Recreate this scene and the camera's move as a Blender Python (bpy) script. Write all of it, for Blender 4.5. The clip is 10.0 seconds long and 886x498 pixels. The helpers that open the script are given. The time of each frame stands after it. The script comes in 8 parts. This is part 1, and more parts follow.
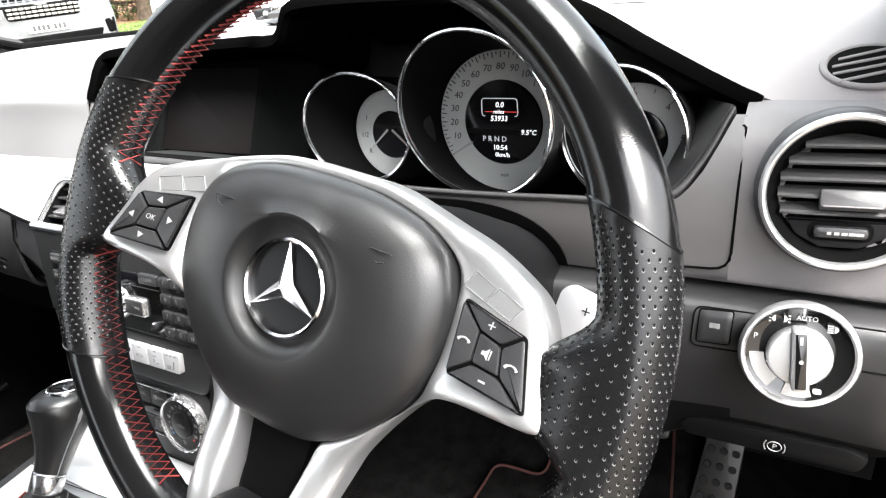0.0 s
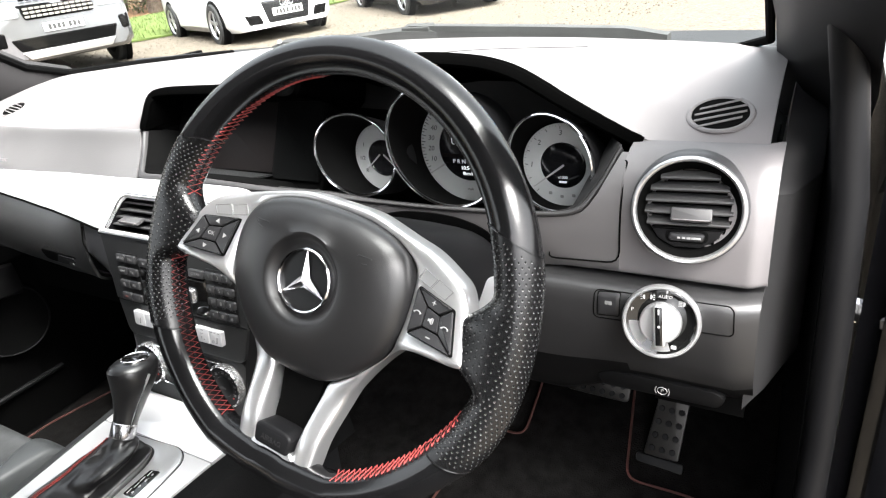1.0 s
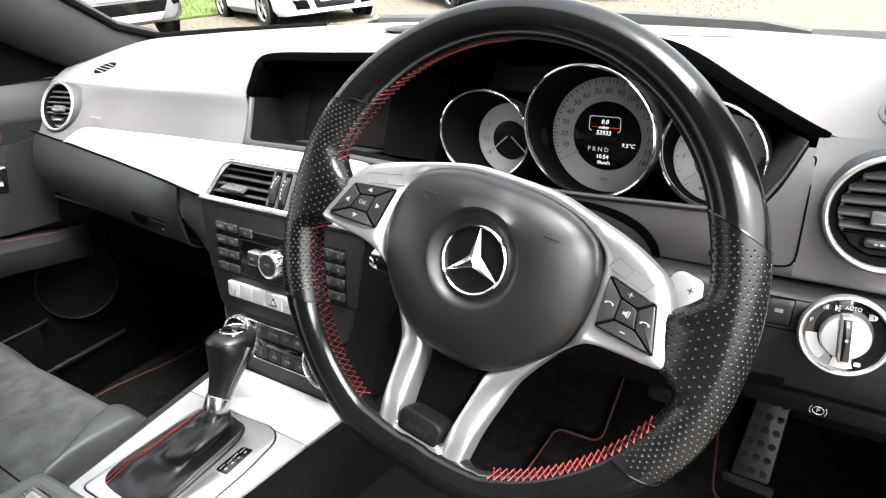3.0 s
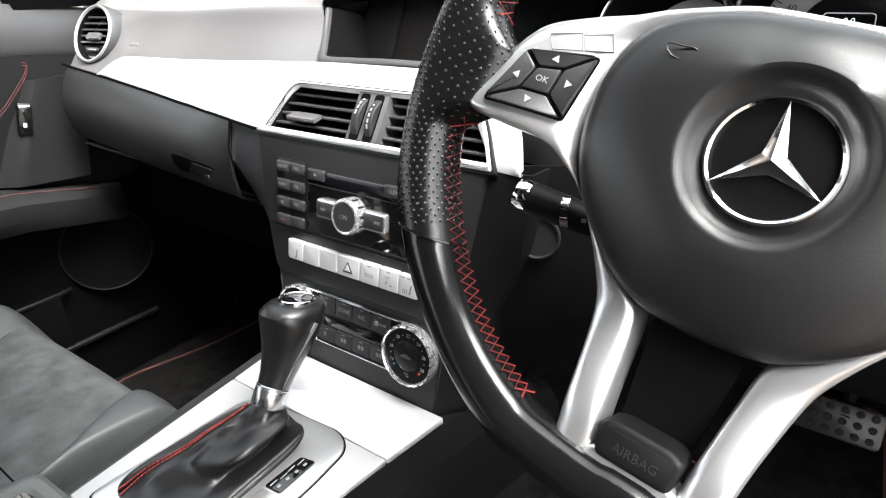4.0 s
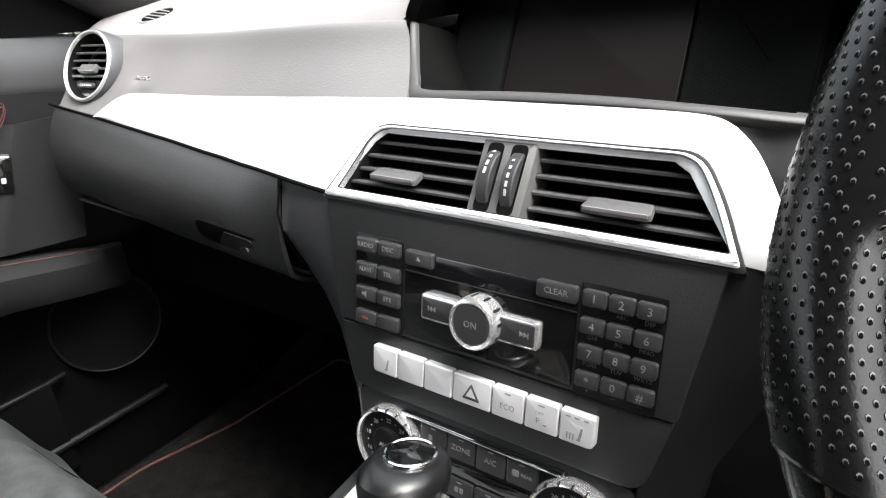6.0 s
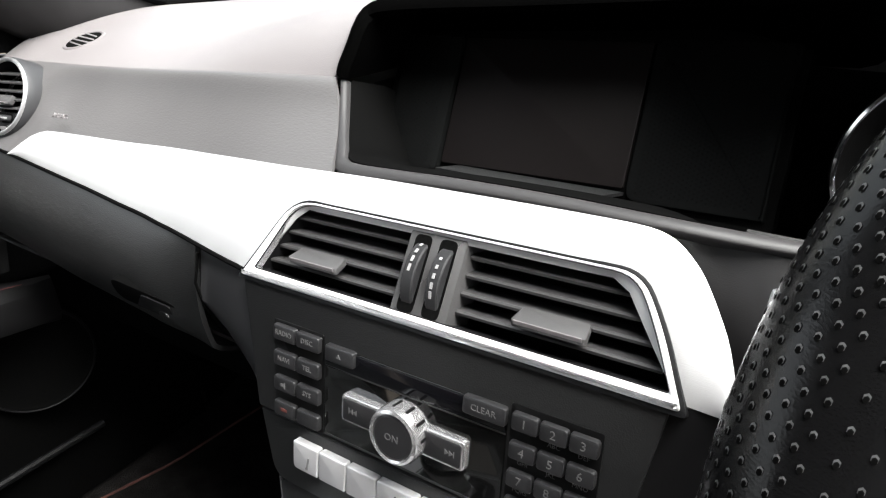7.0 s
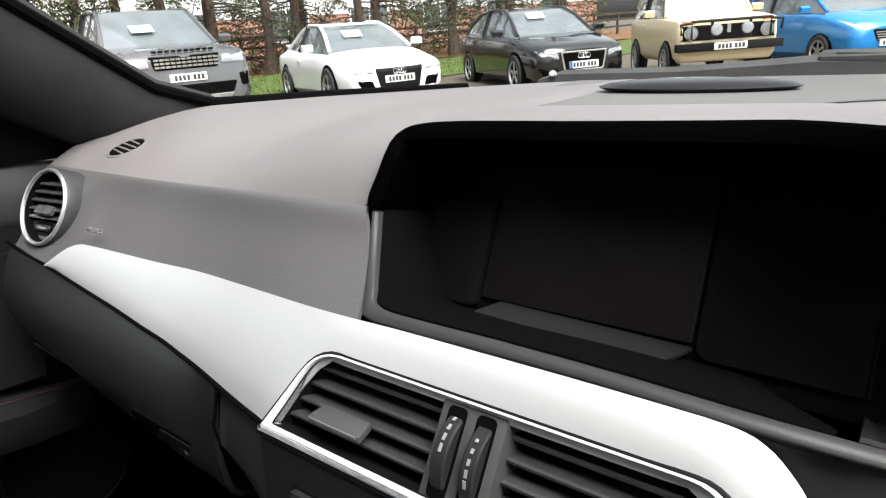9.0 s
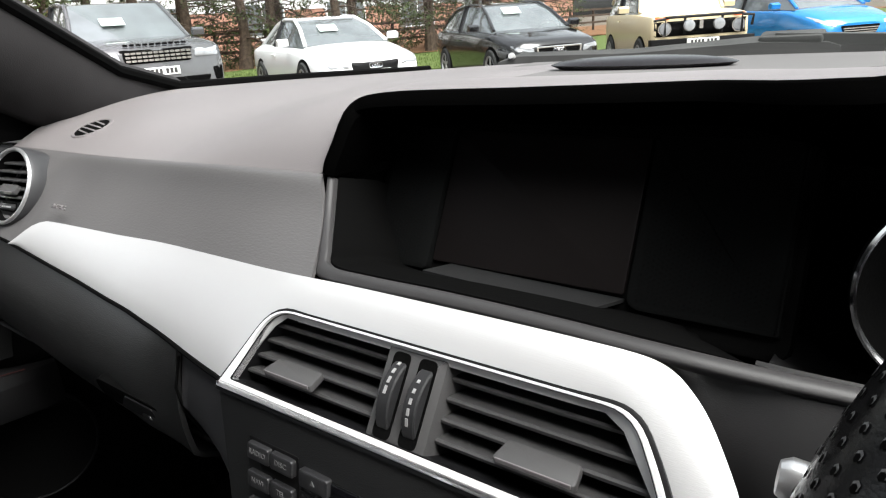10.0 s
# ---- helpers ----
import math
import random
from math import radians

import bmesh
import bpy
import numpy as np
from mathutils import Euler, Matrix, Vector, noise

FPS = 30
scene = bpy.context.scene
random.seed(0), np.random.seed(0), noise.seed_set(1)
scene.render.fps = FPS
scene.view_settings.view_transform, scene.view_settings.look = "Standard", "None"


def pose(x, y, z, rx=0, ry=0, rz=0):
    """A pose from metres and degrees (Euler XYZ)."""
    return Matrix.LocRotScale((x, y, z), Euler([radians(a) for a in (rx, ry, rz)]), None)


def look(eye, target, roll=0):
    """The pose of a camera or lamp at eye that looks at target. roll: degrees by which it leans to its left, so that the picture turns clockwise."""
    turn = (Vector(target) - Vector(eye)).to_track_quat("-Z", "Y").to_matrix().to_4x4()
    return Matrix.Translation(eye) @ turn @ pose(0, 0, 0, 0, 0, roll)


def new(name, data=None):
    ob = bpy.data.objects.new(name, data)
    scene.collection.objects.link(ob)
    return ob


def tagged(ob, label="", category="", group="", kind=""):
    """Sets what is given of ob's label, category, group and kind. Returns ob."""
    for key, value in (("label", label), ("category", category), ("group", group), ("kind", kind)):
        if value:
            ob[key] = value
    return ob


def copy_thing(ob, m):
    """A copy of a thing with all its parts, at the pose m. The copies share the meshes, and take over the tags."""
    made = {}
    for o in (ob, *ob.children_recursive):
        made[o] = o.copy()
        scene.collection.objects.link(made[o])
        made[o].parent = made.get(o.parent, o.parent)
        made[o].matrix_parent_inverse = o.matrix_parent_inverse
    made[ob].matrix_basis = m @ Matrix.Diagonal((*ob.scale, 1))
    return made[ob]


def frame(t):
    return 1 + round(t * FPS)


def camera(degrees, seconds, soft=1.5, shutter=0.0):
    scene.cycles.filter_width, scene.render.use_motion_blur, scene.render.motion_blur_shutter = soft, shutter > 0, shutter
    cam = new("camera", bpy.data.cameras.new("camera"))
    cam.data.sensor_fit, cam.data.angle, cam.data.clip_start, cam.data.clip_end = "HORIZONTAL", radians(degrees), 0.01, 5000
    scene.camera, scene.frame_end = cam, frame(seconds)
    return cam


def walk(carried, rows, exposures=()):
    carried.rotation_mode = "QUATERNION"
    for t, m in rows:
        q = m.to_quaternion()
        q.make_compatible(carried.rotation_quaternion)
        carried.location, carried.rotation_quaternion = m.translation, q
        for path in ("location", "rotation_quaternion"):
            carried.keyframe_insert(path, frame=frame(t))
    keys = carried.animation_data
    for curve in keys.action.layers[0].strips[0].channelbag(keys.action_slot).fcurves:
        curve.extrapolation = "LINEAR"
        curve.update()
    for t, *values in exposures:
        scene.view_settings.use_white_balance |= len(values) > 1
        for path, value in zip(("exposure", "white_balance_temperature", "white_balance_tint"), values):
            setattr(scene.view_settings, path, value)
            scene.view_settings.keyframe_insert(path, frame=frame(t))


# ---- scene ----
cam = camera(69.7, 10.0, soft=1.2)
PATH = [
    (0, 0.5785, -0.2197, 1.008, 64.91, 5.9, 28.38),
    (0.5, 0.6565, -0.2823, 1.0557, 64.37, 6.23, 29.9),
    (1, 0.6876, -0.3265, 1.0878, 63.7, 7.1, 29.0),
    (1.5, 0.6921, -0.3565, 1.0972, 61.85, 6.15, 29.18),
    (2, 0.6682, -0.3723, 1.101, 62.55, 5.71, 31.19),
    (2.2, 0.6535, -0.3728, 1.1013, 62.72, 5.45, 31.65),
    (3.3, 0.5239, -0.3376, 1.0383, 63.94, 3.89, 32.75),
    (3.5, 0.4866, -0.3131, 1.0086, 63.77, 4.37, 32.94),
    (4, 0.4022, -0.2844, 0.9454, 64.64, 2.81, 36.45),
    (4.5, 0.3231, -0.2985, 0.9264, 62.31, 2.66, 42.05),
    (5, 0.2524, -0.2746, 0.8987, 63.38, 4.17, 41.13),
    (5.5, 0.2071, -0.2388, 0.9055, 65.76, 4.42, 37.64),
    (6, 0.1953, -0.1942, 0.931, 66.16, 4.17, 34.98),
    (6.2, 0.1952, -0.1694, 0.9399, 66.96, 3.41, 33.9),
    (7.3, 0.1851, -0.1178, 0.9839, 64.9, 2.58, 33.25),
    (7.5, 0.1873, -0.1125, 0.9902, 65.86, 3.49, 36.85),
    (8, 0.1761, -0.1065, 0.9862, 67.03, 3.62, 43.35),
    (8.5, 0.1652, -0.0788, 1.0021, 70.71, 5.1, 40.06),
    (9, 0.1589, -0.0673, 1.0026, 71.02, 4.2, 37.35),
    (9.5, 0.1604, -0.0729, 0.9976, 70.27, 3.19, 37.24),
    (10, 0.1883, -0.0781, 0.9879, 70.52, 3.94, 35.41),
]
EXPOSURES = [(0.0, 3.32), (0.6, 3.05), (2.2, 3.0), (4.0, 3.03), (6.0, 2.9), (7.5, 1.92), (8.5, 1.5), (10.0, 1.55)]
walk(cam, [(t, pose(x, y, z, rx, ry, rz)) for t, x, y, z, rx, ry, rz in PATH], EXPOSURES)

# ---- daylight: a bright overcast sky and a wide, weak sun ----
world = bpy.data.worlds.new("overcast")
scene.world = world
world.use_nodes = True
wn, wl = world.node_tree.nodes, world.node_tree.links
sky = wn.new("ShaderNodeTexSky")
sky.sky_type, sky.sun_disc = "NISHITA", False
SUN_EL, SUN_AZ = 60.0, 110.0
sky.sun_elevation, sky.sun_rotation = radians(SUN_EL), radians(SUN_AZ)
sky.air_density, sky.dust_density, sky.ozone_density = 1.0, 6.0, 0.6
grey = wn.new("ShaderNodeHueSaturation")
grey.inputs["Saturation"].default_value = 0.22
wl.new(sky.outputs[0], grey.inputs["Color"])
wl.new(grey.outputs[0], wn["Background"].inputs["Color"])
wn["Background"].inputs["Strength"].default_value = 0.15
sun = new("sun", bpy.data.lights.new("sun", "SUN"))
sun.data.energy, sun.data.angle, sun.data.color = 2.4, radians(45), (1.0, 0.985, 0.965)
sun.matrix_basis = look((0, 0, 0), (-math.sin(radians(SUN_AZ)) * math.cos(radians(SUN_EL)),
                                    -math.cos(radians(SUN_AZ)) * math.cos(radians(SUN_EL)), -math.sin(radians(SUN_EL))))
sun.location = (1, 4, 8)

# ---- materials ----
def material(name, color, rough=0.5, metal=0.0, grain=None, bump=0.0, mottle=0.0, mottle_scale=8.0, spec=0.5, coat=0.0, stretch=None, rough_var=0.0, color2=None):
    """Principled surface: grain (size per metre) drives fine relief, mottle a slow change of tone."""
    m = bpy.data.materials.new(name)
    m.use_nodes = True
    n, l = m.node_tree.nodes, m.node_tree.links
    b = n["Principled BSDF"]
    b.inputs["Base Color"].default_value = (*color, 1)
    b.inputs["Roughness"].default_value, b.inputs["Metallic"].default_value = rough, metal
    b.inputs["Specular IOR Level"].default_value, b.inputs["Coat Weight"].default_value = spec, coat
    tc = n.new("ShaderNodeTexCoord")
    mp = n.new("ShaderNodeMapping")
    l.new(tc.outputs["Object"], mp.inputs["Vector"])
    if stretch:
        mp.inputs["Scale"].default_value = stretch
    if mottle or color2:
        t = n.new("ShaderNodeTexNoise")
        t.inputs["Scale"].default_value, t.inputs["Detail"].default_value = mottle_scale, 5
        l.new(tc.outputs["Object"], t.inputs["Vector"])
        mix = n.new("ShaderNodeMix")
        mix.data_type = "RGBA"
        a = color2 or tuple(c * (1 - mottle) for c in color)
        c = color if color2 else tuple(min(1, c * (1 + mottle)) for c in color)
        mix.inputs["A"].default_value, mix.inputs["B"].default_value = (*a, 1), (*c, 1)
        ramp = n.new("ShaderNodeMapRange")
        ramp.inputs["From Min"].default_value, ramp.inputs["From Max"].default_value = 0.3, 0.7
        l.new(t.outputs["Fac"], ramp.inputs["Value"])
        l.new(ramp.outputs[0], mix.inputs["Factor"])
        l.new(mix.outputs["Result"], b.inputs["Base Color"])
        if rough_var:
            rr = n.new("ShaderNodeMapRange")
            rr.inputs["To Min"].default_value, rr.inputs["To Max"].default_value = rough - rough_var, rough + rough_var
            l.new(t.outputs["Fac"], rr.inputs["Value"])
            l.new(rr.outputs[0], b.inputs["Roughness"])
    if grain and bump:
        g = n.new("ShaderNodeTexVoronoi") if grain > 300 and not stretch else n.new("ShaderNodeTexNoise")
        g.inputs["Scale"].default_value = grain
        l.new(mp.outputs[0], g.inputs["Vector"])
        bp = n.new("ShaderNodeBump")
        bp.inputs["Strength"].default_value, bp.inputs["Distance"].default_value = bump, 0.001
        l.new(g.outputs[0], bp.inputs["Height"])
        l.new(bp.outputs[0], b.inputs["Normal"])
    return m


def glass_material(name, tint=(0.9, 0.93, 0.92), gloss=0.5):
    m = bpy.data.materials.new(name)
    m.use_nodes = True
    n, l = m.node_tree.nodes, m.node_tree.links
    n.remove(n["Principled BSDF"])
    tr, gl, mx = n.new("ShaderNodeBsdfTransparent"), n.new("ShaderNodeBsdfGlossy"), n.new("ShaderNodeMixShader")
    tr.inputs[0].default_value = (*tint, 1)
    gl.inputs["Roughness"].default_value = 0.01
    gl.inputs["Color"].default_value = (gloss, gloss, gloss, 1)
    mx.inputs[0].default_value = 0.05
    l.new(tr.outputs[0], mx.inputs[1])
    l.new(gl.outputs[0], mx.inputs[2])
    l.new(mx.outputs[0], n["Material Output"].inputs["Surface"])
    return m


def glow_material(name, color, strength):
    m = bpy.data.materials.new(name)
    m.use_nodes = True
    b = m.node_tree.nodes["Principled BSDF"]
    b.inputs["Base Color"].default_value = (*color, 1)
    b.inputs["Emission Color"].default_value = (*color, 1)
    b.inputs["Emission Strength"].default_value = strength
    return m


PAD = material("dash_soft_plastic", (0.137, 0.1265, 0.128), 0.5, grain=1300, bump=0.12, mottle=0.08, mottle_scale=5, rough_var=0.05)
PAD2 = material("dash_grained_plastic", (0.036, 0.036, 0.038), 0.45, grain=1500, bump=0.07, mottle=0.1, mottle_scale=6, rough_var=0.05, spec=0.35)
DARKTRIM = material("dark_grained_trim", (0.0125, 0.0128, 0.0129), 0.36, grain=1000, bump=0.2, mottle=0.12, mottle_scale=7, rough_var=0.05, spec=0.5)
# darker copies of the dash pad, for its faces turned from the light
PASSPAD = material("pad_plastic_shaded", (0.070, 0.0672, 0.0678), 0.5, grain=520, bump=0.2, stretch=(0.55, 1.0, 1.7), mottle=0.08, mottle_scale=6, spec=0.4)
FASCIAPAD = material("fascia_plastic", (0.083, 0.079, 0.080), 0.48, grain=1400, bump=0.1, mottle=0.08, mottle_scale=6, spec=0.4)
OUTERPAD = material("pad_plastic_half_shaded", (0.116, 0.109, 0.111), 0.5, grain=1300, bump=0.12, mottle=0.08, mottle_scale=5, rough_var=0.05)
SLAT = material("vent_slat_plastic", (0.034, 0.0335, 0.034), 0.4, grain=900, bump=0.04, mottle=0.08, spec=0.4)
SLIDER = material("vent_slider_plastic", (0.050, 0.049, 0.0495), 0.42, grain=900, bump=0.05, mottle=0.08, spec=0.4)
KNEE = material("knee_panel_plastic", (0.017, 0.0168, 0.0173), 0.42, grain=1500, bump=0.08, mottle=0.12, mottle_scale=7, rough_var=0.06, spec=0.45)
SURROUND = material("recess_rim_plastic", (0.030, 0.029, 0.0295), 0.42, grain=1500, bump=0.05, mottle=0.1, mottle_scale=8, spec=0.3)
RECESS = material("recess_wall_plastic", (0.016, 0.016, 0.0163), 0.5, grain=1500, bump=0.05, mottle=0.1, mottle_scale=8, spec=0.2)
KNOBHIDE = material("matt_black_hide", (0.006, 0.006, 0.0063), 0.31, grain=1300, bump=0.05, mottle=0.15, mottle_scale=20, spec=0.45)
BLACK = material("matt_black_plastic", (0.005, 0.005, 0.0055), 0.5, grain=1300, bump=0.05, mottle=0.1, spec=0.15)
# near-black; besides seams and seals it stands in for shade in recesses
SHADOW = material("shade_black", (0.002, 0.002, 0.002), 0.8, grain=500, bump=0.1, spec=0.03)
# albedo near zero, so the hood's underside carries its own shade
HOODSHADE = material("hood_lining_shade", (0.0010, 0.0010, 0.0010), 0.9, grain=700, bump=0.1, spec=0.0, mottle=0.1)
PANEL = material("charcoal_fascia_plastic", (0.0135, 0.0138, 0.0142), 0.42, grain=1100, bump=0.15, mottle=0.08, rough_var=0.04, spec=0.3)
BUTTON = material("button_plastic", (0.018, 0.018, 0.019), 0.36, grain=900, bump=0.05, mottle=0.06, spec=0.4)
PIANO = material("piano_black", (0.004, 0.004, 0.004), 0.08, spec=0.5, coat=0.5, mottle=0.2, mottle_scale=30)
ALU = material("brushed_aluminium", (0.53, 0.53, 0.535), 0.42, 0.45, grain=60, bump=0.06, stretch=(2, 40, 40), mottle=0.04, mottle_scale=3, rough_var=0.05)
SILVER = material("satin_silver_paint", (0.60, 0.602, 0.607), 0.30, 0.85, grain=900, bump=0.03, mottle=0.04, rough_var=0.04)
CHROME = material("chrome", (0.85, 0.85, 0.87), 0.12, 1.0, mottle=0.03)
BRIGHT = material("bright_satin_chrome", (0.68, 0.68, 0.69), 0.2, 0.85, mottle=0.04)
TRIMCHROME = material("pale_satin_chrome", (0.78, 0.78, 0.79), 0.3, 0.35, mottle=0.04, rough_var=0.04)
SILVER_KEY = material("silver_key_plastic", (0.52, 0.52, 0.53), 0.34, 0.4, grain=900, bump=0.03, mottle=0.05)
LEATHER = material("black_smooth_leather", (0.0045, 0.0045, 0.0048), 0.15, grain=1400, bump=0.03, mottle=0.15, mottle_scale=14, rough_var=0.05, spec=0.45)
AIRBAG = material("airbag_grained_plastic", (0.009, 0.0088, 0.0091), 0.37, grain=1600, bump=0.07, mottle=0.1, mottle_scale=9, rough_var=0.05, spec=0.5)
GRIP = material("black_perforated_leather", (0.005, 0.005, 0.0053), 0.25, grain=1400, bump=0.04, mottle=0.15, mottle_scale=20, rough_var=0.06, spec=0.36)
HOLEGLINT = material("perforation_glint", (0.10, 0.10, 0.102), 0.4, mottle=0.3, mottle_scale=120)
SEATHIDE = material("seat_leather", (0.052, 0.055, 0.056), 0.42, grain=900, bump=0.15, mottle=0.12, mottle_scale=12, rough_var=0.06)
SUEDE = material("grey_suede", (0.066, 0.068, 0.0685), 0.85, grain=600, bump=0.25, mottle=0.28, mottle_scale=38, spec=0.1)
GAITER = material("gaiter_leather", (0.007, 0.007, 0.0073), 0.34, grain=1100, bump=0.08, mottle=0.15, mottle_scale=18, rough_var=0.08, spec=0.5)
RED = material("red_thread", (0.18, 0.018, 0.016), 0.6, grain=1500, bump=0.3, mottle=0.25, mottle_scale=60)
CARPET = material("black_carpet", (0.009, 0.0085, 0.0083), 0.95, grain=420, bump=0.9, mottle=0.5, mottle_scale=40, spec=0.03)
RUBBER = material("black_rubber", (0.016, 0.016, 0.017), 0.55, grain=200, bump=0.2, mottle=0.2, mottle_scale=12, spec=0.2)
STEEL = material("brushed_steel_pedal", (0.055, 0.052, 0.049), 0.4, 0.8, grain=120, bump=0.1, mottle=0.12, mottle_scale=30)
INK = material("white_print", (0.24, 0.24, 0.24), 0.6, mottle=0.05)
FAINTINK = material("faint_key_print", (0.10, 0.10, 0.10), 0.6, mottle=0.2, mottle_scale=200)
GREYINK = material("grey_key_print", (0.14, 0.14, 0.14), 0.6, mottle=0.2, mottle_scale=200)
DARKINK = material("dark_print", (0.03, 0.03, 0.03), 0.6, mottle=0.05)
DIAL = material("dial_silver_print", (0.37, 0.38, 0.38), 0.45, 0.2, mottle=0.05, mottle_scale=40)
REDINK = material("red_print", (0.4, 0.03, 0.03), 0.6, mottle=0.05)
HAZARD = material("dull_red_plastic", (0.10, 0.03, 0.025), 0.5, mottle=0.1, mottle_scale=60)
BLUEINK = material("blue_print", (0.03, 0.10, 0.22), 0.6, mottle=0.05)
DIALBLACK = material("black_dial_plastic", (0.004, 0.004, 0.0042), 0.3, spec=0.22, mottle=0.1, mottle_scale=30)
LCD = material("display_black", (0.004, 0.004, 0.005), 0.12, mottle=0.2, spec=0.3)
SCREEN = material("screen_glass_grey", (0.006, 0.005, 0.005), 0.45, spec=0.06, mottle=0.12, mottle_scale=9)
LIT = glow_material("lit_display_print", (0.85, 0.88, 0.9), 0.16)
LITDIM = glow_material("dim_display_print", (0.5, 0.52, 0.55), 0.08)
LITRED = glow_material("lit_red_line", (0.6, 0.05, 0.04), 0.10)
GLASS = glass_material("windscreen_glass", (0.94, 0.96, 0.95), 0.35)
HEADLINER = material("headliner_cloth", (0.035, 0.034, 0.033), 0.9, grain=500, bump=0.2, mottle=0.08, spec=0.1)
BODYBLACK = material("black_car_paint", (0.006, 0.006, 0.007), 0.15, coat=0.8, mottle=0.1)

# ---- building helpers ----
def finish(name, bm, mat, sharp=32, smooth=True):
    bmesh.ops.recalc_face_normals(bm, faces=bm.faces)
    me = bpy.data.meshes.new(name)
    bm.to_mesh(me)
    bm.free()
    if smooth:
        me.polygons.foreach_set("use_smooth", [True] * len(me.polygons))
        me.set_sharp_from_angle(angle=radians(sharp))
    me.materials.append(mat)
    return me


BASES = {}


def thing(name, base, label, category, group="", kind=""):
    ob = new(name)
    ob.location, ob.empty_display_size = base, 0.02
    BASES[ob.name] = Matrix.Translation(base)
    return tagged(ob, label, category, group, kind)


def part(name, bm, mat, parent, label="", sharp=32):
    """One mesh, built in world metres, under a thing or under a part."""
    ob = new(name, finish(name, bm, mat, sharp))
    if parent is not None:
        ob.parent = parent
        if parent.name in BASES:
            ob.matrix_parent_inverse = BASES[parent.name].inverted()
    return tagged(ob, label) if label else ob


def whole(name, bm, mat, label, category, group="", kind="", sharp=32):
    """A top-level thing of one mesh."""
    return tagged(new(name, finish(name, bm, mat, sharp)), label, category, group, kind)


def plane_frame(origin, normal, up=(0, 0, 1), turn=0.0):
    """x to the right, y up along the plane, z out of it."""
    n = Vector(normal).normalized()
    u = (Vector(up) - n * Vector(up).dot(n)).normalized()
    x = u.cross(n)
    m = Matrix((x, u, n)).transposed().to_4x4()
    return Matrix.Translation(origin) @ m @ pose(0, 0, 0, 0, 0, turn)


def rounded(pts, r, seg=4):
    """A polygon with its corners rounded; r is one radius or one a corner."""
    out, n = [], len(pts)
    for i, p in enumerate(pts):
        rad = r[i] if isinstance(r, (list, tuple)) else r
        p, a, b = Vector(p), Vector(pts[i - 1]), Vector(pts[(i + 1) % n])
        da, db = (a - p), (b - p)
        if rad <= 0:
            out.append(p)
            continue
        cut = min(rad, 0.48 * da.length, 0.48 * db.length)
        s, e = p + da.normalized() * cut, p + db.normalized() * cut
        for k in range(seg + 1):
            t = k / seg
            out.append(s * (1 - t) ** 2 + p * 2 * t * (1 - t) + e * t * t)
    return out


def rect(x0, y0, x1, y1):
    return [(x0, y0), (x1, y0), (x1, y1), (x0, y1)]


def prism(bm, pts, z0, z1, m=Matrix(), bevel=0.0, seg=2, dome=0.0):
    """A plate: outline pts in the frame m, from z0 to z1, its front edge rounded over."""
    pts = [Vector((p[0], p[1])) for p in pts]
    area = sum(pts[i - 1].cross(pts[i]) for i in range(len(pts)))
    if area < 0:
        pts.reverse()
    n = len(pts)
    c = sum(pts, Vector((0, 0))) / n
    rings = [(0.0, z0)]
    if bevel > 0:
        for k in range(seg + 1):
            a = math.pi / 2 * k / seg
            rings.append((bevel * (1 - math.cos(a)), z1 - bevel + bevel * math.sin(a)))
    else:
        rings.append((0.0, z1))
    inward = []
    for i in range(n):
        d1, d2 = (pts[i] - pts[i - 1]), (pts[(i + 1) % n] - pts[i])
        d1 = d1.normalized() if d1.length > 1e-9 else d2.normalized()
        d2 = d2.normalized() if d2.length > 1e-9 else d1
        n1, n2 = Vector((-d1.y, d1.x)), Vector((-d2.y, d2.x))
        q = n1 + n2
        inward.append(q / max(0.4, q.length_squared / 2) if q.length > 1e-6 else n1)
    loops = []
    for off, z in rings:
        loops.append([bm.verts.new(m @ Vector((pts[i].x + inward[i].x * off, pts[i].y + inward[i].y * off, z))) for i in range(n)])
    for a, b in zip(loops, loops[1:]):
        for i in range(n):
            bm.faces.new((a[i], a[(i + 1) % n], b[(i + 1) % n], b[i]))
    bm.faces.new(list(reversed(loops[0])))
    if dome:
        top = bm.verts.new(m @ Vector((c.x, c.y, z1 + dome)))
        mid = [bm.verts.new(m @ Vector((c.x + (pts[i].x - c.x) * 0.6, c.y + (pts[i].y - c.y) * 0.6, z1 + dome * 0.7))) for i in range(n)]
        for i in range(n):
            bm.faces.new((loops[-1][i], loops[-1][(i + 1) % n], mid[(i + 1) % n], mid[i]))
            bm.faces.new((mid[i], mid[(i + 1) % n], top))
    else:
        bm.faces.new(loops[-1])
    return bm


def plate(pts, z0, z1, m=Matrix(), bevel=0.0, seg=2, dome=0.0):
    return prism(bmesh.new(), pts, z0, z1, m, bevel, seg, dome)


def frame_plate(bm, outer, inner, z0, z1, m=Matrix(), bevel=0.001):
    """A frame between two outlines with as many points each."""
    n = len(outer)
    outer, inner = [Vector(p) for p in outer], [Vector(p) for p in inner]
    prof = []
    for w, z in ((0, z0), (0, z1 - bevel), (0.25, z1), (0.75, z1), (1, z1 - bevel), (1, z0)):
        prof.append([bm.verts.new(m @ Vector((*(outer[i].lerp(inner[i], w)), z))) for i in range(n)])
    for a, b in zip(prof, prof[1:] + prof[:1]):
        for i in range(n):
            bm.faces.new((a[i], a[(i + 1) % n], b[(i + 1) % n], b[i]))
    return bm


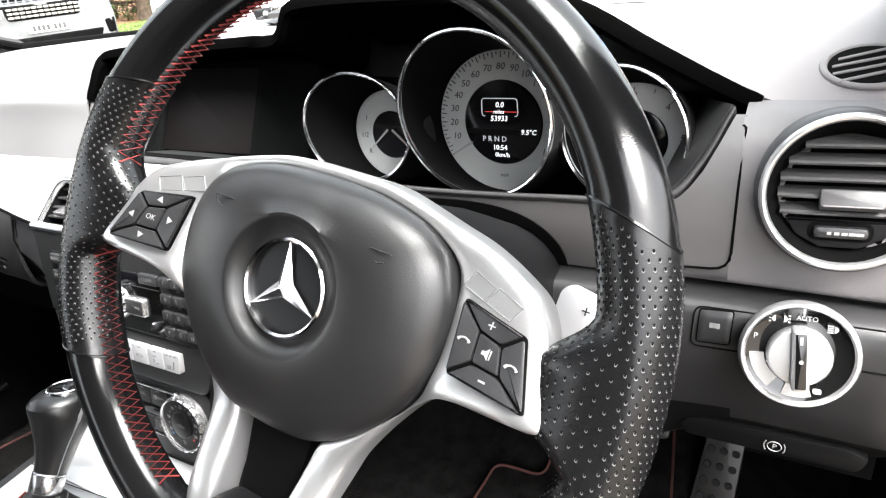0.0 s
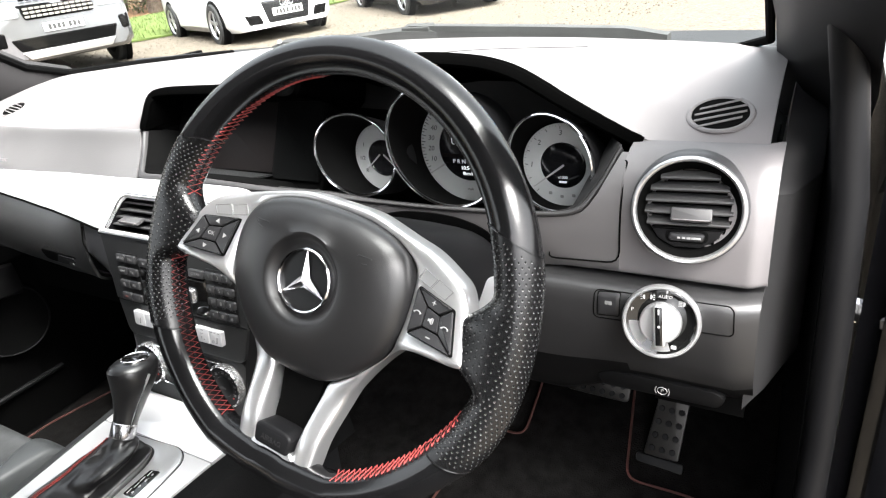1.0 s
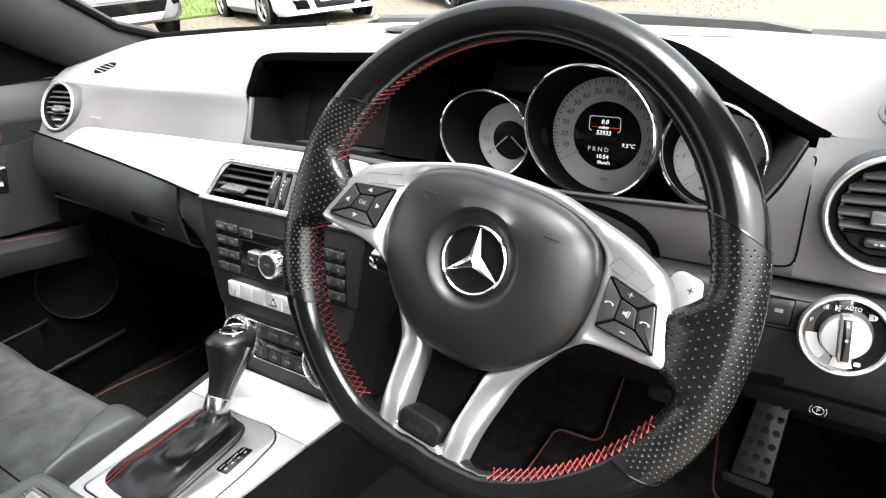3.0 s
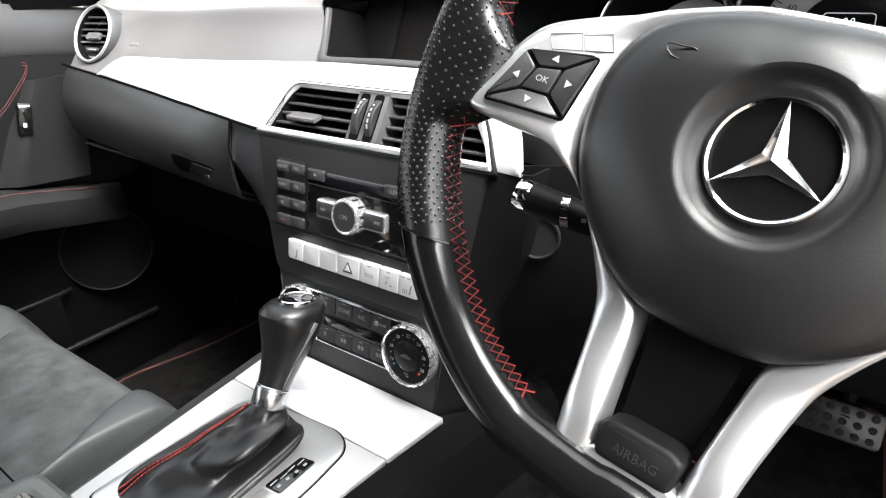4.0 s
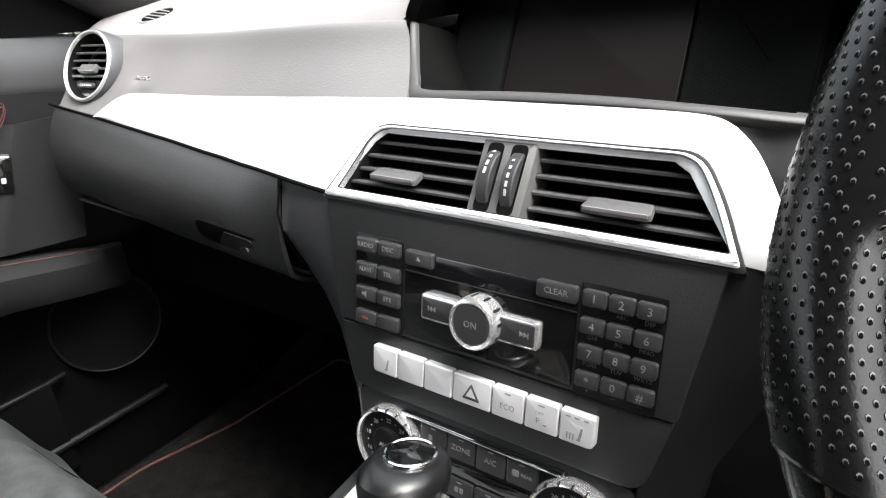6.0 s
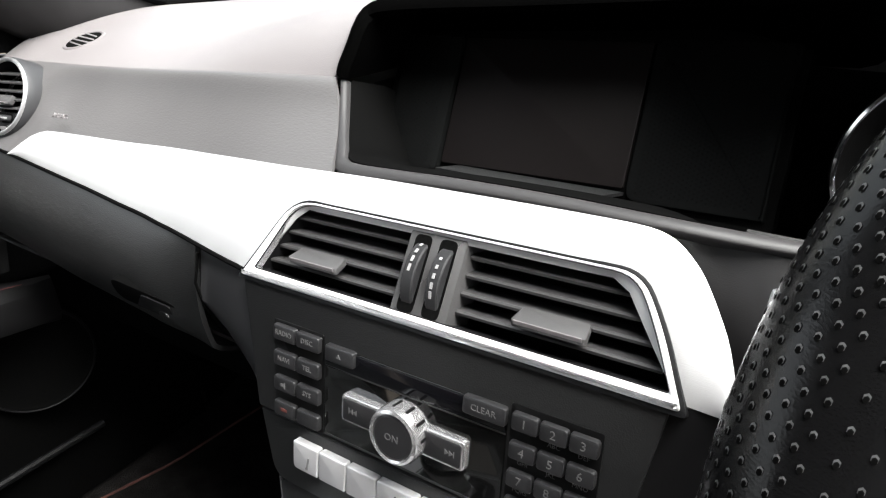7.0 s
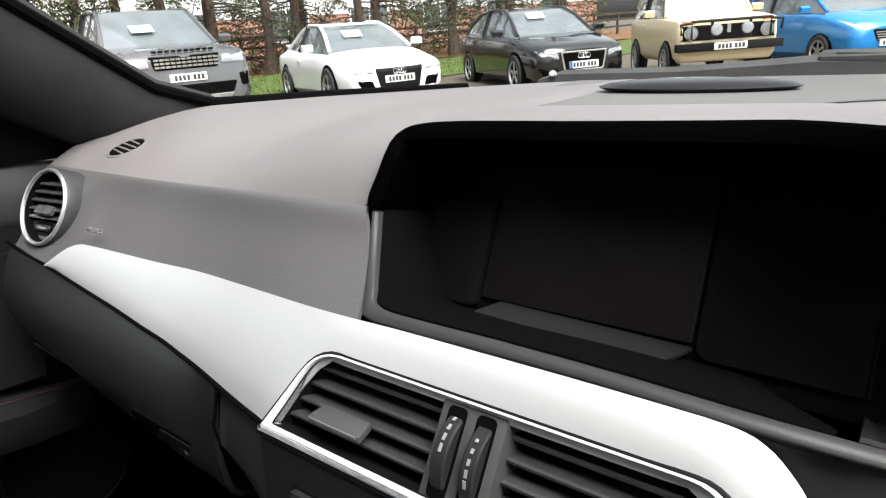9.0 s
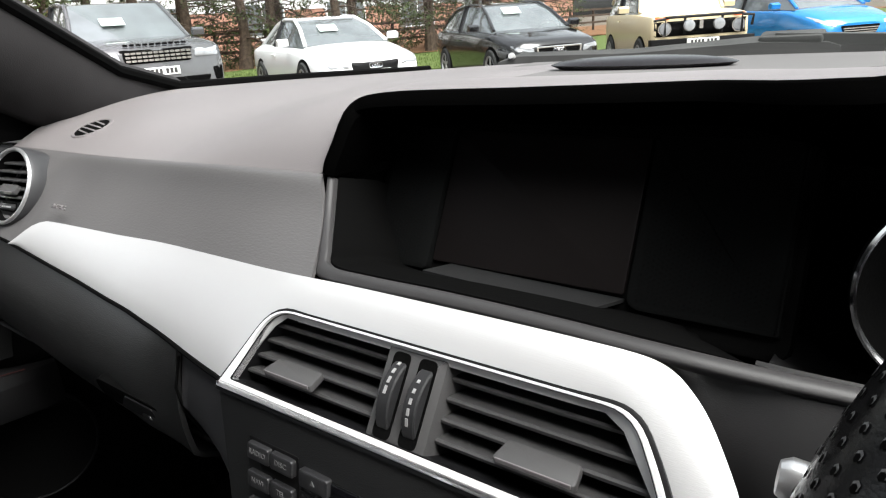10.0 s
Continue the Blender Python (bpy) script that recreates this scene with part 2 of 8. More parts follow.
def lathe(bm, prof, m=Matrix(), n=32, sx=1.0, sy=1.0, closed=False):
    """Turns (radius, height) points about z of the frame m."""
    rings = []
    for r, z in prof:
        if r < 1e-6:
            rings.append([bm.verts.new(m @ Vector((0, 0, z)))])
        else:
            rings.append([bm.verts.new(m @ Vector((sx * r * math.cos(2 * math.pi * k / n), sy * r * math.sin(2 * math.pi * k / n), z))) for k in range(n)])
    pairs = list(zip(rings, rings[1:])) + ([(rings[-1], rings[0])] if closed else [])
    for a, b in pairs:
        for k in range(n):
            f = [a[k % len(a)], a[(k + 1) % len(a)], b[(k + 1) % len(b)], b[k % len(b)]]
            f = [v for i, v in enumerate(f) if v not in f[:i]]
            if len(f) > 2:
                bm.faces.new(f)
    return bm


def turned(prof, m=Matrix(), n=32, sx=1.0, sy=1.0, closed=False):
    return lathe(bmesh.new(), prof, m, n, sx, sy, closed)


def ring_profile(r0, r1, z0, z1, k=8):
    """A rounded band between the radii r0 and r1."""
    cx, cz, a, b = (r0 + r1) / 2, (z0 + z1) / 2, (r1 - r0) / 2, (z1 - z0) / 2
    return [(cx + a * math.cos(2 * math.pi * i / k), cz + b * math.sin(2 * math.pi * i / k)) for i in range(k)]


def tube(bm, pts, r, n=6, closed=False, flat=1.0):
    pts = [Vector(p) for p in pts]
    k, loops, ref = len(pts), [], Vector((0.31, 0.22, 0.93))
    for i, p in enumerate(pts):
        a = pts[i - 1] if i or closed else p
        b = pts[(i + 1) % k] if i < k - 1 or closed else p
        d = (b - a).normalized()
        side = d.cross(ref)
        side = side.normalized() if side.length > 1e-4 else d.orthogonal().normalized()
        up = side.cross(d)
        rr = r[i] if isinstance(r, (list, tuple)) else r
        loops.append([bm.verts.new(p + side * rr * math.cos(2 * math.pi * j / n) + up * rr * flat * math.sin(2 * math.pi * j / n)) for j in range(n)])
    for i in range(k if closed else k - 1):
        a, b = loops[i], loops[(i + 1) % k]
        for j in range(n):
            bm.faces.new((a[j], a[(j + 1) % n], b[(j + 1) % n], b[j]))
    if not closed:
        bm.faces.new(list(reversed(loops[0])))
        bm.faces.new(loops[-1])
    return bm


def sheet(bm, rows, thick=0.0, hole=None):
    """A surface through rows of points, all as long; thick makes it a slab along its own normals; hole (x, z, radius) is left open."""
    v = [[bm.verts.new(p) for p in row] for row in rows]
    faces = []
    for a, b in zip(v, v[1:]):
        for i in range(len(a) - 1):
            c = (a[i].co + b[i + 1].co) / 2
            if hole and math.hypot(c.x - hole[0], c.z - hole[1]) < hole[2]:
                continue
            faces.append(bm.faces.new((a[i], a[i + 1], b[i + 1], b[i])))
    if hole:
        bmesh.ops.delete(bm, geom=[q for q in bm.verts if not q.link_faces], context="VERTS")
    if thick:
        bmesh.ops.recalc_face_normals(bm, faces=faces)
        bm.normal_update()
        bmesh.ops.solidify(bm, geom=faces, thickness=thick)
    return bm


def loft(bm, rows, cap=True):
    """A body through closed sections, all with as many points."""
    v = [[bm.verts.new(p) for p in row] for row in rows]
    for a, b in zip(v, v[1:]):
        for i in range(len(a)):
            bm.faces.new((a[i], a[(i + 1) % len(a)], b[(i + 1) % len(a)], b[i]))
    if cap:
        bm.faces.new(list(reversed(v[0])))
        bm.faces.new(v[-1])
    return bm


def box(bm, x0, y0, z0, x1, y1, z1, m=Matrix(), bevel=0.0):
    return prism(bm, rounded(rect(x0, y0, x1, y1), bevel, 2) if bevel else rect(x0, y0, x1, y1), z0, z1, m, min(bevel, abs(z1 - z0) * 0.4))


def smooth(a, b, x):
    t = min(1, max(0, (x - a) / (b - a)))
    return t * t * (3 - 2 * t)


def lerp_table(table, x):
    if x <= table[0][0]:
        return table[0][1]
    for (x0, y0), (x1, y1) in zip(table, table[1:]):
        if x <= x1:
            return y0 + (y1 - y0) * (x - x0) / (x1 - x0)
    return table[-1][1]


def curve_table(table, x):
    """Smooth curve through a table of x and y."""
    if x <= table[0][0]:
        return table[0][1]
    if x >= table[-1][0]:
        return table[-1][1]
    for i in range(len(table) - 1):
        if x <= table[i + 1][0]:
            p0, p1, p2, p3 = (table[min(len(table) - 1, max(0, i + k))] for k in (-1, 0, 1, 2))
            h = p2[0] - p1[0]
            m1 = (p2[1] - p0[1]) / max(1e-9, p2[0] - p0[0]) * h
            m2 = (p3[1] - p1[1]) / max(1e-9, p3[0] - p1[0]) * h
            t = (x - p1[0]) / h
            return (2 * t**3 - 3 * t**2 + 1) * p1[1] + (t**3 - 2 * t**2 + t) * m1 + (-2 * t**3 + 3 * t**2) * p2[1] + (t**3 - t**2) * m2


def lettering(words, size, m, mat, parent, name="lettering", slant=0.0, wide=1.0):
    """Words of raised print, centred on the origin of the frame m and lying on its plane."""
    cu = bpy.data.curves.new("words", "FONT")
    cu.body, cu.size, cu.align_x, cu.align_y, cu.extrude, cu.shear = words, size, "CENTER", "CENTER", 0.02 * size, slant
    cu.resolution_u = 2
    ob = bpy.data.objects.new("words", cu)
    me = bpy.data.meshes.new_from_object(ob)
    bpy.data.objects.remove(ob)
    bpy.data.curves.remove(cu)
    me.transform(m @ Matrix.Diagonal((wide, 1, 1, 1)))
    me.materials.clear()
    me.materials.append(mat)
    o = new(name, me)
    o.parent = parent
    if parent.name in BASES:
        o.matrix_parent_inverse = BASES[parent.name].inverted()
    return o


def off(m, x, y, z=0.0, turn=0.0):
    return m @ pose(x, y, z, 0, 0, turn)


def zigzag(bm, at, a, b, n, r=0.0005, both=True):
    """Cross stitches between two edge lines: at(t, side) gives points on the leather."""
    for flip in ((0, 1), (1, 0)) if both else ((0, 1),):
        pts = [at(a + (b - a) * i / n, (i + flip[0]) % 2) for i in range(n + 1)]
        tube(bm, pts, r, 4)
    return bm

# ---- dashboard ----
def trim_off(x):
    return -0.009 + 0.029 * smooth(0.08, 0.32, abs(x))


def trim_y(x, z):
    return 0.15 + (z - 0.82) * 0.695 + trim_off(x)


TRIM_TOP = [(-0.69, 0.816), (-0.6, 0.812), (-0.544, 0.8075), (-0.522, 0.8218), (-0.495, 0.8308), (-0.477, 0.8323), (-0.42, 0.8336), (-0.34, 0.8352), (-0.25, 0.8392), (-0.165, 0.8450), (-0.087, 0.8490),
            (0.0, 0.850), (0.06, 0.8502), (0.10, 0.8497), (0.1155, 0.8482), (0.125, 0.845), (0.1335, 0.8392), (0.141, 0.832), (0.151, 0.8185), (0.158, 0.807), (0.168, 0.783)]
TRIM_LOW = [(-0.544, 0.807), (-0.45, 0.800), (-0.39, 0.7955), (-0.335, 0.7905), (-0.277, 0.7865), (-0.2, 0.785), (-0.14, 0.7855)]
LIP = [(-0.2, 0.896), (-0.136, 0.897), (-0.1325, 0.905), (-0.1285, 0.9164), (-0.124, 0.9332), (-0.1201, 0.9406), (-0.1118, 0.9447), (-0.0863, 0.9472), (-0.0371, 0.9486), (0.0, 0.9493), (0.107, 0.9525), (0.140, 0.9545), (0.165, 0.957), (0.182, 0.9585), (0.188, 0.962), (0.193, 0.970), (0.199, 0.979), (0.208, 0.984), (0.22, 0.986), (0.25, 0.9868), (0.3, 0.985), (0.355, 0.981),
       (0.424, 0.968), (0.48, 0.938), (0.535, 0.909), (0.565, 0.897), (0.7, 0.893)]


def lip_y(x):
    return 0.245 - 0.022 * smooth(-0.116, -0.1345, x) - 0.045 * smooth(0.10, 0.178, x) * smooth(0.40, 0.21, x)


def pad_edge(x):
    """Front edge of the upper pad: the hood's lip in the middle, a soft crease on both sides."""
    if x < -0.135:
        s = smooth(-0.5, -0.14, x)
        return 0.238 - 0.015 * s, 0.886 + 0.010 * s
    return lip_y(x), curve_table(LIP, x)


def screen_base(x):
    return 0.60 - 0.36 * x * x, 0.9395 + 0.008 * x - 0.006 * (x / 0.65) ** 2


dash = thing("dashboard", (0, 0.4, 0.6), "dark grey soft-touch car dashboard with a hooded instrument recess", "dashboard")
rows = []
PAD_X = sorted([-0.676 + 1.352 * k / 108 for k in range(109)] + [-0.1345, -0.133, -0.1315, -0.130, -0.128, -0.122, -0.119, -0.116, -0.107, 0.180, 0.184, 0.186, 0.188, 0.190, 0.192, 0.194, 0.196, 0.199, 0.203, 0.207])
PAD_X = [x if x < 0.62 else 0.62 + (x - 0.62) * 0.68 for x in PAD_X]
for i in range(19):
    v, row = (i / 18) ** 1.7, []
    for x in PAD_X:
        (y0, z0), (y1, z1) = pad_edge(x), screen_base(x)
        y = y0 + (y1 - y0) * v
        z = z0 + (z1 - z0) * (1 - (1 - v) ** 2.4) + 0.006 * math.sin(math.pi * min(1, v * 3)) * (1 if -0.14 < x < 0.56 else 0.3)
        if x < -0.09:
            z += smooth(-0.36, -0.14, x) * max(0, 0.945 - z) * (1 - math.exp(-v / 0.08)) * (1 - 0.8 * smooth(0.3, 1.0, v))
        row.append((x, y, z))
    rows.append(row)
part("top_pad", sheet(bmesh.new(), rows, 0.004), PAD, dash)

rows = []
for i in range(25):
    v, row = i / 24, []
    for k in range(141):
        u = k / 140
        xr = -0.0935 - 0.0415 * v
        xl = -0.676 + 0.045 * (1 - v)
        x = xl + (xr - xl) * u
        z0 = lerp_table(TRIM_TOP, x) - 0.001
        y0 = trim_y(x, z0) + 0.002
        y1, z1 = pad_edge(min(x, -0.1351))
        roll = 0.0035 * math.sin(math.pi * v ** 5)
        z = z0 + (z1 - z0) * v + roll
        y = y0 + (y1 - y0) * v - 0.6 * roll + 0.004 * math.sin(math.pi * v) - 0.015 * math.exp(-((x + 0.576) / 0.05) ** 2 - ((z - 0.862) / 0.045) ** 2) * smooth(1.0, 0.75, v)
        row.append((x, y, z))
    rows.append(row)
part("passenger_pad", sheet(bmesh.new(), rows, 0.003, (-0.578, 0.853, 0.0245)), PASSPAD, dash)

# hood lining and recess
LIP_X = sorted([-0.1345 + 0.6895 * k / 60 for k in range(61)] + [-0.1335, -0.1325, -0.1315, -0.130, -0.128, -0.1255, -0.1205, -0.118, -0.1145, -0.108, 0.180, 0.183, 0.1855, 0.1875, 0.1895, 0.1915, 0.1935, 0.196, 0.199, 0.203, 0.207])


def lip_row(dy, d):
    """The lip's curve pushed inwards by d; far in only under the flat of the hood."""
    row = []
    for x in LIP_X:
        sl = (curve_table(LIP, x + 0.0005) - curve_table(LIP, x - 0.0005)) / 0.001
        nz = 1 / math.sqrt(1 + sl * sl)
        e = d if d < 0.012 else 0.012 + (d - 0.012) * nz**4
        row.append((x + e * sl * nz, lip_y(x) + dy, curve_table(LIP, x) - e * nz))
    return row


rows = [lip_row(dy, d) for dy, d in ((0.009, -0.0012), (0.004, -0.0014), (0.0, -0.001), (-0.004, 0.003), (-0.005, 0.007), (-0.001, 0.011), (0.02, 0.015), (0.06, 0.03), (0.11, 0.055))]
part("hood_lining", sheet(bmesh.new(), rows, 0.002), HOODSHADE, dash)
part("recess_back", sheet(bmesh.new(), [[(-0.125, 0.325, 0.81), (0.2, 0.325, 0.80), (0.36, 0.325, 0.80), (0.46, 0.325, 0.80), (0.58, 0.325, 0.79)], [(-0.13, 0.35, 0.93), (0.2, 0.35, 0.94), (0.36, 0.35, 0.958), (0.46, 0.35, 0.935), (0.585, 0.35, 0.885)]], 0.004), RECESS, dash)
INNER = [(-0.121, 0.228, 0.894), (-0.108, 0.210, 0.878), (-0.092, 0.190, 0.866), (-0.080, 0.180, 0.861), (-0.05, 0.177, 0.860), (0.0, 0.176, 0.861),
         (0.06, 0.176, 0.860), (0.114, 0.178, 0.857), (0.16, 0.183, 0.854), (0.22, 0.190, 0.851), (0.30, 0.192, 0.848), (0.36, 0.190, 0.849),
         (0.43, 0.190, 0.8515), (0.492, 0.196, 0.855), (0.514, 0.211, 0.872), (0.532, 0.236, 0.899)]
OUTER = [(-0.130, 0.221, 0.894), (-0.116, 0.199, 0.872), (-0.101, 0.177, 0.855), (-0.093, 0.168, 0.847), (-0.05, 0.164, 0.849), (0.0, 0.162, 0.851),
         (0.06, 0.162, 0.851), (0.114, 0.163, 0.849), (0.16, 0.168, 0.8455), (0.22, 0.175, 0.8430), (0.30, 0.176, 0.8415), (0.36, 0.174, 0.8425),
         (0.43, 0.174, 0.845), (0.503, 0.181, 0.8475), (0.526, 0.196, 0.8665), (0.541, 0.224, 0.898)]


def flowing(pts, n):
    """A smooth curve through points in space."""
    tabs = [[(i, p[c]) for i, p in enumerate(pts)] for c in range(3)]
    return [Vector([curve_table(t, (len(pts) - 1) * k / n) for t in tabs]) for k in range(n + 1)]


rim_out, rim_in = flowing(OUTER, 90), flowing(INNER, 90)
rim_in = [a.lerp(b, 0.45 - 0.22 * smooth(0.2, 0.3, a.x)) for a, b in zip(rim_out, rim_in)]
rows = [[a + Vector((0, 0.006, -0.006)) for a in rim_out]]
for i in range(9):
    t = i / 8
    rows.append([a.lerp(b, t) + Vector((0, -0.62, 0.78)) * 0.0013 * math.sin(math.pi * t) ** 0.8 for a, b in zip(rim_out, rim_in)])
rows.append([b + Vector((0, 0.006, -0.004)) for b in rim_in])
part("recess_surround", sheet(bmesh.new(), rows), SURROUND, dash, sharp=80)
def recess_row(side, back, drop, inset, deep):
    return [Vector((b.x * inset - deep * smooth(0.47, 0.53, b.x), b.y + back, b.z - drop * (0.3 + 0.7 * smooth(0.1, 0.2, b.x)) * (1 - 0.85 * smooth(0.47, 0.53, b.x)))) for b in rim_in if (b.x > 0.15) == side]


# one wall in two tones: the deeper shade round the screen is coloured in
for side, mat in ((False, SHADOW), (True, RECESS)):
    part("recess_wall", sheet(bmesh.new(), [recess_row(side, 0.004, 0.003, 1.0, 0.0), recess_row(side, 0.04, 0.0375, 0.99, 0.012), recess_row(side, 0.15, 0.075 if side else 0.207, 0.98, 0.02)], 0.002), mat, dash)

# driver's fascia under the instruments and round the outer vent
FASCIA = ((0.195, 0.788), (0.186, 0.792), (0.184, 0.80), (0.184, 0.83), (0.1865, 0.848), (0.190, 0.862), (0.196, 0.874), (0.204, 0.884), (0.214, 0.891), (0.226, 0.8955), (0.238, 0.8975), (0.2465, 0.8983))


def fascia_y(z):
    return lerp_table([(b, a) for a, b in FASCIA], z)


rows = []
for i in range(17):
    v, row = i / 16, []
    for k in range(65):
        x = 0.112 + 0.4365 * k / 64
        top = [p for p in rim_out if p[0] >= 0.11]
        zt = lerp_table([(p[0], p[2]) for p in top], x) - 0.0035
        yt = lerp_table([(p[0], p[1]) for p in top], x) + 0.002
        zb, yb = 0.788 - 0.008 * smooth(0.3, 0.15, x), 0.188 - 0.03 * smooth(0.3, 0.15, x)
        z = zt + (zb - zt) * v
        y = yt + (yb - yt) * v - 0.004 * math.sin(math.pi * v) + 0.006 * smooth(0.17, 0.14, x)
        row.append((x, y + (fascia_y(z) - 0.0016 - y) * smooth(0.47, 0.52, x), z))
    rows.append(row)
# left end darkened by material for the shade below the lip
part("fascia_end_shaded", sheet(bmesh.new(), [r[:17] for r in rows], 0.003), KNEE, dash, sharp=60)
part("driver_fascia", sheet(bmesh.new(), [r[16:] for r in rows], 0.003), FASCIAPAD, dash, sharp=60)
# black sheet on the fascia stands in for the dark hollow round the column
rows = []
for q in (0.02, 0.3, 0.6, 0.8, 0.92, 1.0):
    row = []
    for k in range(33):
        a = math.pi * k / 32
        x, z = 0.357 + 0.083 * q * math.copysign(abs(math.cos(a)) ** 0.8, math.cos(a)), 0.789 + 0.050 * q * math.sin(a) ** 0.8
        v = (0.8435 - z) / 0.0555
        row.append((x, 0.1715 + 0.0140 * v - 0.004 * math.sin(math.pi * v), z))
    rows.append(row)
part("column_opening_shade", sheet(bmesh.new(), rows, 0.001), SHADOW, dash)
rows = []
for k in range(45):
    y, z = (curve_table([(i, p[c]) for i, p in enumerate(FASCIA)], (len(FASCIA) - 1) * k / 44) for c in (0, 1))
    s = smooth(0.79, 0.88, z)
    rows.append([(x, y + 0.008 * smooth(0.655, 0.67, x), z) for x in ((0.505 + 0.042 * s) + (0.165 - 0.042 * s) * k / 48 for k in range(49))])
part("outer_fascia", sheet(bmesh.new(), rows, 0.003, (0.606, 0.856, 0.0325)), OUTERPAD, dash, sharp=60)
part("seam", tube(bmesh.new(), rounded([(0.549, 0.2145, 0.8935), (0.5492, 0.200, 0.879), (0.5494, 0.188, 0.860), (0.5494, 0.1825, 0.835), (0.5494, 0.1815, 0.803), (0.478, 0.1805, 0.80)], 0.012), 0.0009, 5), SHADOW, dash)

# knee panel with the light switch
# near-black carrying the shade under the dash: knee underside, column cover, handle plate
UNDERSHADE = material("under_shade_black", (0.0035, 0.0035, 0.0037), 0.5, spec=0.1, grain=900, bump=0.05)
rows = []
KNEE_LINE = [(0.2, 0.785), (0.176, 0.7868), (0.1685, 0.7862), (0.1635, 0.7835), (0.161, 0.779), (0.160, 0.77), (0.161, 0.75), (0.164, 0.735), (0.1685, 0.715), (0.176, 0.698), (0.186, 0.683), (0.196, 0.670), (0.204, 0.661), (0.212, 0.654), (0.228, 0.648), (0.30, 0.655)]


def knee_y(z):
    return lerp_table([(b, a) for a, b in reversed(KNEE_LINE[1:12])], z)


for y, z in KNEE_LINE:
    rows.append([(0.20 + 0.468 * k / 30, y + 0.008 * smooth(0.655, 0.668, 0.20 + 0.468 * k / 30) + 0.03 * smooth(0.32, 0.2, 0.2 + 0.468 * k / 30), z - 0.036 * smooth(0.72, 0.65, z) * smooth(0.57, 0.47, 0.2 + 0.468 * k / 30)) for k in range(31)])
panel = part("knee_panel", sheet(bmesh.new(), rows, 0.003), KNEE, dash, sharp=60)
# one panel; the faces that tuck under are coloured as if shaded
panel.data.materials.append(UNDERSHADE)
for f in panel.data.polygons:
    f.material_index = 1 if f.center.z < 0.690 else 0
part("end_cap", loft(bmesh.new(), [[(0.660, 0.20, 0.652), (0.660, 0.205, 0.79), (0.664, 0.215, 0.865), (0.668, 0.262, 0.885), (0.668, 0.46, 0.93), (0.664, 0.45, 0.65)],
                                   [(0.676, 0.225, 0.662), (0.678, 0.225, 0.79), (0.68, 0.235, 0.86), (0.682, 0.29, 0.882), (0.684, 0.46, 0.925), (0.68, 0.45, 0.66)],
                                   [(0.70, 0.29, 0.672), (0.70, 0.28, 0.79), (0.70, 0.29, 0.86), (0.70, 0.32, 0.88), (0.70, 0.46, 0.92), (0.70, 0.45, 0.67)]]), KNEE, dash)
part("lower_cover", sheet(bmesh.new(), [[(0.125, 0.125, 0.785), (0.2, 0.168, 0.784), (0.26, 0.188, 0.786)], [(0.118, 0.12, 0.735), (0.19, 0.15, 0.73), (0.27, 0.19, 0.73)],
                                        [(0.108, 0.11, 0.66), (0.18, 0.15, 0.65), (0.28, 0.2, 0.65)], [(0.104, 0.11, 0.57), (0.17, 0.19, 0.57), (0.28, 0.28, 0.60)]], 0.003), UNDERSHADE, dash)
CAP = plane_frame((0.173, 0.1385, 0.727), (0.35, -0.93, 0.1))
part("cover_cap", turned([(0, 0.001), (0.0165, 0.001), (0.0172, 0.003), (0.0185, 0.003), (0.019, -0.002)], CAP, 28), PANEL, dash)

# brushed strip
cols = sorted({-0.541 + 0.401 * k / 30 for k in range(31)} | {-0.14 + 0.03 * k / 6 for k in range(7)} | {-0.11 + 0.22 * k / 24 for k in range(25)} | {0.11 + 0.0565 * k / 20 for k in range(21)})
rows = []
for i in range(7):
    v, row = i / 6, []
    for x in cols:
        zt = curve_table(TRIM_TOP, x)
        if x < -0.14:
            zb = lerp_table(TRIM_LOW, x)
        else:
            zb = lerp_table([(-0.14, 0.7835), (-0.136, 0.7855), (-0.105, 0.8265), (0.106, 0.8265), (0.142, 0.7845), (0.168, 0.7815)], x)
        zb = min(zb, zt - 0.0004)
        z = zb + (zt - zb) * v
        row.append((x, trim_y(x, z) - 0.004 * math.sin(math.pi * v) ** 0.6, z))
    rows.append(row)
part("brushed_strip", sheet(bmesh.new(), rows, 0.003), ALU, dash, "brushed aluminium trim strip")

# glovebox
glove = thing("glovebox", (-0.42, 0.2, 0.7), "black grained glovebox lid below the aluminium strip", "glovebox")
rows = []
for i in range(21):
    v, row = i / 20, []
    for k in range(41):
        x = -0.662 + 0.448 * k / 40
        z0 = lerp_table([(-0.66, 0.814), (-0.6, 0.8105), (-0.544, 0.8065), (-0.45, 0.799), (-0.39, 0.7945), (-0.335, 0.7895), (-0.277, 0.7855), (-0.2, 0.784)], x)
        y0 = trim_y(x, z0) + 0.001
        z = z0 - (z0 - 0.664 - 0.012 * smooth(-0.4, -0.62, x)) * v
        row.append((x, y0 - (0.010 + 0.013 * smooth(-0.215, -0.30, x)) * math.sin(math.pi * min(1, v * 1.1)) ** 0.8 + 0.035 * smooth(0.74, 1.0, v) + 0.03 * smooth(-0.64, -0.662, x), z))
    rows.append(row)
part("lid", sheet(bmesh.new(), rows, 0.004), DARKTRIM, glove)
part("lid_gap", tube(bmesh.new(), [(x, trim_y(x, z) - 0.0005, z) for x, z in ((x, lerp_table([(-0.66, 0.8145), (-0.544, 0.8068), (-0.45, 0.7995), (-0.39, 0.795), (-0.335, 0.79), (-0.277, 0.786), (-0.2, 0.7845), (-0.145, 0.784)], x)) for x in (-0.655 + 0.51 * k / 40 for k in range(41)))], 0.0017, 6), SHADOW, glove)
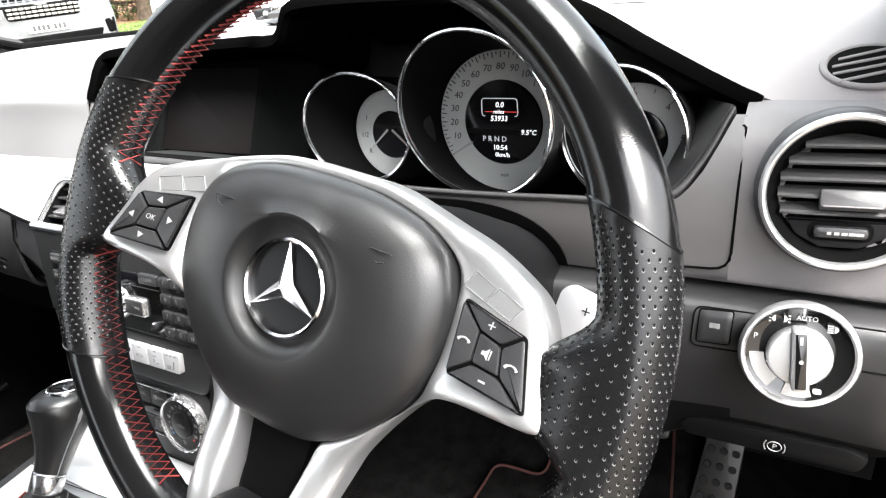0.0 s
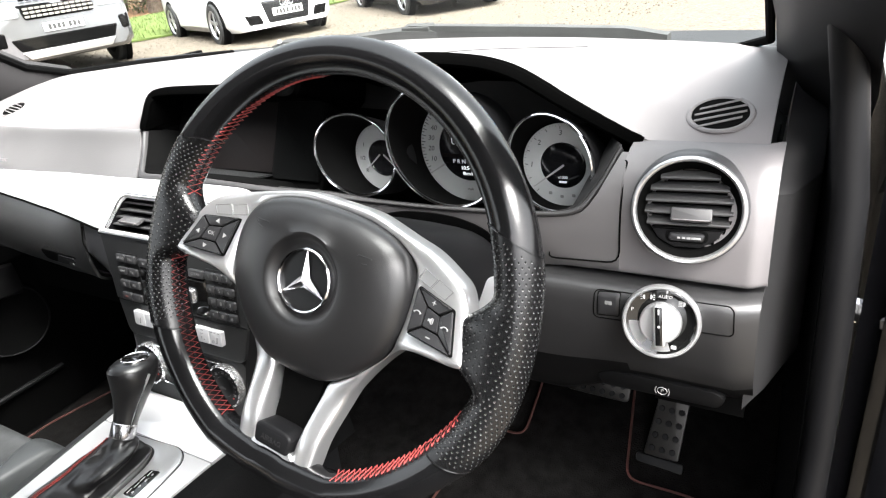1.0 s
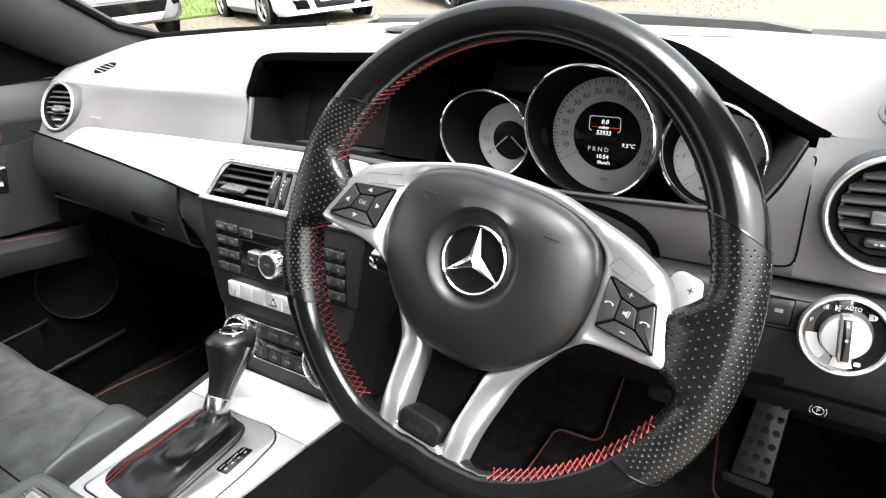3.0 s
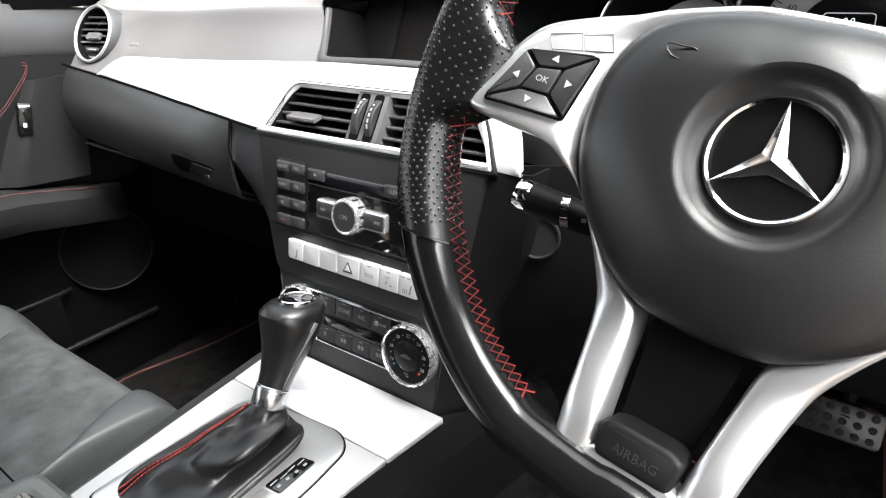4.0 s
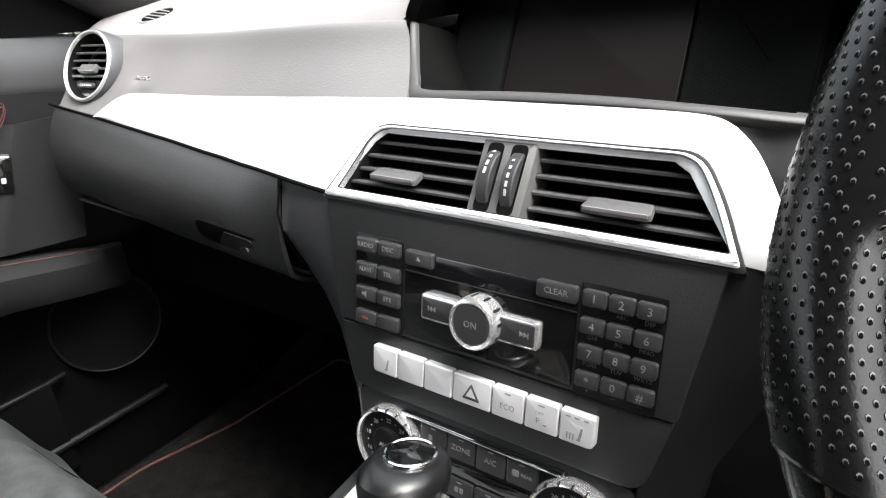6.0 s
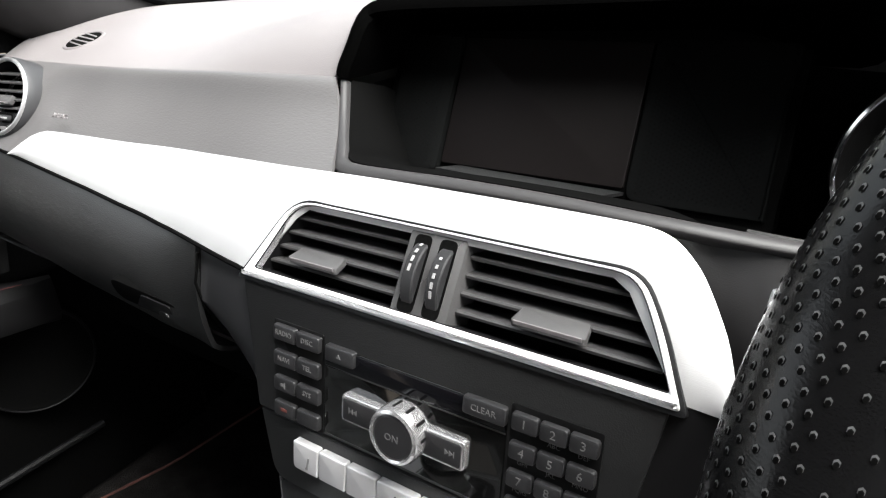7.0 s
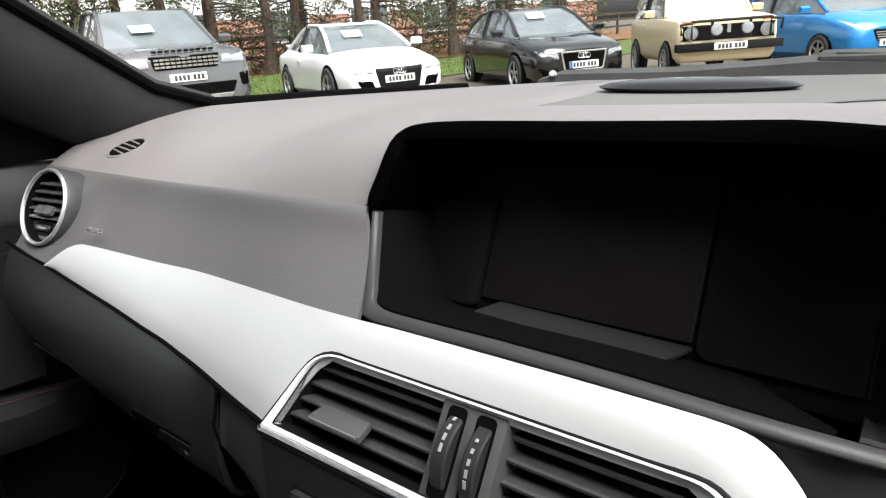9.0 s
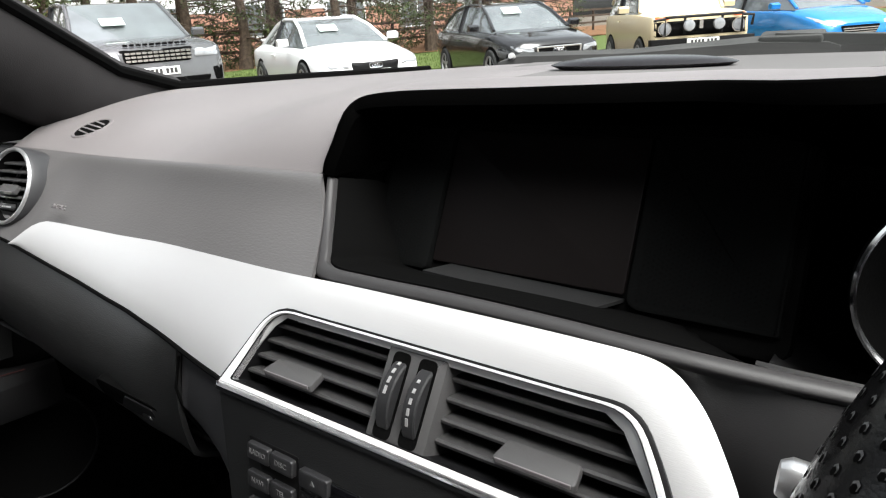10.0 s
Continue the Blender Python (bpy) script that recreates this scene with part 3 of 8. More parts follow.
HM = plane_frame((-0.279, 0.1275, 0.7165), (0.05, -0.96, -0.28), turn=-8)
part("handle_recess", plate(rounded(rect(-0.052, -0.012, 0.032, 0.013), 0.012), -0.01, 0.0012, HM, 0.001), SHADOW, glove)
part("handle", plate(rounded([(-0.026, -0.010), (0.024, -0.010), (0.021, 0.009), (-0.012, 0.009)], 0.003), 0.0, 0.0026, HM, 0.001), BLACK, glove)
part("key_slot", plate(rounded(rect(0.012, -0.006, 0.015, -0.002), 0.001), 0.002, 0.0032, HM), INK, glove)
part("under_cover", sheet(bmesh.new(), [[(-0.63, 0.155, 0.70), (-0.214, 0.15, 0.69)], [(-0.63, 0.30, 0.66), (-0.2, 0.30, 0.66)], [(-0.63, 0.5, 0.55), (-0.16, 0.5, 0.55)]], 0.003), PAD2, glove)

# cheeks of the centre stack
for s in (-1, 1):
    rows = []
    for z, xi, yi, xo, yo in ((0.783, 0.137, 0.1145, 0.2125, 0.1335), (0.74, 0.132, 0.106, 0.2125, 0.1235), (0.71, 0.128, 0.10, 0.206, 0.135), (0.68, 0.120, 0.095, 0.187, 0.137), (0.65, 0.1115, 0.089, 0.172, 0.135),
                              (0.60, 0.104, 0.079, 0.160, 0.131), (0.56, 0.101, 0.072, 0.152, 0.127), (0.52, 0.10, 0.06, 0.148, 0.124)):
        if s > 0:
            xo, yo = xi + (xo - xi) * 0.5, yi + (yo - yi) * 0.5
        rows.append([(s * (xi + (xo - xi) * k / 6), yi + 0.0035 + (yo - yi) * (k / 6) ** 0.8, z) for k in range(7)] + [(s * (xo + 0.01), 0.22, z), (s * (xo + 0.012), 0.42, z)])
    # mirrored cheeks: lit side paler, shaded side black, put into the colour
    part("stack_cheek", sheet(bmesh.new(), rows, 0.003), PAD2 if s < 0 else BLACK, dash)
part("seam", tube(bmesh.new(), [(-0.212, 0.1325, 0.777), (-0.2125, 0.1255, 0.755), (-0.211, 0.1275, 0.735), (-0.209, 0.137, 0.71), (-0.206, 0.15, 0.69)], 0.0011, 5), SHADOW, dash)
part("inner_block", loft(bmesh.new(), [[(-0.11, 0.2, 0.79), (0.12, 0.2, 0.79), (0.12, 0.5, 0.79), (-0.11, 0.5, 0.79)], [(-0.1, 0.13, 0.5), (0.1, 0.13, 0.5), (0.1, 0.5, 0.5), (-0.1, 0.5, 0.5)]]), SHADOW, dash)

# raised word on the passenger pad
AB = plane_frame((-0.462, 0.182, 0.848), (0, -0.86, 0.5))
lettering("AIRBAG", 0.0066, AB @ Matrix.Diagonal((1, 1, 6, 1)), PAD, dash, slant=0.2, wide=1.15)

def pad_top(x, y):
    """Height of the dash top."""
    (y0, z0), (y1, z1) = pad_edge(x), screen_base(x)
    v = min(1, max(0, (y - y0) / (y1 - y0)))
    return z0 + (z1 - z0) * (1 - (1 - v) ** 2.4) + 0.006 * math.sin(math.pi * min(1, v * 3)) * (1 if -0.14 < x < 0.56 else 0.3)


# small side-window outlets on the pad
for s in (-1, 1):
    c = Vector((0.6136, 0.2822, 0.9132) if s > 0 else (-0.567, 0.2815, 0.9038))
    e = 0.02
    gx, gy = ((pad_top(c.x + dx * e, c.y + dy * e) - pad_top(c.x - dx * e, c.y - dy * e)) / (2 * e) for dx, dy in ((1, 0), (0, 1)))
    m = plane_frame(c, (-gx, -gy, 1), up=(0, 1, 0), turn=4 if s > 0 else 8) @ Matrix.Scale(0.92 if s > 0 else 0.80, 4)
    o = thing("defrost_outlet", c, "oval grey demister outlet with slanted bars in the dash top", "air vent", "side demister outlets")
    part("rim", turned(ring_profile(0.0262, 0.0320, -0.0035, 0.0014, 10), m, 36, 1.0, 0.92, closed=True), PAD, o)
    part("well", turned([(0, 0.0006), (0.0262, 0.0006), (0.027, -0.004)], m, 36, 1.0, 0.92), SHADOW, o)
    for k in range(4):
        y = -0.014 + 0.0095 * k
        w = 0.024 * math.sqrt(max(0.05, 1 - (y / 0.025) ** 2))
        part("bar", plate(rounded([(-w, y - 0.0015 - s * 0.007), (w, y - 0.0015 + s * 0.007), (w, y + 0.0012 + s * 0.007), (-w, y + 0.0012 - s * 0.007)], 0.0005), -0.001, 0.0016, m, 0.0005), PAD, o)

# speaker cover on the dash top and the strip at the foot of the screen
m = plane_frame((-0.008, 0.483, 0.9425), (0, 0, 1), up=(0, 1, 0), turn=-2)
COVER_BLACK = material("sensor_cover_black", (0.006, 0.005, 0.006), 0.24, spec=0.5, mottle=0.1, mottle_scale=20)
whole("speaker_cover", turned([(0, 0.0085), (0.03, 0.0082), (0.055, 0.0070), (0.074, 0.0048), (0.0825, 0.0022), (0.080, 0.0008), (0.066, -0.004)], m, 48, 1.0, 0.34), COVER_BLACK, "black lens-shaped cover on the dash top", "sensor cover")


TRAY = rounded([(-0.20, 0.575), (-0.155, 0.475), (-0.105, 0.375), (0.0, 0.352), (0.085, 0.360), (0.125, 0.40), (0.28, 0.47), (0.45, 0.47)], 0.035, 6)
TRAYGREY = material("tray_grained_plastic", (0.098, 0.094, 0.093), 0.6, grain=900, bump=0.2, mottle=0.1, mottle_scale=9, spec=0.3)
rows = []
for k in range(41):
    x = -0.163 + 0.60 * k / 40
    yf, yb = curve_table([(-0.163, 0.495), (-0.14, 0.445), (-0.118, 0.405), (-0.095, 0.380), (-0.06, 0.3665), (0.0, 0.354), (0.05, 0.3575), (0.085, 0.367), (0.125, 0.402), (0.2, 0.438), (0.28, 0.468), (0.45, 0.47)], x), screen_base(x)[0] - 0.002
    rows.append([(x, yf + (yb - yf) * q / 6, pad_top(x, yf + (yb - yf) * q / 6) + 0.0007 + 0.0015 * smooth(-0.08, -0.16, x)) for q in range(7)])
part("dash_tray", sheet(bmesh.new(), rows), TRAYGREY, dash)
part("tray_seam", tube(bmesh.new(), [(p[0], p[1], pad_top(p[0], p[1]) + 0.0002) for p in TRAY], 0.0007, 5), BLACK, dash)
# ---- air vents ----
def slat(bm, x0, x1, y, z, depth, m, lean=0.35, thick=0.0013):
    """A blade across the frame m at height y, its edge rounded, leaning by lean."""
    prof = [(0.0, -thick), (0.0009, 0.0), (0.0, thick), (-depth, thick + lean * depth), (-depth, -thick + lean * depth)]
    loft(bm, [[m @ Vector((x, y + b, z + a)) for a, b in prof] for x in (x0, x1)])
    return bm


def round_vent(center, normal, lean_label, size=0.865):
    m = plane_frame(center, normal) @ Matrix.Scale(size, 4)
    o = thing("round_vent", center, lean_label, "air vent", "round dash vents")
    part("bezel", turned(ring_profile(0.0468, 0.0525, -0.006, 0.004, 12), m, 56, closed=True), SILVER, o, "silver ring")
    part("housing", turned([(0.0472, 0.0), (0.0425, -0.006), (0.038, -0.014), (0.037, -0.04), (0, -0.045)], m, 48), SHADOW, o)
    part("collar", turned([(0.0522, 0.0005), (0.0538, -0.002), (0.0548, -0.012), (0.0552, -0.03)], m, 48), PAD2, o)
    part("sill", plate(rounded([(-0.034, -0.0185), (0.034, -0.0185), (0.027, -0.03), (0.012, -0.0385), (-0.012, -0.0385), (-0.027, -0.03)], 0.002), -0.02, -0.006, m, 0.002), BLACK, o)
    for k in range(5):
        y = 0.0305 - 0.0112 * k
        w = math.sqrt(0.041**2 - y * y) - 0.001
        part("slat", slat(bmesh.new(), -w, w, y, -0.0030, 0.0105, m, 0.42, 0.0014), SLAT, o)
    sm = off(m, 0.0035, -0.0035, 0.001) @ pose(0, 0, 0, -24, 0, 0)
    tab = part("slider", plate(rounded(rect(-0.0185, -0.0065, 0.0185, 0.0065), 0.0025), -0.005, 0.0015, sm, 0.0014), SLIDER, o)
    part("slider_edge", plate(rounded(rect(-0.0165, -0.0060, 0.0165, -0.0050), 0.0004), 0.0008, 0.0019, sm, 0.0003), PAD, tab)
    part("wheel_slot", plate(rounded(rect(-0.0195, -0.0335, 0.0195, -0.0205), 0.006), -0.01, -0.0055, m, 0.0005), SHADOW, o)
    wheel = part("thumbwheel", plate(rounded(rect(-0.0165, -0.0315, 0.0165, -0.023), 0.004), -0.008, -0.0015, m, 0.003), BUTTON, o)
    for k in range(5):
        part("mark", plate(rect(-0.008 + 0.0042 * k, -0.0285, -0.0055 + 0.0042 * k + 0.0005 * k, -0.0265), -0.002, -0.0012, m), INK, wheel)


round_vent((0.6060, 0.1815, 0.8605), (0.08, -1, 0.20), "round dash vent with a silver ring beside the steering wheel")
round_vent((-0.5779, 0.1859, 0.8579), (0.108, -1, 0.50), "round dash vent with a silver ring beside the passenger door", 0.80)

# twin centre vents with a chrome frame, standing on the strip's curve
VM = plane_frame((0, 0.15 - 0.006, 0.82 - 0.003), (0, -0.82, 0.57))


def vz(z):
    return (z - 0.82) / 0.82


vents = thing("centre_vent", (0, 0.16, 0.78), "twin centre air vents in a chrome frame with two thumbwheels", "air vent")
V_OUT = rounded([(-0.1405, vz(0.784)), (0.1465, vz(0.784)), (0.1305, vz(0.812)), (0.1150, vz(0.8312)), (-0.1115, vz(0.8312))], [0.003, 0.003, 0.012, 0.012, 0.018], 5)
V_GAP = rounded([(-0.1425, vz(0.783)), (0.1485, vz(0.783)), (0.1320, vz(0.8125)), (0.1160, vz(0.8325)), (-0.1125, vz(0.8325))], [0.003, 0.003, 0.012, 0.012, 0.019], 5)
V_IN = rounded([(-0.129, vz(0.7905)), (0.1385, vz(0.7905)), (0.1262, vz(0.811)), (0.1125, vz(0.8297)), (-0.1092, vz(0.8297))], [0.002, 0.002, 0.012, 0.012, 0.0165], 5)
part("frame_gap", frame_plate(bmesh.new(), V_GAP, V_IN, -0.006, 0.0072, VM, 0.0005), BLACK, vents)
part("chrome_frame", frame_plate(bmesh.new(), V_OUT, V_IN, -0.008, 0.0085, VM, 0.0025), TRIMCHROME, vents, "chrome surround")
part("chrome_sill", plate(rounded([(-0.139, vz(0.7852)), (0.145, vz(0.7852)), (0.143, vz(0.790)), (-0.136, vz(0.790))], 0.001), -0.004, 0.0092, VM, 0.0025), TRIMCHROME, vents)
part("housing", plate(V_IN, -0.032, -0.024, VM), SHADOW, vents)
bm = bmesh.new()
n = len(V_IN)
a = [bm.verts.new(VM @ Vector((*p, 0.001))) for p in V_IN]
b = [bm.verts.new(VM @ Vector((p[0] * 0.97, p[1] * 0.93, -0.026))) for p in V_IN]
for i in range(n):
    bm.faces.new((a[i], a[(i + 1) % n], b[(i + 1) % n], b[i]))
part("duct", bm, BLACK, vents)
post = part("centre_post", plate(rounded(rect(-0.0185, vz(0.787), 0.0195, vz(0.831)), 0.001), -0.02, 0.0055, VM, 0.001), SLIDER, vents)
for x in (-0.0085, 0.0085):
    part("wheel_slot", plate(rounded(rect(x - 0.0056, vz(0.7905), x + 0.0056, vz(0.8275)), 0.0035), 0.001, 0.0059, VM), SHADOW, post)
    bm = bmesh.new()
    wm = VM @ pose(x, vz(0.809), -0.004, 0, 90, 0)
    lathe(bm, [(0.0, -0.0042), (0.0208, -0.0042), (0.0218, -0.0033), (0.0218, 0.0033), (0.0208, 0.0042), (0.0, 0.0042)], wm, 90, 0.76, 1.0)
    bm.verts.ensure_lookup_table()
    for i in range(1, 361, 2):
        bm.verts[i].co = bm.verts[i].co.lerp(wm.translation, 0.011)
    w = part("thumbwheel", bm, RUBBER, post)
    for k in range(5):
        ang = radians(62 - 14 * k) if x < 0 else radians(30 - 14 * k)
        r = 0.0220
        q = VM @ pose(x, vz(0.809) + r * math.sin(ang), -0.004 + r * 0.76 * math.cos(ang), -math.degrees(ang), 0, 0)
        part("mark", plate(rect(-0.0008, -0.0009 - 0.0003 * k, 0.0008, 0.0009 + 0.0003 * k), -0.0002, 0.0003, q), INK, w)
for sx, names in ((-1, 0), (1, 1)):
    for k in range(4):
        z = 0.8228 - 0.0086 * k
        y = vz(z)
        edge = lerp_table([(0.7905, 0.1315), (0.8275, 0.1105)], z)
        x0, x1 = ((-edge, -0.0188) if sx < 0 else (0.0198, edge + 0.0045))
        part("slat", slat(bmesh.new(), x0, x1, y, -0.002, 0.016, VM, 0.40), SLAT, vents)
    c = -0.0815 if sx < 0 else 0.077
    w = 0.0205
    sm = off(VM, c, vz(0.8040), 0.0050) @ pose(0, 0, 0, -46, 0, 0)
    tab = part("slider", plate(rounded([(-w, -0.0065), (w, -0.0065), (w - 0.002, 0.0068), (0.002 - w, 0.0068)], 0.0025), -0.004, 0.0, sm, 0.0012), SLIDER, vents)
    part("slider_edge", plate(rounded(rect(0.002 - w, -0.0068, w - 0.002, -0.0060), 0.0004), -0.002, 0.0004, sm, 0.0003), PAD, tab)

# ---- instruments and display ----
GN = (0, -1.0, 0.05)


def gauge(name, ring, facing, r, dial, dial_r, label):
    """The chrome ring and the dial stand in planes of their own, joined by a sloping tunnel."""
    c, dc = Vector(ring), Vector(dial)
    m, dm = plane_frame(c, facing), plane_frame(dc, GN)
    o = thing(name, c, label, "gauge", "dash gauges")
    part("chrome_ring", turned(ring_profile(r - 0.0028, r + 0.0004, -0.004, 0.0015, 8), m, 64, closed=True), CHROME, o)
    turn = [(math.cos(2 * math.pi * k / 56), math.sin(2 * math.pi * k / 56)) for k in range(56)]
    for part_name, r0, r1, mat in (("tunnel", r - 0.002, dial_r + 0.001, SHADOW), ("barrel", r, dial_r + 0.004, BLACK)):
        a = [m @ Vector((r0 * x, r0 * y, -0.001)) for x, y in turn]
        b = [dm @ Vector((r1 * x, r1 * y, -0.002)) for x, y in turn]
        part(part_name, loft(bmesh.new(), [a, b], cap=False), mat, o)
    d = part("dial_face", turned([(0, 0), (dial_r, 0), (dial_r, -0.002)], dm, 56), DIAL, o, "silver dial face")
    return o, d, dm


def ticks(dm, d, r0, r1, a0, a1, n, w, mat=DARKINK, name="scale_marks"):
    bm = bmesh.new()
    for k in range(n + 1):
        a = radians(a0 + (a1 - a0) * k / n)
        q = dm @ pose(0, 0, 0, 0, 0, math.degrees(a))
        long = r0 if k % 2 == 0 else (r0 + r1) / 2
        prism(bm, rect(long, -w, r1, w), 0.0002, 0.0007, q)
    return part(name, bm, mat, d)


def needle(dm, o, angle, r0, r1):
    q = dm @ pose(0, 0, 0.004, 0, 0, angle)
    part("needle", plate([(r0, -0.0011), (r1, -0.0006), (r1, 0.0006), (r0, 0.0011)], 0, 0.001, q), INK, o, "white pointer")


# speedometer
o, d, dm = gauge("speedometer", (0.3501, 0.2224, 0.8875), (-0.05, -1, -0.10), 0.0693, (0.348, 0.288, 0.866), 0.062, "round speedometer with a chrome ring, silver scale and black trip display")
ticks(dm, d, 0.0560, 0.061, 211, -32, 64, 0.00042)
for k in range(1, 17):
    a = radians(211 - 15.1 * k)
    lettering(str(10 * k), 0.0084, off(dm, 0.0485 * math.cos(a), 0.0485 * math.sin(a), 0.0006), DARKINK, d, slant=0.2)
lcd = part("trip_display", turned([(0, 0.0012), (0.0365, 0.0012), (0.0375, 0.0)], dm, 48), LCD, o, "black display with white readings")
needle(dm, o, 211, 0.034, 0.056)
for words, size, x, y, mat in (("0.0", 0.0066, -0.002, 0.0158, LIT), ("miles", 0.005, -0.003, 0.0098, LIT), ("53933", 0.0066, -0.003, 0.0038, LIT), ("9.5°C", 0.0062, 0.0245, -0.0078, LIT),
                               ("P R N D", 0.0068, -0.008, -0.0145, LITDIM), ("10:54", 0.0064, -0.003, -0.0222, LIT), ("0km/h", 0.0056, -0.001, -0.0288, LIT)):
    lettering(words, size, off(dm, x, y, 0.0016), mat, lcd, slant=0.15 if "." in words or words.isalpha() or words.isdigit() else 0.0)
bm = bmesh.new()
tube(bm, [dm @ Vector((x - 0.002, y, 0.0016)) for x, y in rounded([(-0.0172, 0.006), (-0.0168, 0.0215), (0.0168, 0.0215), (0.0172, 0.006)], 0.003)], 0.0004, 4)
part("trip_frame", bm, LITDIM, lcd)
part("red_line", plate(rect(-0.016, 0.0096, 0.016, 0.0101), 0.0012, 0.0015, dm), LITRED, lcd)
part("band", plate(rect(-0.034, -0.0098, 0.0335, -0.0055), 0.0012, 0.0014, dm), SCREEN, lcd)
lettering("mph", 0.0045, off(dm, 0, -0.0475, 0.0006), DARKINK, d)

# rev counter
o, d, dm = gauge("rev_counter", (0.4643, 0.2358, 0.8731), (-0.25, -1, 0.03), 0.0513, (0.4677, 0.2696, 0.860), 0.0440, "round rev counter with a chrome ring and silver scale to six")
ticks(dm, d, 0.0408, 0.0432, 225, -45, 60, 0.0002, INK)
for k in range(1, 7):
    a = radians(225 - 44.0 * k)
    lettering(str(k), 0.0078, off(dm, 0.0345 * math.cos(a), 0.0345 * math.sin(a), 0.0006), DARKINK, d, slant=0.15)
for k in range(13):
    a = 225 - 22.0 * k
    part("scale_mark", plate(rect(0.0385, -0.0003, 0.0415, 0.0003), 0.0002, 0.0007, dm @ pose(0, 0, 0, 0, 0, a)), DARKINK, d)
bm = bmesh.new()
for k in range(5):
    prism(bm, rect(0.0395, -0.0018, 0.0432, 0.0018), 0.0002, 0.0008, dm @ pose(0, 0, 0, 0, 0, -25 - 5 * k))
part("red_zone", bm, REDINK, d)
hub = part("dial_centre", turned([(0, 0.0012), (0.0225, 0.0012), (0.0245, 0.0)], dm, 40), LCD, o)
lettering("x1000", 0.0042, off(dm, 0, -0.0125, 0.0016), LITDIM, hub)
part("unit_bar", plate(rect(-0.004, -0.0185, 0.004, -0.0165), 0.0012, 0.0016, dm), LITDIM, hub)
needle(dm, o, 217, -0.003, 0.039)
for k in range(4):
    a = radians(245 + 22 * k)
    part("tell_tale", plate(rounded(rect(-0.0018, -0.0016, 0.0018, 0.0016), 0.0008), 0.0001, 0.0005, off(dm, 0.034 * math.cos(a), 0.034 * math.sin(a))), GREYINK, d)

# fuel and temperature gauge
o, d, dm = gauge("fuel_gauge", (0.2294, 0.2307, 0.8717), (0.2, -1, -0.06), 0.0518, (0.243, 0.268, 0.857), 0.0415, "round fuel and temperature gauge with a chrome ring")
ticks(dm, d, 0.0385, 0.0408, 235, -55, 58, 0.0002, INK)
for words, a in (("1", 150), ("1/2", 182), ("R", 212), ("12", 28), ("8", -6), ("4", -30)):
    lettering(words, 0.0068, off(dm, 0.0315 * math.cos(radians(a)), 0.0315 * math.sin(radians(a)), 0.0006), DARKINK, d, slant=0.15)
part("dial_centre", turned([(0, 0.0012), (0.0215, 0.0012), (0.0225, 0.0)], dm, 40), LCD, o)
for a, x in ((222, -0.004), (-42, 0.004)):
    part("needle", plate([(-0.002, -0.0009), (0.024, -0.0005), (0.024, 0.0005), (-0.002, 0.0009)], 0.003, 0.004, off(dm, x, 0.004) @ pose(0, 0, 0, 0, 0, a)), INK, o)
part("instrument_back", sheet(bmesh.new(), [[(0.12, 0.315, 0.80), (0.55, 0.315, 0.80)], [(0.12, 0.34, 0.90), (0.55, 0.34, 0.88)]], 0.003), SHADOW, dash)

# navigation screen sunk under the hood
SM = plane_frame((0.002, 0.2715, 0.8735), (0, -0.885, 0.465))
scr = thing("navigation_screen", (0.0, 0.27, 0.83), "dark switched-off navigation screen sunk under the dash hood", "screen")
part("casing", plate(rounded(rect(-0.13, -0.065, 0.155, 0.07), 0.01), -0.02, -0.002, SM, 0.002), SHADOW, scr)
part("panel_glass", plate(rounded(rect(-0.069, -0.045, 0.0675, 0.048), 0.002), -0.004, 0.001, SM, 0.0008), SCREEN, scr, "dull grey display glass")
GRILLE = material("grille_black_cloth", (0.0032, 0.0034, 0.0034), 0.8, spec=0.03, grain=600, bump=0.2, mottle=0.2)
for x0, x1, rad in ((0.0695, 0.150, [0.010, 0.002, 0.002, 0.002]), (-0.121, -0.0705, [0.034, 0.006, 0.002, 0.002])):
    gr = part("speaker_grille", plate(rounded(rect(x0, -0.053, x1, 0.05), rad, 6), -0.004, 0.004, SM, 0.003), GRILLE, scr)
    bm = bmesh.new()
    for i in range(int((x1 - x0 - 0.012) / 0.0026)):
        for j in range(30):
            cx, cy = x0 + 0.007 + 0.0026 * i, -0.047 + 0.003 * j + 0.0015 * (i % 2)
            if x0 < 0 and (cx - x0 < 0.03 and cy + 0.053 < 0.03) and math.hypot(cx - x0 - 0.034, cy + 0.019) > 0.030:
                continue
            prism(bm, [(cx + 0.0008 * math.cos(a), cy + 0.0008 * math.sin(a)) for a in (0, 1.57, 3.14, 4.71)], 0.0038, 0.0043, SM)
    tagged(part("grille_dots", bm, SHADOW, gr), kind="stuff")
part("sill", sheet(bmesh.new(), [[(-0.046, 0.212, 0.830), (0.066, 0.209, 0.830)], [(-0.046, 0.212, 0.8435), (0.066, 0.209, 0.8415)], [(-0.052, 0.252, 0.833), (0.07, 0.252, 0.831)]], 0.002), PANEL, scr)

# ---- centre stack: radio, key row, climate ----
PM = plane_frame((0, 0.0975, 0.695), (0, -0.982, 0.187))


def pv(z):
    return (z - 0.695) / 0.982


def key(name, x0, z0, x1, z1, parent, mat=BUTTON, lo=0.0, hi=0.0042, r=0.0022, bevel=0.0013):
    return part(name, plate(rounded(rect(x0, pv(z0), x1, pv(z1)), r, 3), lo, hi, PM, bevel), mat, parent)


def word(words, size, x, z, parent, mat=FAINTINK, h=0.0043, slant=0.0):
    return lettering(words, size, off(PM, x, pv(z), h), mat, parent, slant=slant)


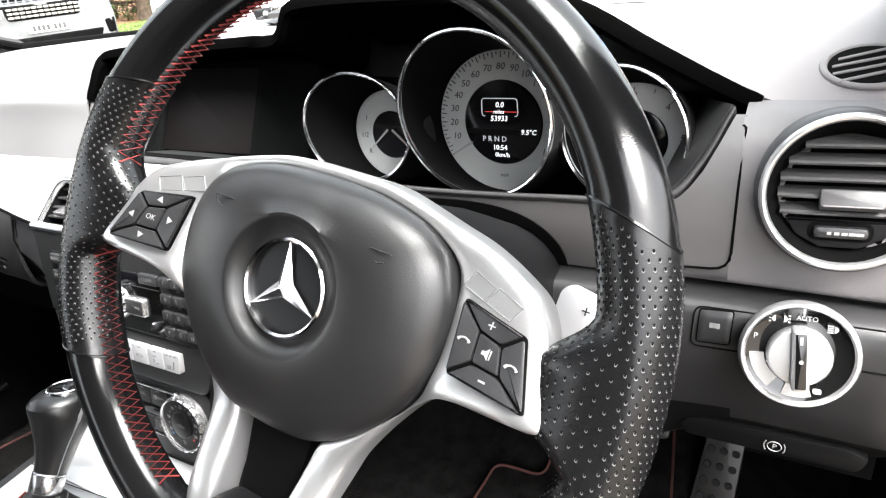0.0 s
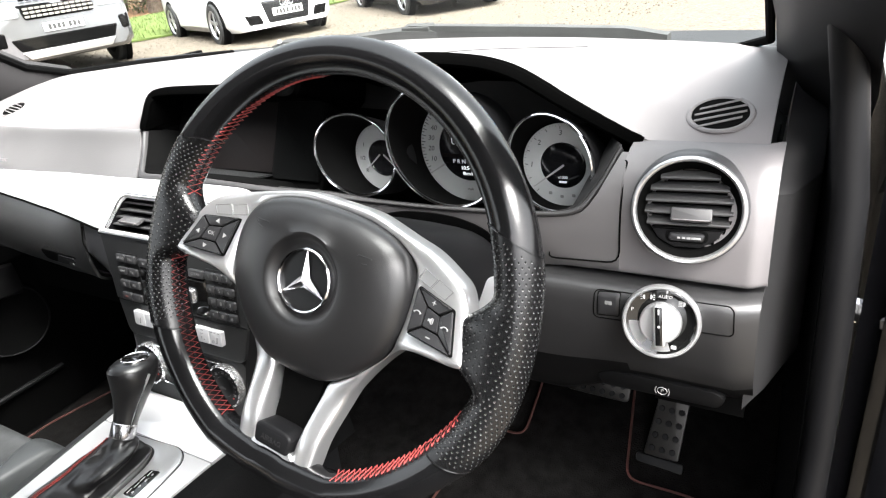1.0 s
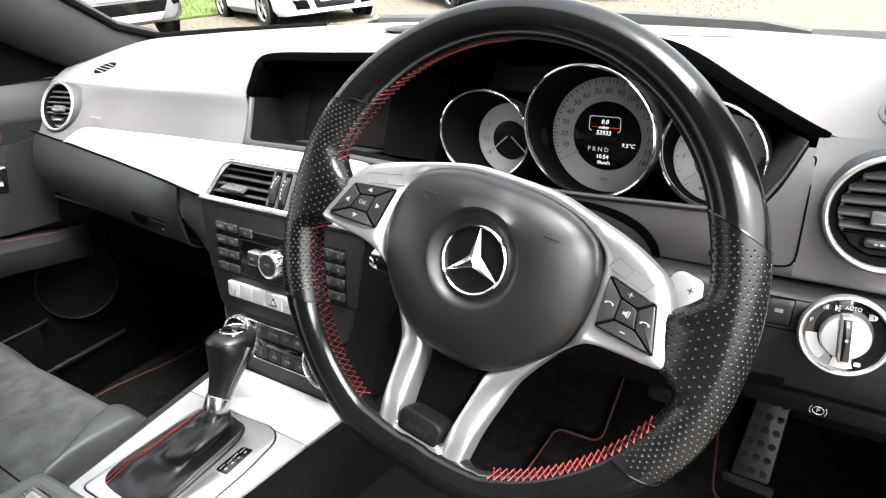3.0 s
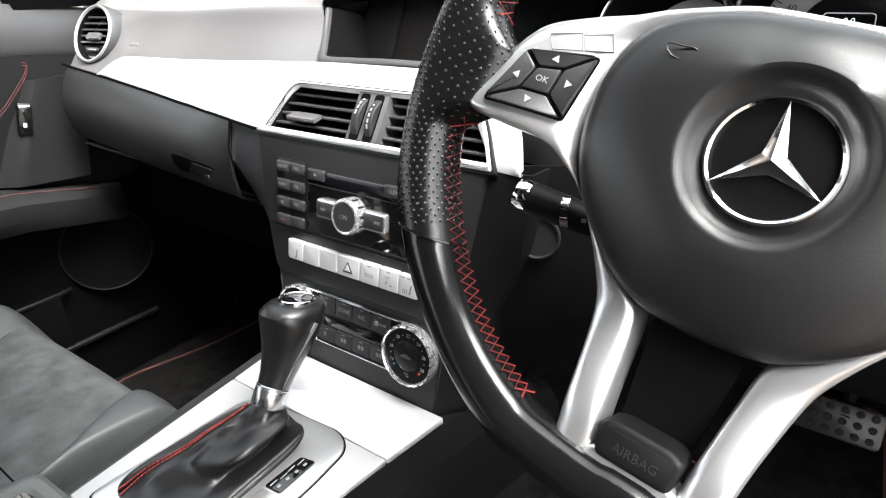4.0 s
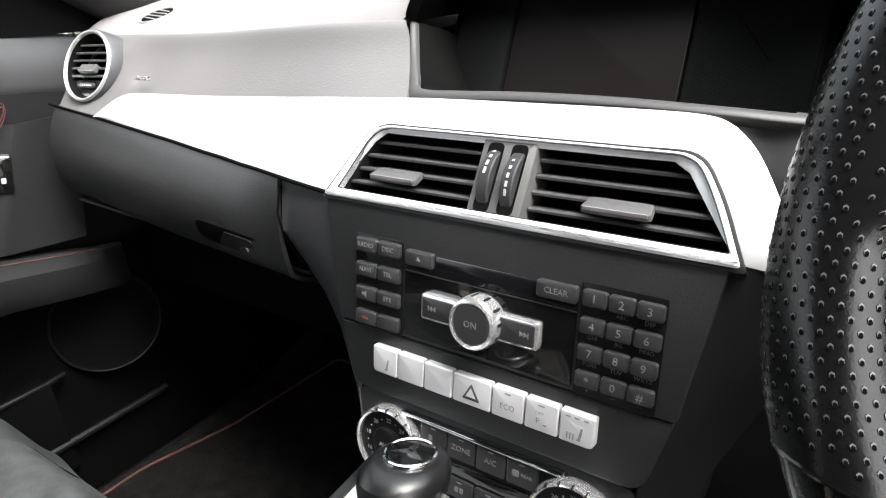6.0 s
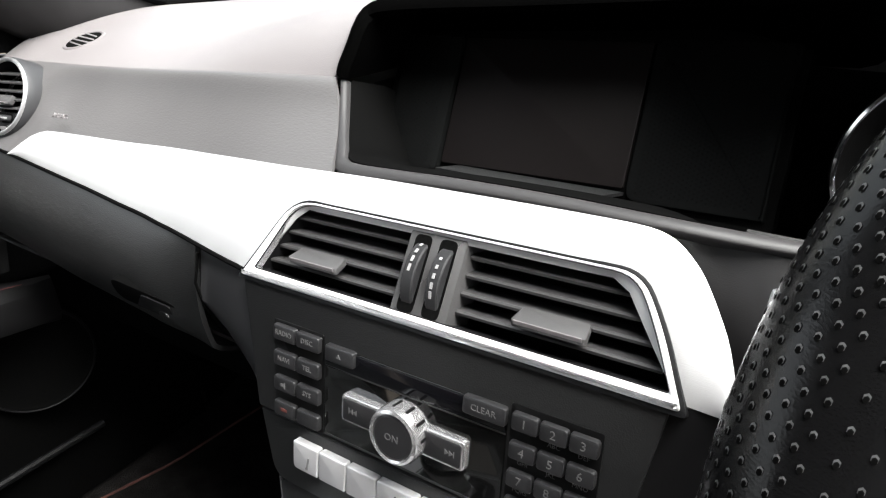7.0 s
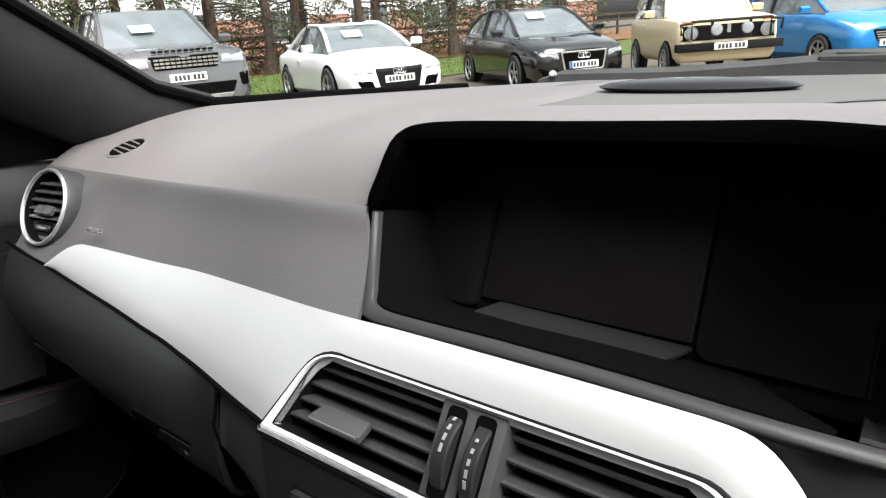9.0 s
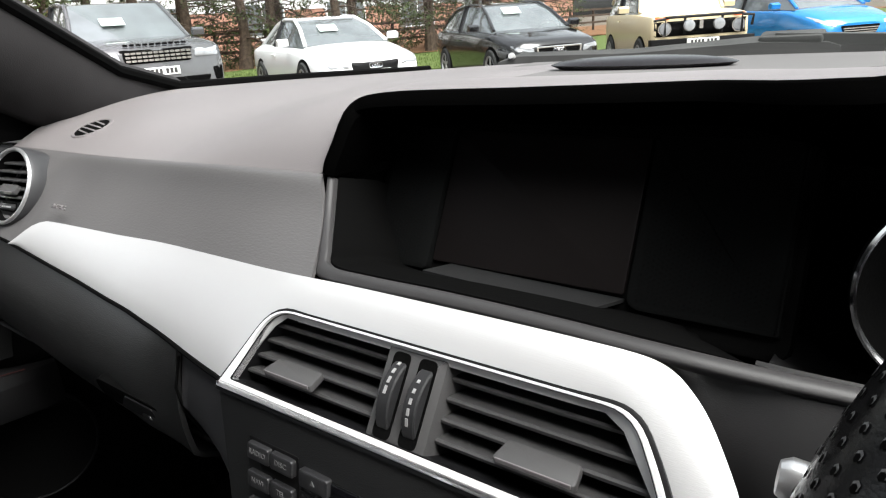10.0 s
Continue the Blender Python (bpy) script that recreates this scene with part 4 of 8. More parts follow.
radio = thing("radio", (0, 0.11, 0.7), "black car radio with number keys and a chrome knob", "radio")
part("fascia", plate(rounded([(-0.1255, pv(0.6945)), (0.1255, pv(0.6945)), (0.1405, pv(0.784)), (-0.1385, pv(0.784))], 0.0015), -0.012, 0.0, PM, 0.001), PANEL, radio)
for x0, x1 in ((-0.1085, -0.0650), (0.0650, 0.1142)):
    part("key_bed", plate(rounded(rect(x0, pv(0.6945), x1, pv(0.7625)), 0.0015), -0.004, 0.0006, PM, 0.0003), DIALBLACK, radio)
gloss = part("gloss_face", plate(rounded(rect(-0.0635, pv(0.697), 0.0635, pv(0.7575)), 0.002), -0.004, 0.0008, PM, 0.0004), PIANO, radio, "piano black face")
part("disc_slot", plate(rounded(rect(-0.0625, pv(0.7445), 0.0625, pv(0.7565)), 0.001), -0.003, 0.0013, PM, 0.0003), LCD, radio)
part("slot_line", plate(rect(-0.063, pv(0.7432), 0.063, pv(0.7440)), 0, 0.0013, PM), BUTTON, radio)
labels = (("RADIO", "DISC"), ("NAVI", "TEL"), ("", "SYS"), ("", ""))
for r in range(4):
    for c in range(2):
        x0, z1 = -0.1065 + 0.0205 * c, 0.7605 - 0.0178 * r
        k = key("key", x0, z1 - 0.0105, x0 + 0.0195, z1, radio)
        if labels[r][c]:
            word(labels[r][c], 0.0048, x0 + 0.0097, z1 - 0.005, k)
        elif r == 2:
            part("speaker_sign", plate([(-0.0026, -0.001), (-0.0006, -0.001), (0.0012, -0.0025), (0.0012, 0.0025), (-0.0006, 0.001), (-0.0026, 0.001)], 0.0040, 0.0045, off(PM, x0 + 0.0097, pv(z1 - 0.0052))), FAINTINK, k)
        elif c == 0:
            part("red_sign", plate(rect(-0.0028, -0.001, 0.0028, 0.001), 0.0040, 0.0045, off(PM, x0 + 0.0097, pv(z1 - 0.0052))), HAZARD, k)
k = key("eject_key", -0.0615, 0.7485, -0.0385, 0.7590, radio)
part("eject_sign", plate([(-0.0018, -0.0012), (0.0018, -0.0012), (0, 0.0016)], 0.0040, 0.0045, off(PM, -0.05, pv(0.7538))), FAINTINK, k)
k = key("clear_key", 0.0375, 0.7485, 0.0635, 0.7590, radio)
word("CLEAR", 0.0052, 0.0505, 0.7537, k)
below = ("", "ABC", "DEF", "GHI", "JKL", "MNO", "PQRS", "TUV", "WXYZ", "+", "", "")
for r in range(4):
    for c in range(3):
        x0, z1 = 0.0665 + 0.0158 * c, 0.7592 - 0.0163 * r
        k = key("number_key", x0, z1 - 0.0098, x0 + 0.0150, z1, radio)
        word("123456789*0#"[3 * r + c], 0.0068, x0 + 0.0075, z1 - (0.0049 if r < 3 or c == 1 else 0.0055), k)
        if below[3 * r + c]:
            word(below[3 * r + c], 0.0036, x0 + 0.0075, z1 - 0.0124, radio, h=0.0009)
        elif r == 0:
            bm = lathe(lathe(bmesh.new(), ring_profile(0.0007, 0.0013, 0, 0.0006, 4), off(PM, x0 + 0.006, pv(z1 - 0.0124)), 10, closed=True), ring_profile(0.0007, 0.0013, 0, 0.0006, 4), off(PM, x0 + 0.009, pv(z1 - 0.0124)), 10, closed=True)
            part("mailbox_sign", bm, FAINTINK, radio)
        else:
            part("key_sign", plate(rect(-0.0016, -0.0004, 0.0016, 0.0003), 0, 0.0006, off(PM, x0 + 0.0075, pv(z1 - 0.0126))), FAINTINK, radio)
part("rocker_frame", plate(rounded(rect(-0.0455, pv(0.7145), 0.0425, pv(0.7325)), 0.003), 0.0, 0.006, PM, 0.0015), BRIGHT, radio, "chrome rocker frame")
for x0, x1, d in ((-0.0435, -0.014, -1), (0.014, 0.0405, 1)):
    k = part("skip_key", plate(rounded(rect(x0, pv(0.7165), x1, pv(0.7305)), 0.0015), 0.001, 0.0068, PM, 0.0008), BUTTON, radio)
    xm = -0.0325 if d < 0 else 0.0305
    bm = bmesh.new()
    for q in (0, 0.0028):
        prism(bm, [(xm + d * q, pv(0.7218)), (xm + d * (q + 0.0026), pv(0.7236)), (xm + d * q, pv(0.7254))], 0.0066, 0.0071, PM)
    prism(bm, rect(xm + d * 0.0056, pv(0.7218), xm + d * 0.0061, pv(0.7254)), 0.0066, 0.0071, PM)
    part("skip_sign", bm, FAINTINK, k)
KM = off(PM, 0, pv(0.7238))
knob = part("volume_knob", turned([(0.0175, 0.0), (0.0175, 0.011), (0.0165, 0.0145), (0.0150, 0.0155), (0.0138, 0.0148), (0.0138, 0.010)], KM, 48), BRIGHT, radio, "chrome rotary knob")
for k in range(12):
    a = radians(30 * k + 8)
    part("grip_notch", plate(rect(-0.0009, -0.0004, 0.0009, 0.0004), 0.003, 0.011, KM @ pose(0.0174 * math.cos(a), 0.0174 * math.sin(a), 0, 0, 0, math.degrees(a) + 90)), BLACK, knob)
face = part("knob_face", turned([(0, 0.0152), (0.0125, 0.0148), (0.0139, 0.0138)], KM, 40), BUTTON, knob)
lettering("ON", 0.0062, off(KM, 0, 0, 0.0154), FAINTINK, face)

# row of seven silver keys
strip = thing("key_strip", (0, 0.1, 0.65), "row of seven silver keys with the hazard switch in the middle", "switch panel")
part("fascia", plate(rounded([(-0.1115, pv(0.6445)), (0.1115, pv(0.6445)), (0.1245, pv(0.693)), (-0.1245, pv(0.693))], [0.012, 0.012, 0.001, 0.001]), -0.012, -0.0006, PM, 0.0015), PANEL, strip)
edges = [-0.0885, -0.0655, -0.0420, -0.0178, 0.0125, 0.0365, 0.0600, 0.0835]
for i in range(7):
    e = 0.004 if i in (0, 6) else 0.0008
    k = part("silver_key", plate(rounded(rect(edges[i] + 0.0006, pv(0.6638), edges[i + 1] - 0.0006, pv(0.6838)), [e if i == 0 else 0.0014, e if i == 6 else 0.0014, 0.0014, 0.0014]), -0.002, 0.005, PM, 0.0011, 3), SILVER_KEY, strip)
    xm, h = (edges[i] + edges[i + 1]) / 2, 0.0051
    if i == 3:
        tri = [(-0.0068, -0.0052), (0.0068, -0.0052), (0, 0.0066)]
        part("hazard_plate", plate(rounded(tri, 0.001), 0.0045, 0.0056, off(PM, xm, pv(0.6732)), 0.0003), DARKINK, k)
        part("hazard_triangle", plate([(p[0] * 0.55, p[1] * 0.55) for p in tri], 0.0055, 0.006, off(PM, xm, pv(0.6732))), SILVER_KEY, k, "silver field of the hazard triangle")
    elif i == 4:
        word("ECO", 0.0054, xm, 0.672, k, GREYINK, h)
    elif i == 5:
        word("P", 0.0056, xm - 0.002, 0.6705, k, GREYINK, h)
        word("OFF", 0.0034, xm - 0.001, 0.6758, k, GREYINK, h)
        part("sign", plate(rect(xm + 0.002, pv(0.6685), xm + 0.0045, pv(0.6697)), 0.0048, h + 0.0003, PM), GREYINK, k)
    elif i in (0, 6):
        part("seat_sign", plate([(xm + 0.0005, pv(0.667)), (xm + 0.003, pv(0.667)), (xm + 0.0042, pv(0.6755)), (xm + 0.0028, pv(0.6755)), (xm + 0.0015, pv(0.669))], 0.0048, h + 0.0003, PM), GREYINK, k)
        if i == 6:
            for q in range(3):
                part("heat_bar", plate(rect(xm - 0.006 + 0.002 * q, pv(0.6668), xm - 0.0052 + 0.002 * q, pv(0.671)), 0.0048, h + 0.0003, PM), GREYINK, k)
                part("lamp", plate(rect(xm - 0.0075 + 0.0058 * q, pv(0.6805), xm - 0.0042 + 0.0058 * q, pv(0.6815)), 0.0044, h + 0.0001, PM), GREYINK, k)
    if i in (4, 5):
        part("lamp", plate(rect(xm - 0.0022, pv(0.6805), xm + 0.0022, pv(0.6815)), 0.0044, h + 0.0001, PM), GREYINK, k)

# climate controls
clim = thing("climate_panel", (0, 0.09, 0.57), "charcoal climate control panel with two ringed temperature dials", "climate control")
part("fascia", plate(rounded([(-0.1, pv(0.545)), (0.1, pv(0.545)), (0.1105, pv(0.643)), (-0.1105, pv(0.643))], [0.001, 0.001, 0.012, 0.012]), -0.014, -0.004, PM, 0.001), PANEL, clim)
part("key_bed", plate(rounded(rect(-0.066, pv(0.584), 0.066, pv(0.638)), 0.004), -0.01, -0.0025, PM, 0.001), BLACK, clim)
part("chrome_line", plate(rounded(rect(-0.064, pv(0.6355), 0.064, pv(0.6378)), 0.0005), -0.006, 0.0012, PM, 0.0006), CHROME, clim)
part("chrome_line", plate(rounded(rect(-0.052, pv(0.5835), 0.052, pv(0.5853)), 0.0005), -0.006, 0.0012, PM, 0.0006), CHROME, clim)
part("card_slot", plate(rounded([(-0.035, pv(0.6025)), (0.035, pv(0.6025)), (0.042, pv(0.6125)), (-0.042, pv(0.6125))], 0.002), -0.008, -0.0018, PM, 0.0003), PIANO, clim)
for r, z0, z1 in ((0, 0.6165, 0.6345), (1, 0.5865, 0.6015)):
    for c in range(4):
        x0 = -0.0475 + 0.0238 * c
        k = key("climate_key", x0 + 0.0005, z0, x0 + 0.0233, z1, clim, PANEL, -0.006, 0.0, bevel=0.001)
        xm, zm = x0 + 0.012, (z0 + z1) / 2
        if r == 0 and c in (1, 2):
            word(("ZONE", "A/C")[c - 1], 0.0058, xm, zm, k, FAINTINK, 0.0001)
        elif r == 0 and c == 3:
            part("rear_sign", plate(rounded(rect(xm - 0.007, pv(zm - 0.0022), xm - 0.002, pv(zm + 0.0022)), 0.001), -0.001, 0.0004, PM), FAINTINK, k)
            word("REAR", 0.0036, xm + 0.0035, zm, k, FAINTINK, 0.0001)
        else:
            for q in range(2 if c else 1):
                part("key_sign", plate(rounded(rect(xm - 0.0036 + 0.0042 * q, pv(zm - 0.002), xm - 0.0006 + 0.0042 * q, pv(zm + 0.002)), 0.0008), -0.001, 0.0004, PM), FAINTINK, k)
        part("lamp", plate(rect(xm - 0.002, pv(z1 - 0.0022), xm + 0.002, pv(z1 - 0.0016)), -0.001, 0.0003, PM), GREYINK, k)
for s in (-1, 1):
    dm = off(PM, 0.0735 * s, pv(0.6075))
    o = thing("temperature_dial", dm.translation, "ringed temperature dial with white numbers on black", "dial", "temperature dials")
    ring = part("chrome_ring", turned([(0.0300, -0.006), (0.0300, 0.004), (0.0293, 0.0066), (0.0282, 0.0072), (0.0271, 0.006), (0.0270, 0.002)], dm, 56), BRIGHT, o)
    for k in range(20):
        a = 18 * k
        part("grip_notch", plate(rect(-0.0004, -0.0004, 0.0004, 0.0017), 0.004, 0.0076, dm @ pose(0, 0, 0, 0, 0, a) @ pose(0, 0.0284, 0)), BLACK, ring)
    face = part("dial_face", turned([(0, 0.0035), (0.0266, 0.0035), (0.0272, 0.002)], dm, 48), DIALBLACK, o)
    part("centre_button", turned([(0, 0.0062), (0.0125, 0.006), (0.014, 0.0052), (0.0145, 0.003)], dm, 36), DIALBLACK, o)
    for i in range(7):
        a = radians(205 - 38.5 * i)
        lettering(str(16 + 2 * i), 0.0048, off(dm, 0.0198 * math.cos(a), 0.0198 * math.sin(a), 0.0038), INK, face)
    for i in range(6):
        a = radians(186 - 38.5 * i)
        part("dot", turned([(0, 0.004), (0.0006, 0.0038), (0.0006, 0.003)], off(dm, 0.0198 * math.cos(a), 0.0198 * math.sin(a)), 8), INK, face)
    lettering("°C", 0.005, off(dm, 0, -0.0195, 0.0038), INK, face)
    for a, mat in ((220, BLUEINK), (-42, REDINK)):
        part("colour_dot", turned([(0, 0.0042), (0.0013, 0.004), (0.0013, 0.003)], off(dm, 0.0198 * math.cos(radians(a)), 0.0198 * math.sin(radians(a))), 10), mat, face)
    if s > 0:
        part("car_sign", plate(rounded([(-0.006, -0.0016), (0.006, -0.0016), (0.006, 0.0004), (0.003, 0.001), (0.001, 0.0022), (-0.002, 0.0022), (-0.004, 0.0006), (-0.006, 0.0002)], 0.0005), 0.0058, 0.0064, dm), SLAT, face)
    else:
        lettering("AUTO", 0.0048, off(dm, 0, 0, 0.0062), INK, face)

# light switch and its neighbours on the knee panel
LM = plane_frame((0.5935, 0.1510, 0.7685), (0.10, -1, 0.30)) @ Matrix.Scale(0.90, 4)
sw = thing("light_switch", (0.594, 0.156, 0.73), "round headlamp switch with a silver ring and turning knob", "light switch")
part("silver_ring", turned(ring_profile(0.0315, 0.0365, -0.006, 0.006, 10), LM, 52, closed=True), SILVER, sw)
face = part("black_face", turned([(0, 0.0), (0.028, 0.001), (0.032, 0.003)], LM, 44), PIANO, sw, "gloss black face")
# silver wedges laid on the gloss face in place of its reflections
for a0, a1 in ((184, 236), (254, 290)):
    wedge = [(0.0295 * math.cos(radians(a0 + (a1 - a0) * k / 8)), 0.0295 * math.sin(radians(a0 + (a1 - a0) * k / 8))) for k in range(9)] + [(0.0205 * math.cos(radians(a1 - (a1 - a0) * k / 8)), 0.0205 * math.sin(radians(a1 - (a1 - a0) * k / 8))) for k in range(9)]
    part("reflection_wedge", plate(wedge, 0.0008, 0.0024, LM), SILVER, face)
knob = part("knob", turned([(0.0195, 0.0), (0.0195, 0.008), (0.0180, 0.0105), (0.0, 0.0115)], LM, 40), SILVER, sw, "satin silver knob")
part("grip", plate(rounded(rect(-0.0052, -0.0205, 0.0052, 0.0205), 0.0025), 0.004, 0.0185, off(LM, 0, 0, 0, 4), 0.002), SILVER, knob)
part("grip_inlay", plate(rounded(rect(-0.0032, -0.0185, 0.0032, 0.0185), 0.001), 0.017, 0.0190, off(LM, 0, 0, 0, 4), 0.0004), PIANO, knob)
part("pointer", plate(rect(-0.0008, 0.0115, 0.0008, 0.0165), 0.0188, 0.0194, off(LM, 0, 0, 0, 4)), INK, knob)
part("lamp_sign", turned([(0, 0.0194), (0.0013, 0.0194), (0.0013, 0.0185)], LM, 12), INK, knob)
lettering("AUTO", 0.0046, off(LM, 0.003, 0.0248, 0.0022), INK, face)
for s, x, y, n in ((1, 0.0184, 0.0195, 4), (-1, -0.0150, 0.0234, 3), (1, -0.0112, 0.0234, 3)):
    half = [(x + s * 0.0006 + s * 0.0022 * math.sin(math.pi * k / 8), y + 0.0021 * math.cos(math.pi * k / 8)) for k in range(9)]
    part("lamp_sign", plate(half, 0.0008, 0.0030, LM), INK, face)
    for k in range(n):
        yy = y + 0.0042 * (k / (n - 1) - 0.5)
        x0 = x - s * 0.0034 if n == 4 else x + s * 0.0031
        x1 = x if n == 4 else x + s * 0.0046
        part("lamp_ray", plate(rect(min(x0, x1), yy - 0.0003, max(x0, x1), yy + 0.0003), 0.0008, 0.0030, LM), INK, face)
lettering("P", 0.0055, off(LM, -0.0265, 0.0098, 0.0024), INK, face)
part("lamp_sign", plate(rounded(rect(0.0105, -0.0255, 0.0155, -0.0222), 0.001), 0.0008, 0.0026, LM), INK, face)


def on_knee(x, z, proud=0.0):
    return (x, knee_y(z) - proud, z)


def knee_outline(corners, r, proud, name, parent):
    pts = rounded(corners, r, 6)
    fine = [p.lerp(pts[(i + 1) % len(pts)], k / 5) for i, p in enumerate(pts) for k in range(5)]
    part(name, tube(bmesh.new(), [on_knee(p.x, p.y, proud) for p in fine], 0.0006, 5, closed=True), SHADOW, parent)


o = thing("fog_lamp_button", (0.545, 0.16, 0.77), "square dark fog lamp button flush with the knee panel", "button")
rows = [[on_knee(0.5352 + 0.0009 * v + 0.0194 * u, 0.7593 + 0.0012 * u + 0.0227 * v, 0.0013 * min(1, 8 * min(u, 1 - u, v, 1 - v) + 0.3)) for u in [k / 10 for k in range(11)]] for v in [k / 10 for k in range(11)]]
part("cap", sheet(bmesh.new(), rows, 0.002), BUTTON, o)
knee_outline([(0.5349, 0.7589), (0.5549, 0.7601), (0.5558, 0.7834), (0.5358, 0.7824)], 0.002, 0.0001, "seam", o)
for x, w in ((0.5437, 0.0013), (0.5457, 0.0005), (0.5475, 0.0012)):
    part("sign", plate(rounded(rect(-w, -0.0017, w, 0.0017), 0.0005), -0.001, 0.0005, plane_frame(on_knee(x, 0.7735, 0.0013), (0, -0.98, 0.2))), FAINTINK, o)
knee_outline([(0.5313, 0.7552), (0.6506, 0.7585), (0.6492, 0.7845), (0.5325, 0.7836)], 0.0055, 0.0001, "switch_seam", dash)
# wide dark handle plate also fills in the shaded lip round it
BM = plane_frame((0.5895, 0.1890, 0.6635), (0, -0.97, -0.12))
o = whole("parking_brake_release", plate(rounded([(-0.062, -0.011), (0.052, -0.011), (0.058, 0.004), (0.046, 0.011), (-0.052, 0.011), (-0.066, 0.004)], 0.006), -0.03, 0.0002, BM, 0.004), UNDERSHADE, "black pull handle with a parking brake sign", "handle")
part("ring_sign", turned(ring_profile(0.0042, 0.0050, 0.0006, 0.0018, 4), BM, 24, closed=True), INK, o)
lettering("P", 0.0065, off(BM, 0, 0, 0.0014), INK, o)
for s in (-1, 1):
    part("arc_sign", tube(bmesh.new(), [BM @ Vector((s * (0.0068 - 0.0012 * (a * a)), 0.0046 * a, 0.0014)) for a in (-1, -0.5, 0, 0.5, 1)], 0.0005, 4), INK, o)
IM = plane_frame((0.497, 0.171, 0.757), (0, -0.985, 0.12))
o = thing("ignition_switch", IM.translation, "round ignition lock in a chrome ring beside the column", "ignition lock")
part("chrome_ring", turned(ring_profile(0.019, 0.0235, -0.004, 0.004, 8), IM, 40, closed=True), SILVER, o)
part("barrel", turned([(0, -0.002), (0.012, -0.001), (0.014, 0.003), (0.0165, 0.003), (0.019, -0.003)], IM, 36), BLACK, o)
# ---- steering wheel, turned a little to the right ----
WM = plane_frame((0.3603, -0.0074, 0.8641), (0.0285, -0.902, 0.4306), turn=-10.8)
wheel = thing("steering_wheel", WM.translation, "black leather steering wheel with red stitching and silver spokes", "steering wheel")


def rim_centre(a):
    """Centre of the rim's section and its half width and half depth at the angle a (degrees, from the right, anticlockwise)."""
    r = 0.1705
    low = 0.1640 / max(0.2, -math.sin(radians(a))) if math.sin(radians(a)) < -0.5 else 9
    r = r if low > r + 0.006 else (low if low < r - 0.006 else (r + low) / 2 - 0.002)
    grip = 0.0
    for c, w in ((22, 20), (158, 20), (-28, 16), (208, 16)):
        d = (a - c + 180) % 360 - 180
        grip += math.exp(-((d / w) ** 2))
    low = math.exp(-(((a + 18 + 180) % 360 - 180) / 18) ** 2) + 0.4 * math.exp(-(((a - 200 + 180) % 360 - 180) / 18) ** 2)
    return r + 0.0045 * low, 0.0148 + 0.0016 * grip, 0.0165 + 0.0016 * grip


def saddle(a):
    """How far the grip swells inwards to meet the spokes."""
    best = 0.0
    for d in ((a + 180) % 360 - 180, (180 - a + 180) % 360 - 180):
        best = max(best, smooth(-13, -8, d) * smooth(13, 3, d))
    return 0.0235 * best


def rim_point(a, b, lift=0.0):
    """b: degrees round the section; 0 outwards, 90 to the driver."""
    r, w, d = rim_centre(a)
    c = math.cos(radians(b))
    r += (w + lift) * c - saddle(a) * max(0.0, -c)
    return WM @ Vector((r * math.cos(radians(a)), r * math.sin(radians(a)), -0.006 + (d + lift) * math.sin(radians(b))))


def rim_piece(a0, a1, n, lift=0.0, k0=0.0, k1=0.0):
    """The ends slant round the section by k0 and k1 degrees."""
    rows = []
    for i in range(n + 1):
        rows.append([rim_point(a0 + k0 * math.cos(radians(15 * j)) + (a1 - a0 + (k1 - k0) * math.cos(radians(15 * j))) * i / n, 15 * j, lift) for j in range(24)])
    return loft(bmesh.new(), rows)


CUTS = ((26, -5.0), (154, 4.0), (213, -3.4), (329, 2.5))
part("rim_top", rim_piece(26, 154, 66, 0, -5.0, 4.0), LEATHER, wheel, "smooth black leather rim")
part("rim_bottom", rim_piece(213, 329, 56, 0, -3.4, 2.5), LEATHER, wheel, "smooth black leather rim")
part("grip", rim_piece(-30.7, 25.7, 48, 0.0006, 2.5, -5.0), GRIP, wheel, "perforated black leather grip and thumb rest")
part("grip", rim_piece(154.3, 212.7, 48, 0.0006, 4.0, -3.4), GRIP, wheel, "perforated black leather grip and thumb rest")
for a, k in CUTS:
    part("seam", tube(bmesh.new(), [rim_point(a + k * math.cos(radians(15 * j)), 15 * j, 0.0003) for j in range(24)], 0.0008, 6, closed=True), LEATHER, wheel)
holes, hole_glints = bmesh.new(), bmesh.new()
for a0, a1 in ((-29, 29), (151, 212)):
    i = 0
    a = a0
    while a < a1:
        for j in range(16):
            b = -48 + 14.5 * j + (7.25 if i % 2 else 0)
            cb = math.cos(radians(b))
            if not (-29.2 + 2.5 * cb < a < 24.2 - 5.0 * cb or 155.8 + 4.0 * cb < a < 211.2 - 3.4 * cb):
                continue
            p = rim_point(a, b, 0.00065)
            t = (rim_point(a + 0.4, b, 0.00065) - p).normalized()
            s = (rim_point(a, b + 2, 0.00065) - p).normalized()
            d = t.cross(s)
            d = d if d.dot(rim_point(a, b, 0.0017) - p) > 0 else -d
            # pale disc offset under each dark one: a painted glint on the rim
            for bm, lift, sx, sy, shift in ((hole_glints, 0.00005, 0.00092, 0.00070, -0.00028), (holes, 0.00014, 0.00080, 0.00056, 0.00010)):
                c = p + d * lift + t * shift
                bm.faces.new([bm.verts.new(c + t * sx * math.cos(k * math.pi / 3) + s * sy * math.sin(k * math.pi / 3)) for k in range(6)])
        a += 1.12
        i += 1
tagged(part("perforation", holes, SHADOW, wheel), kind="stuff")
tagged(part("perforation_glints", hole_glints, HOLEGLINT, wheel), kind="stuff")


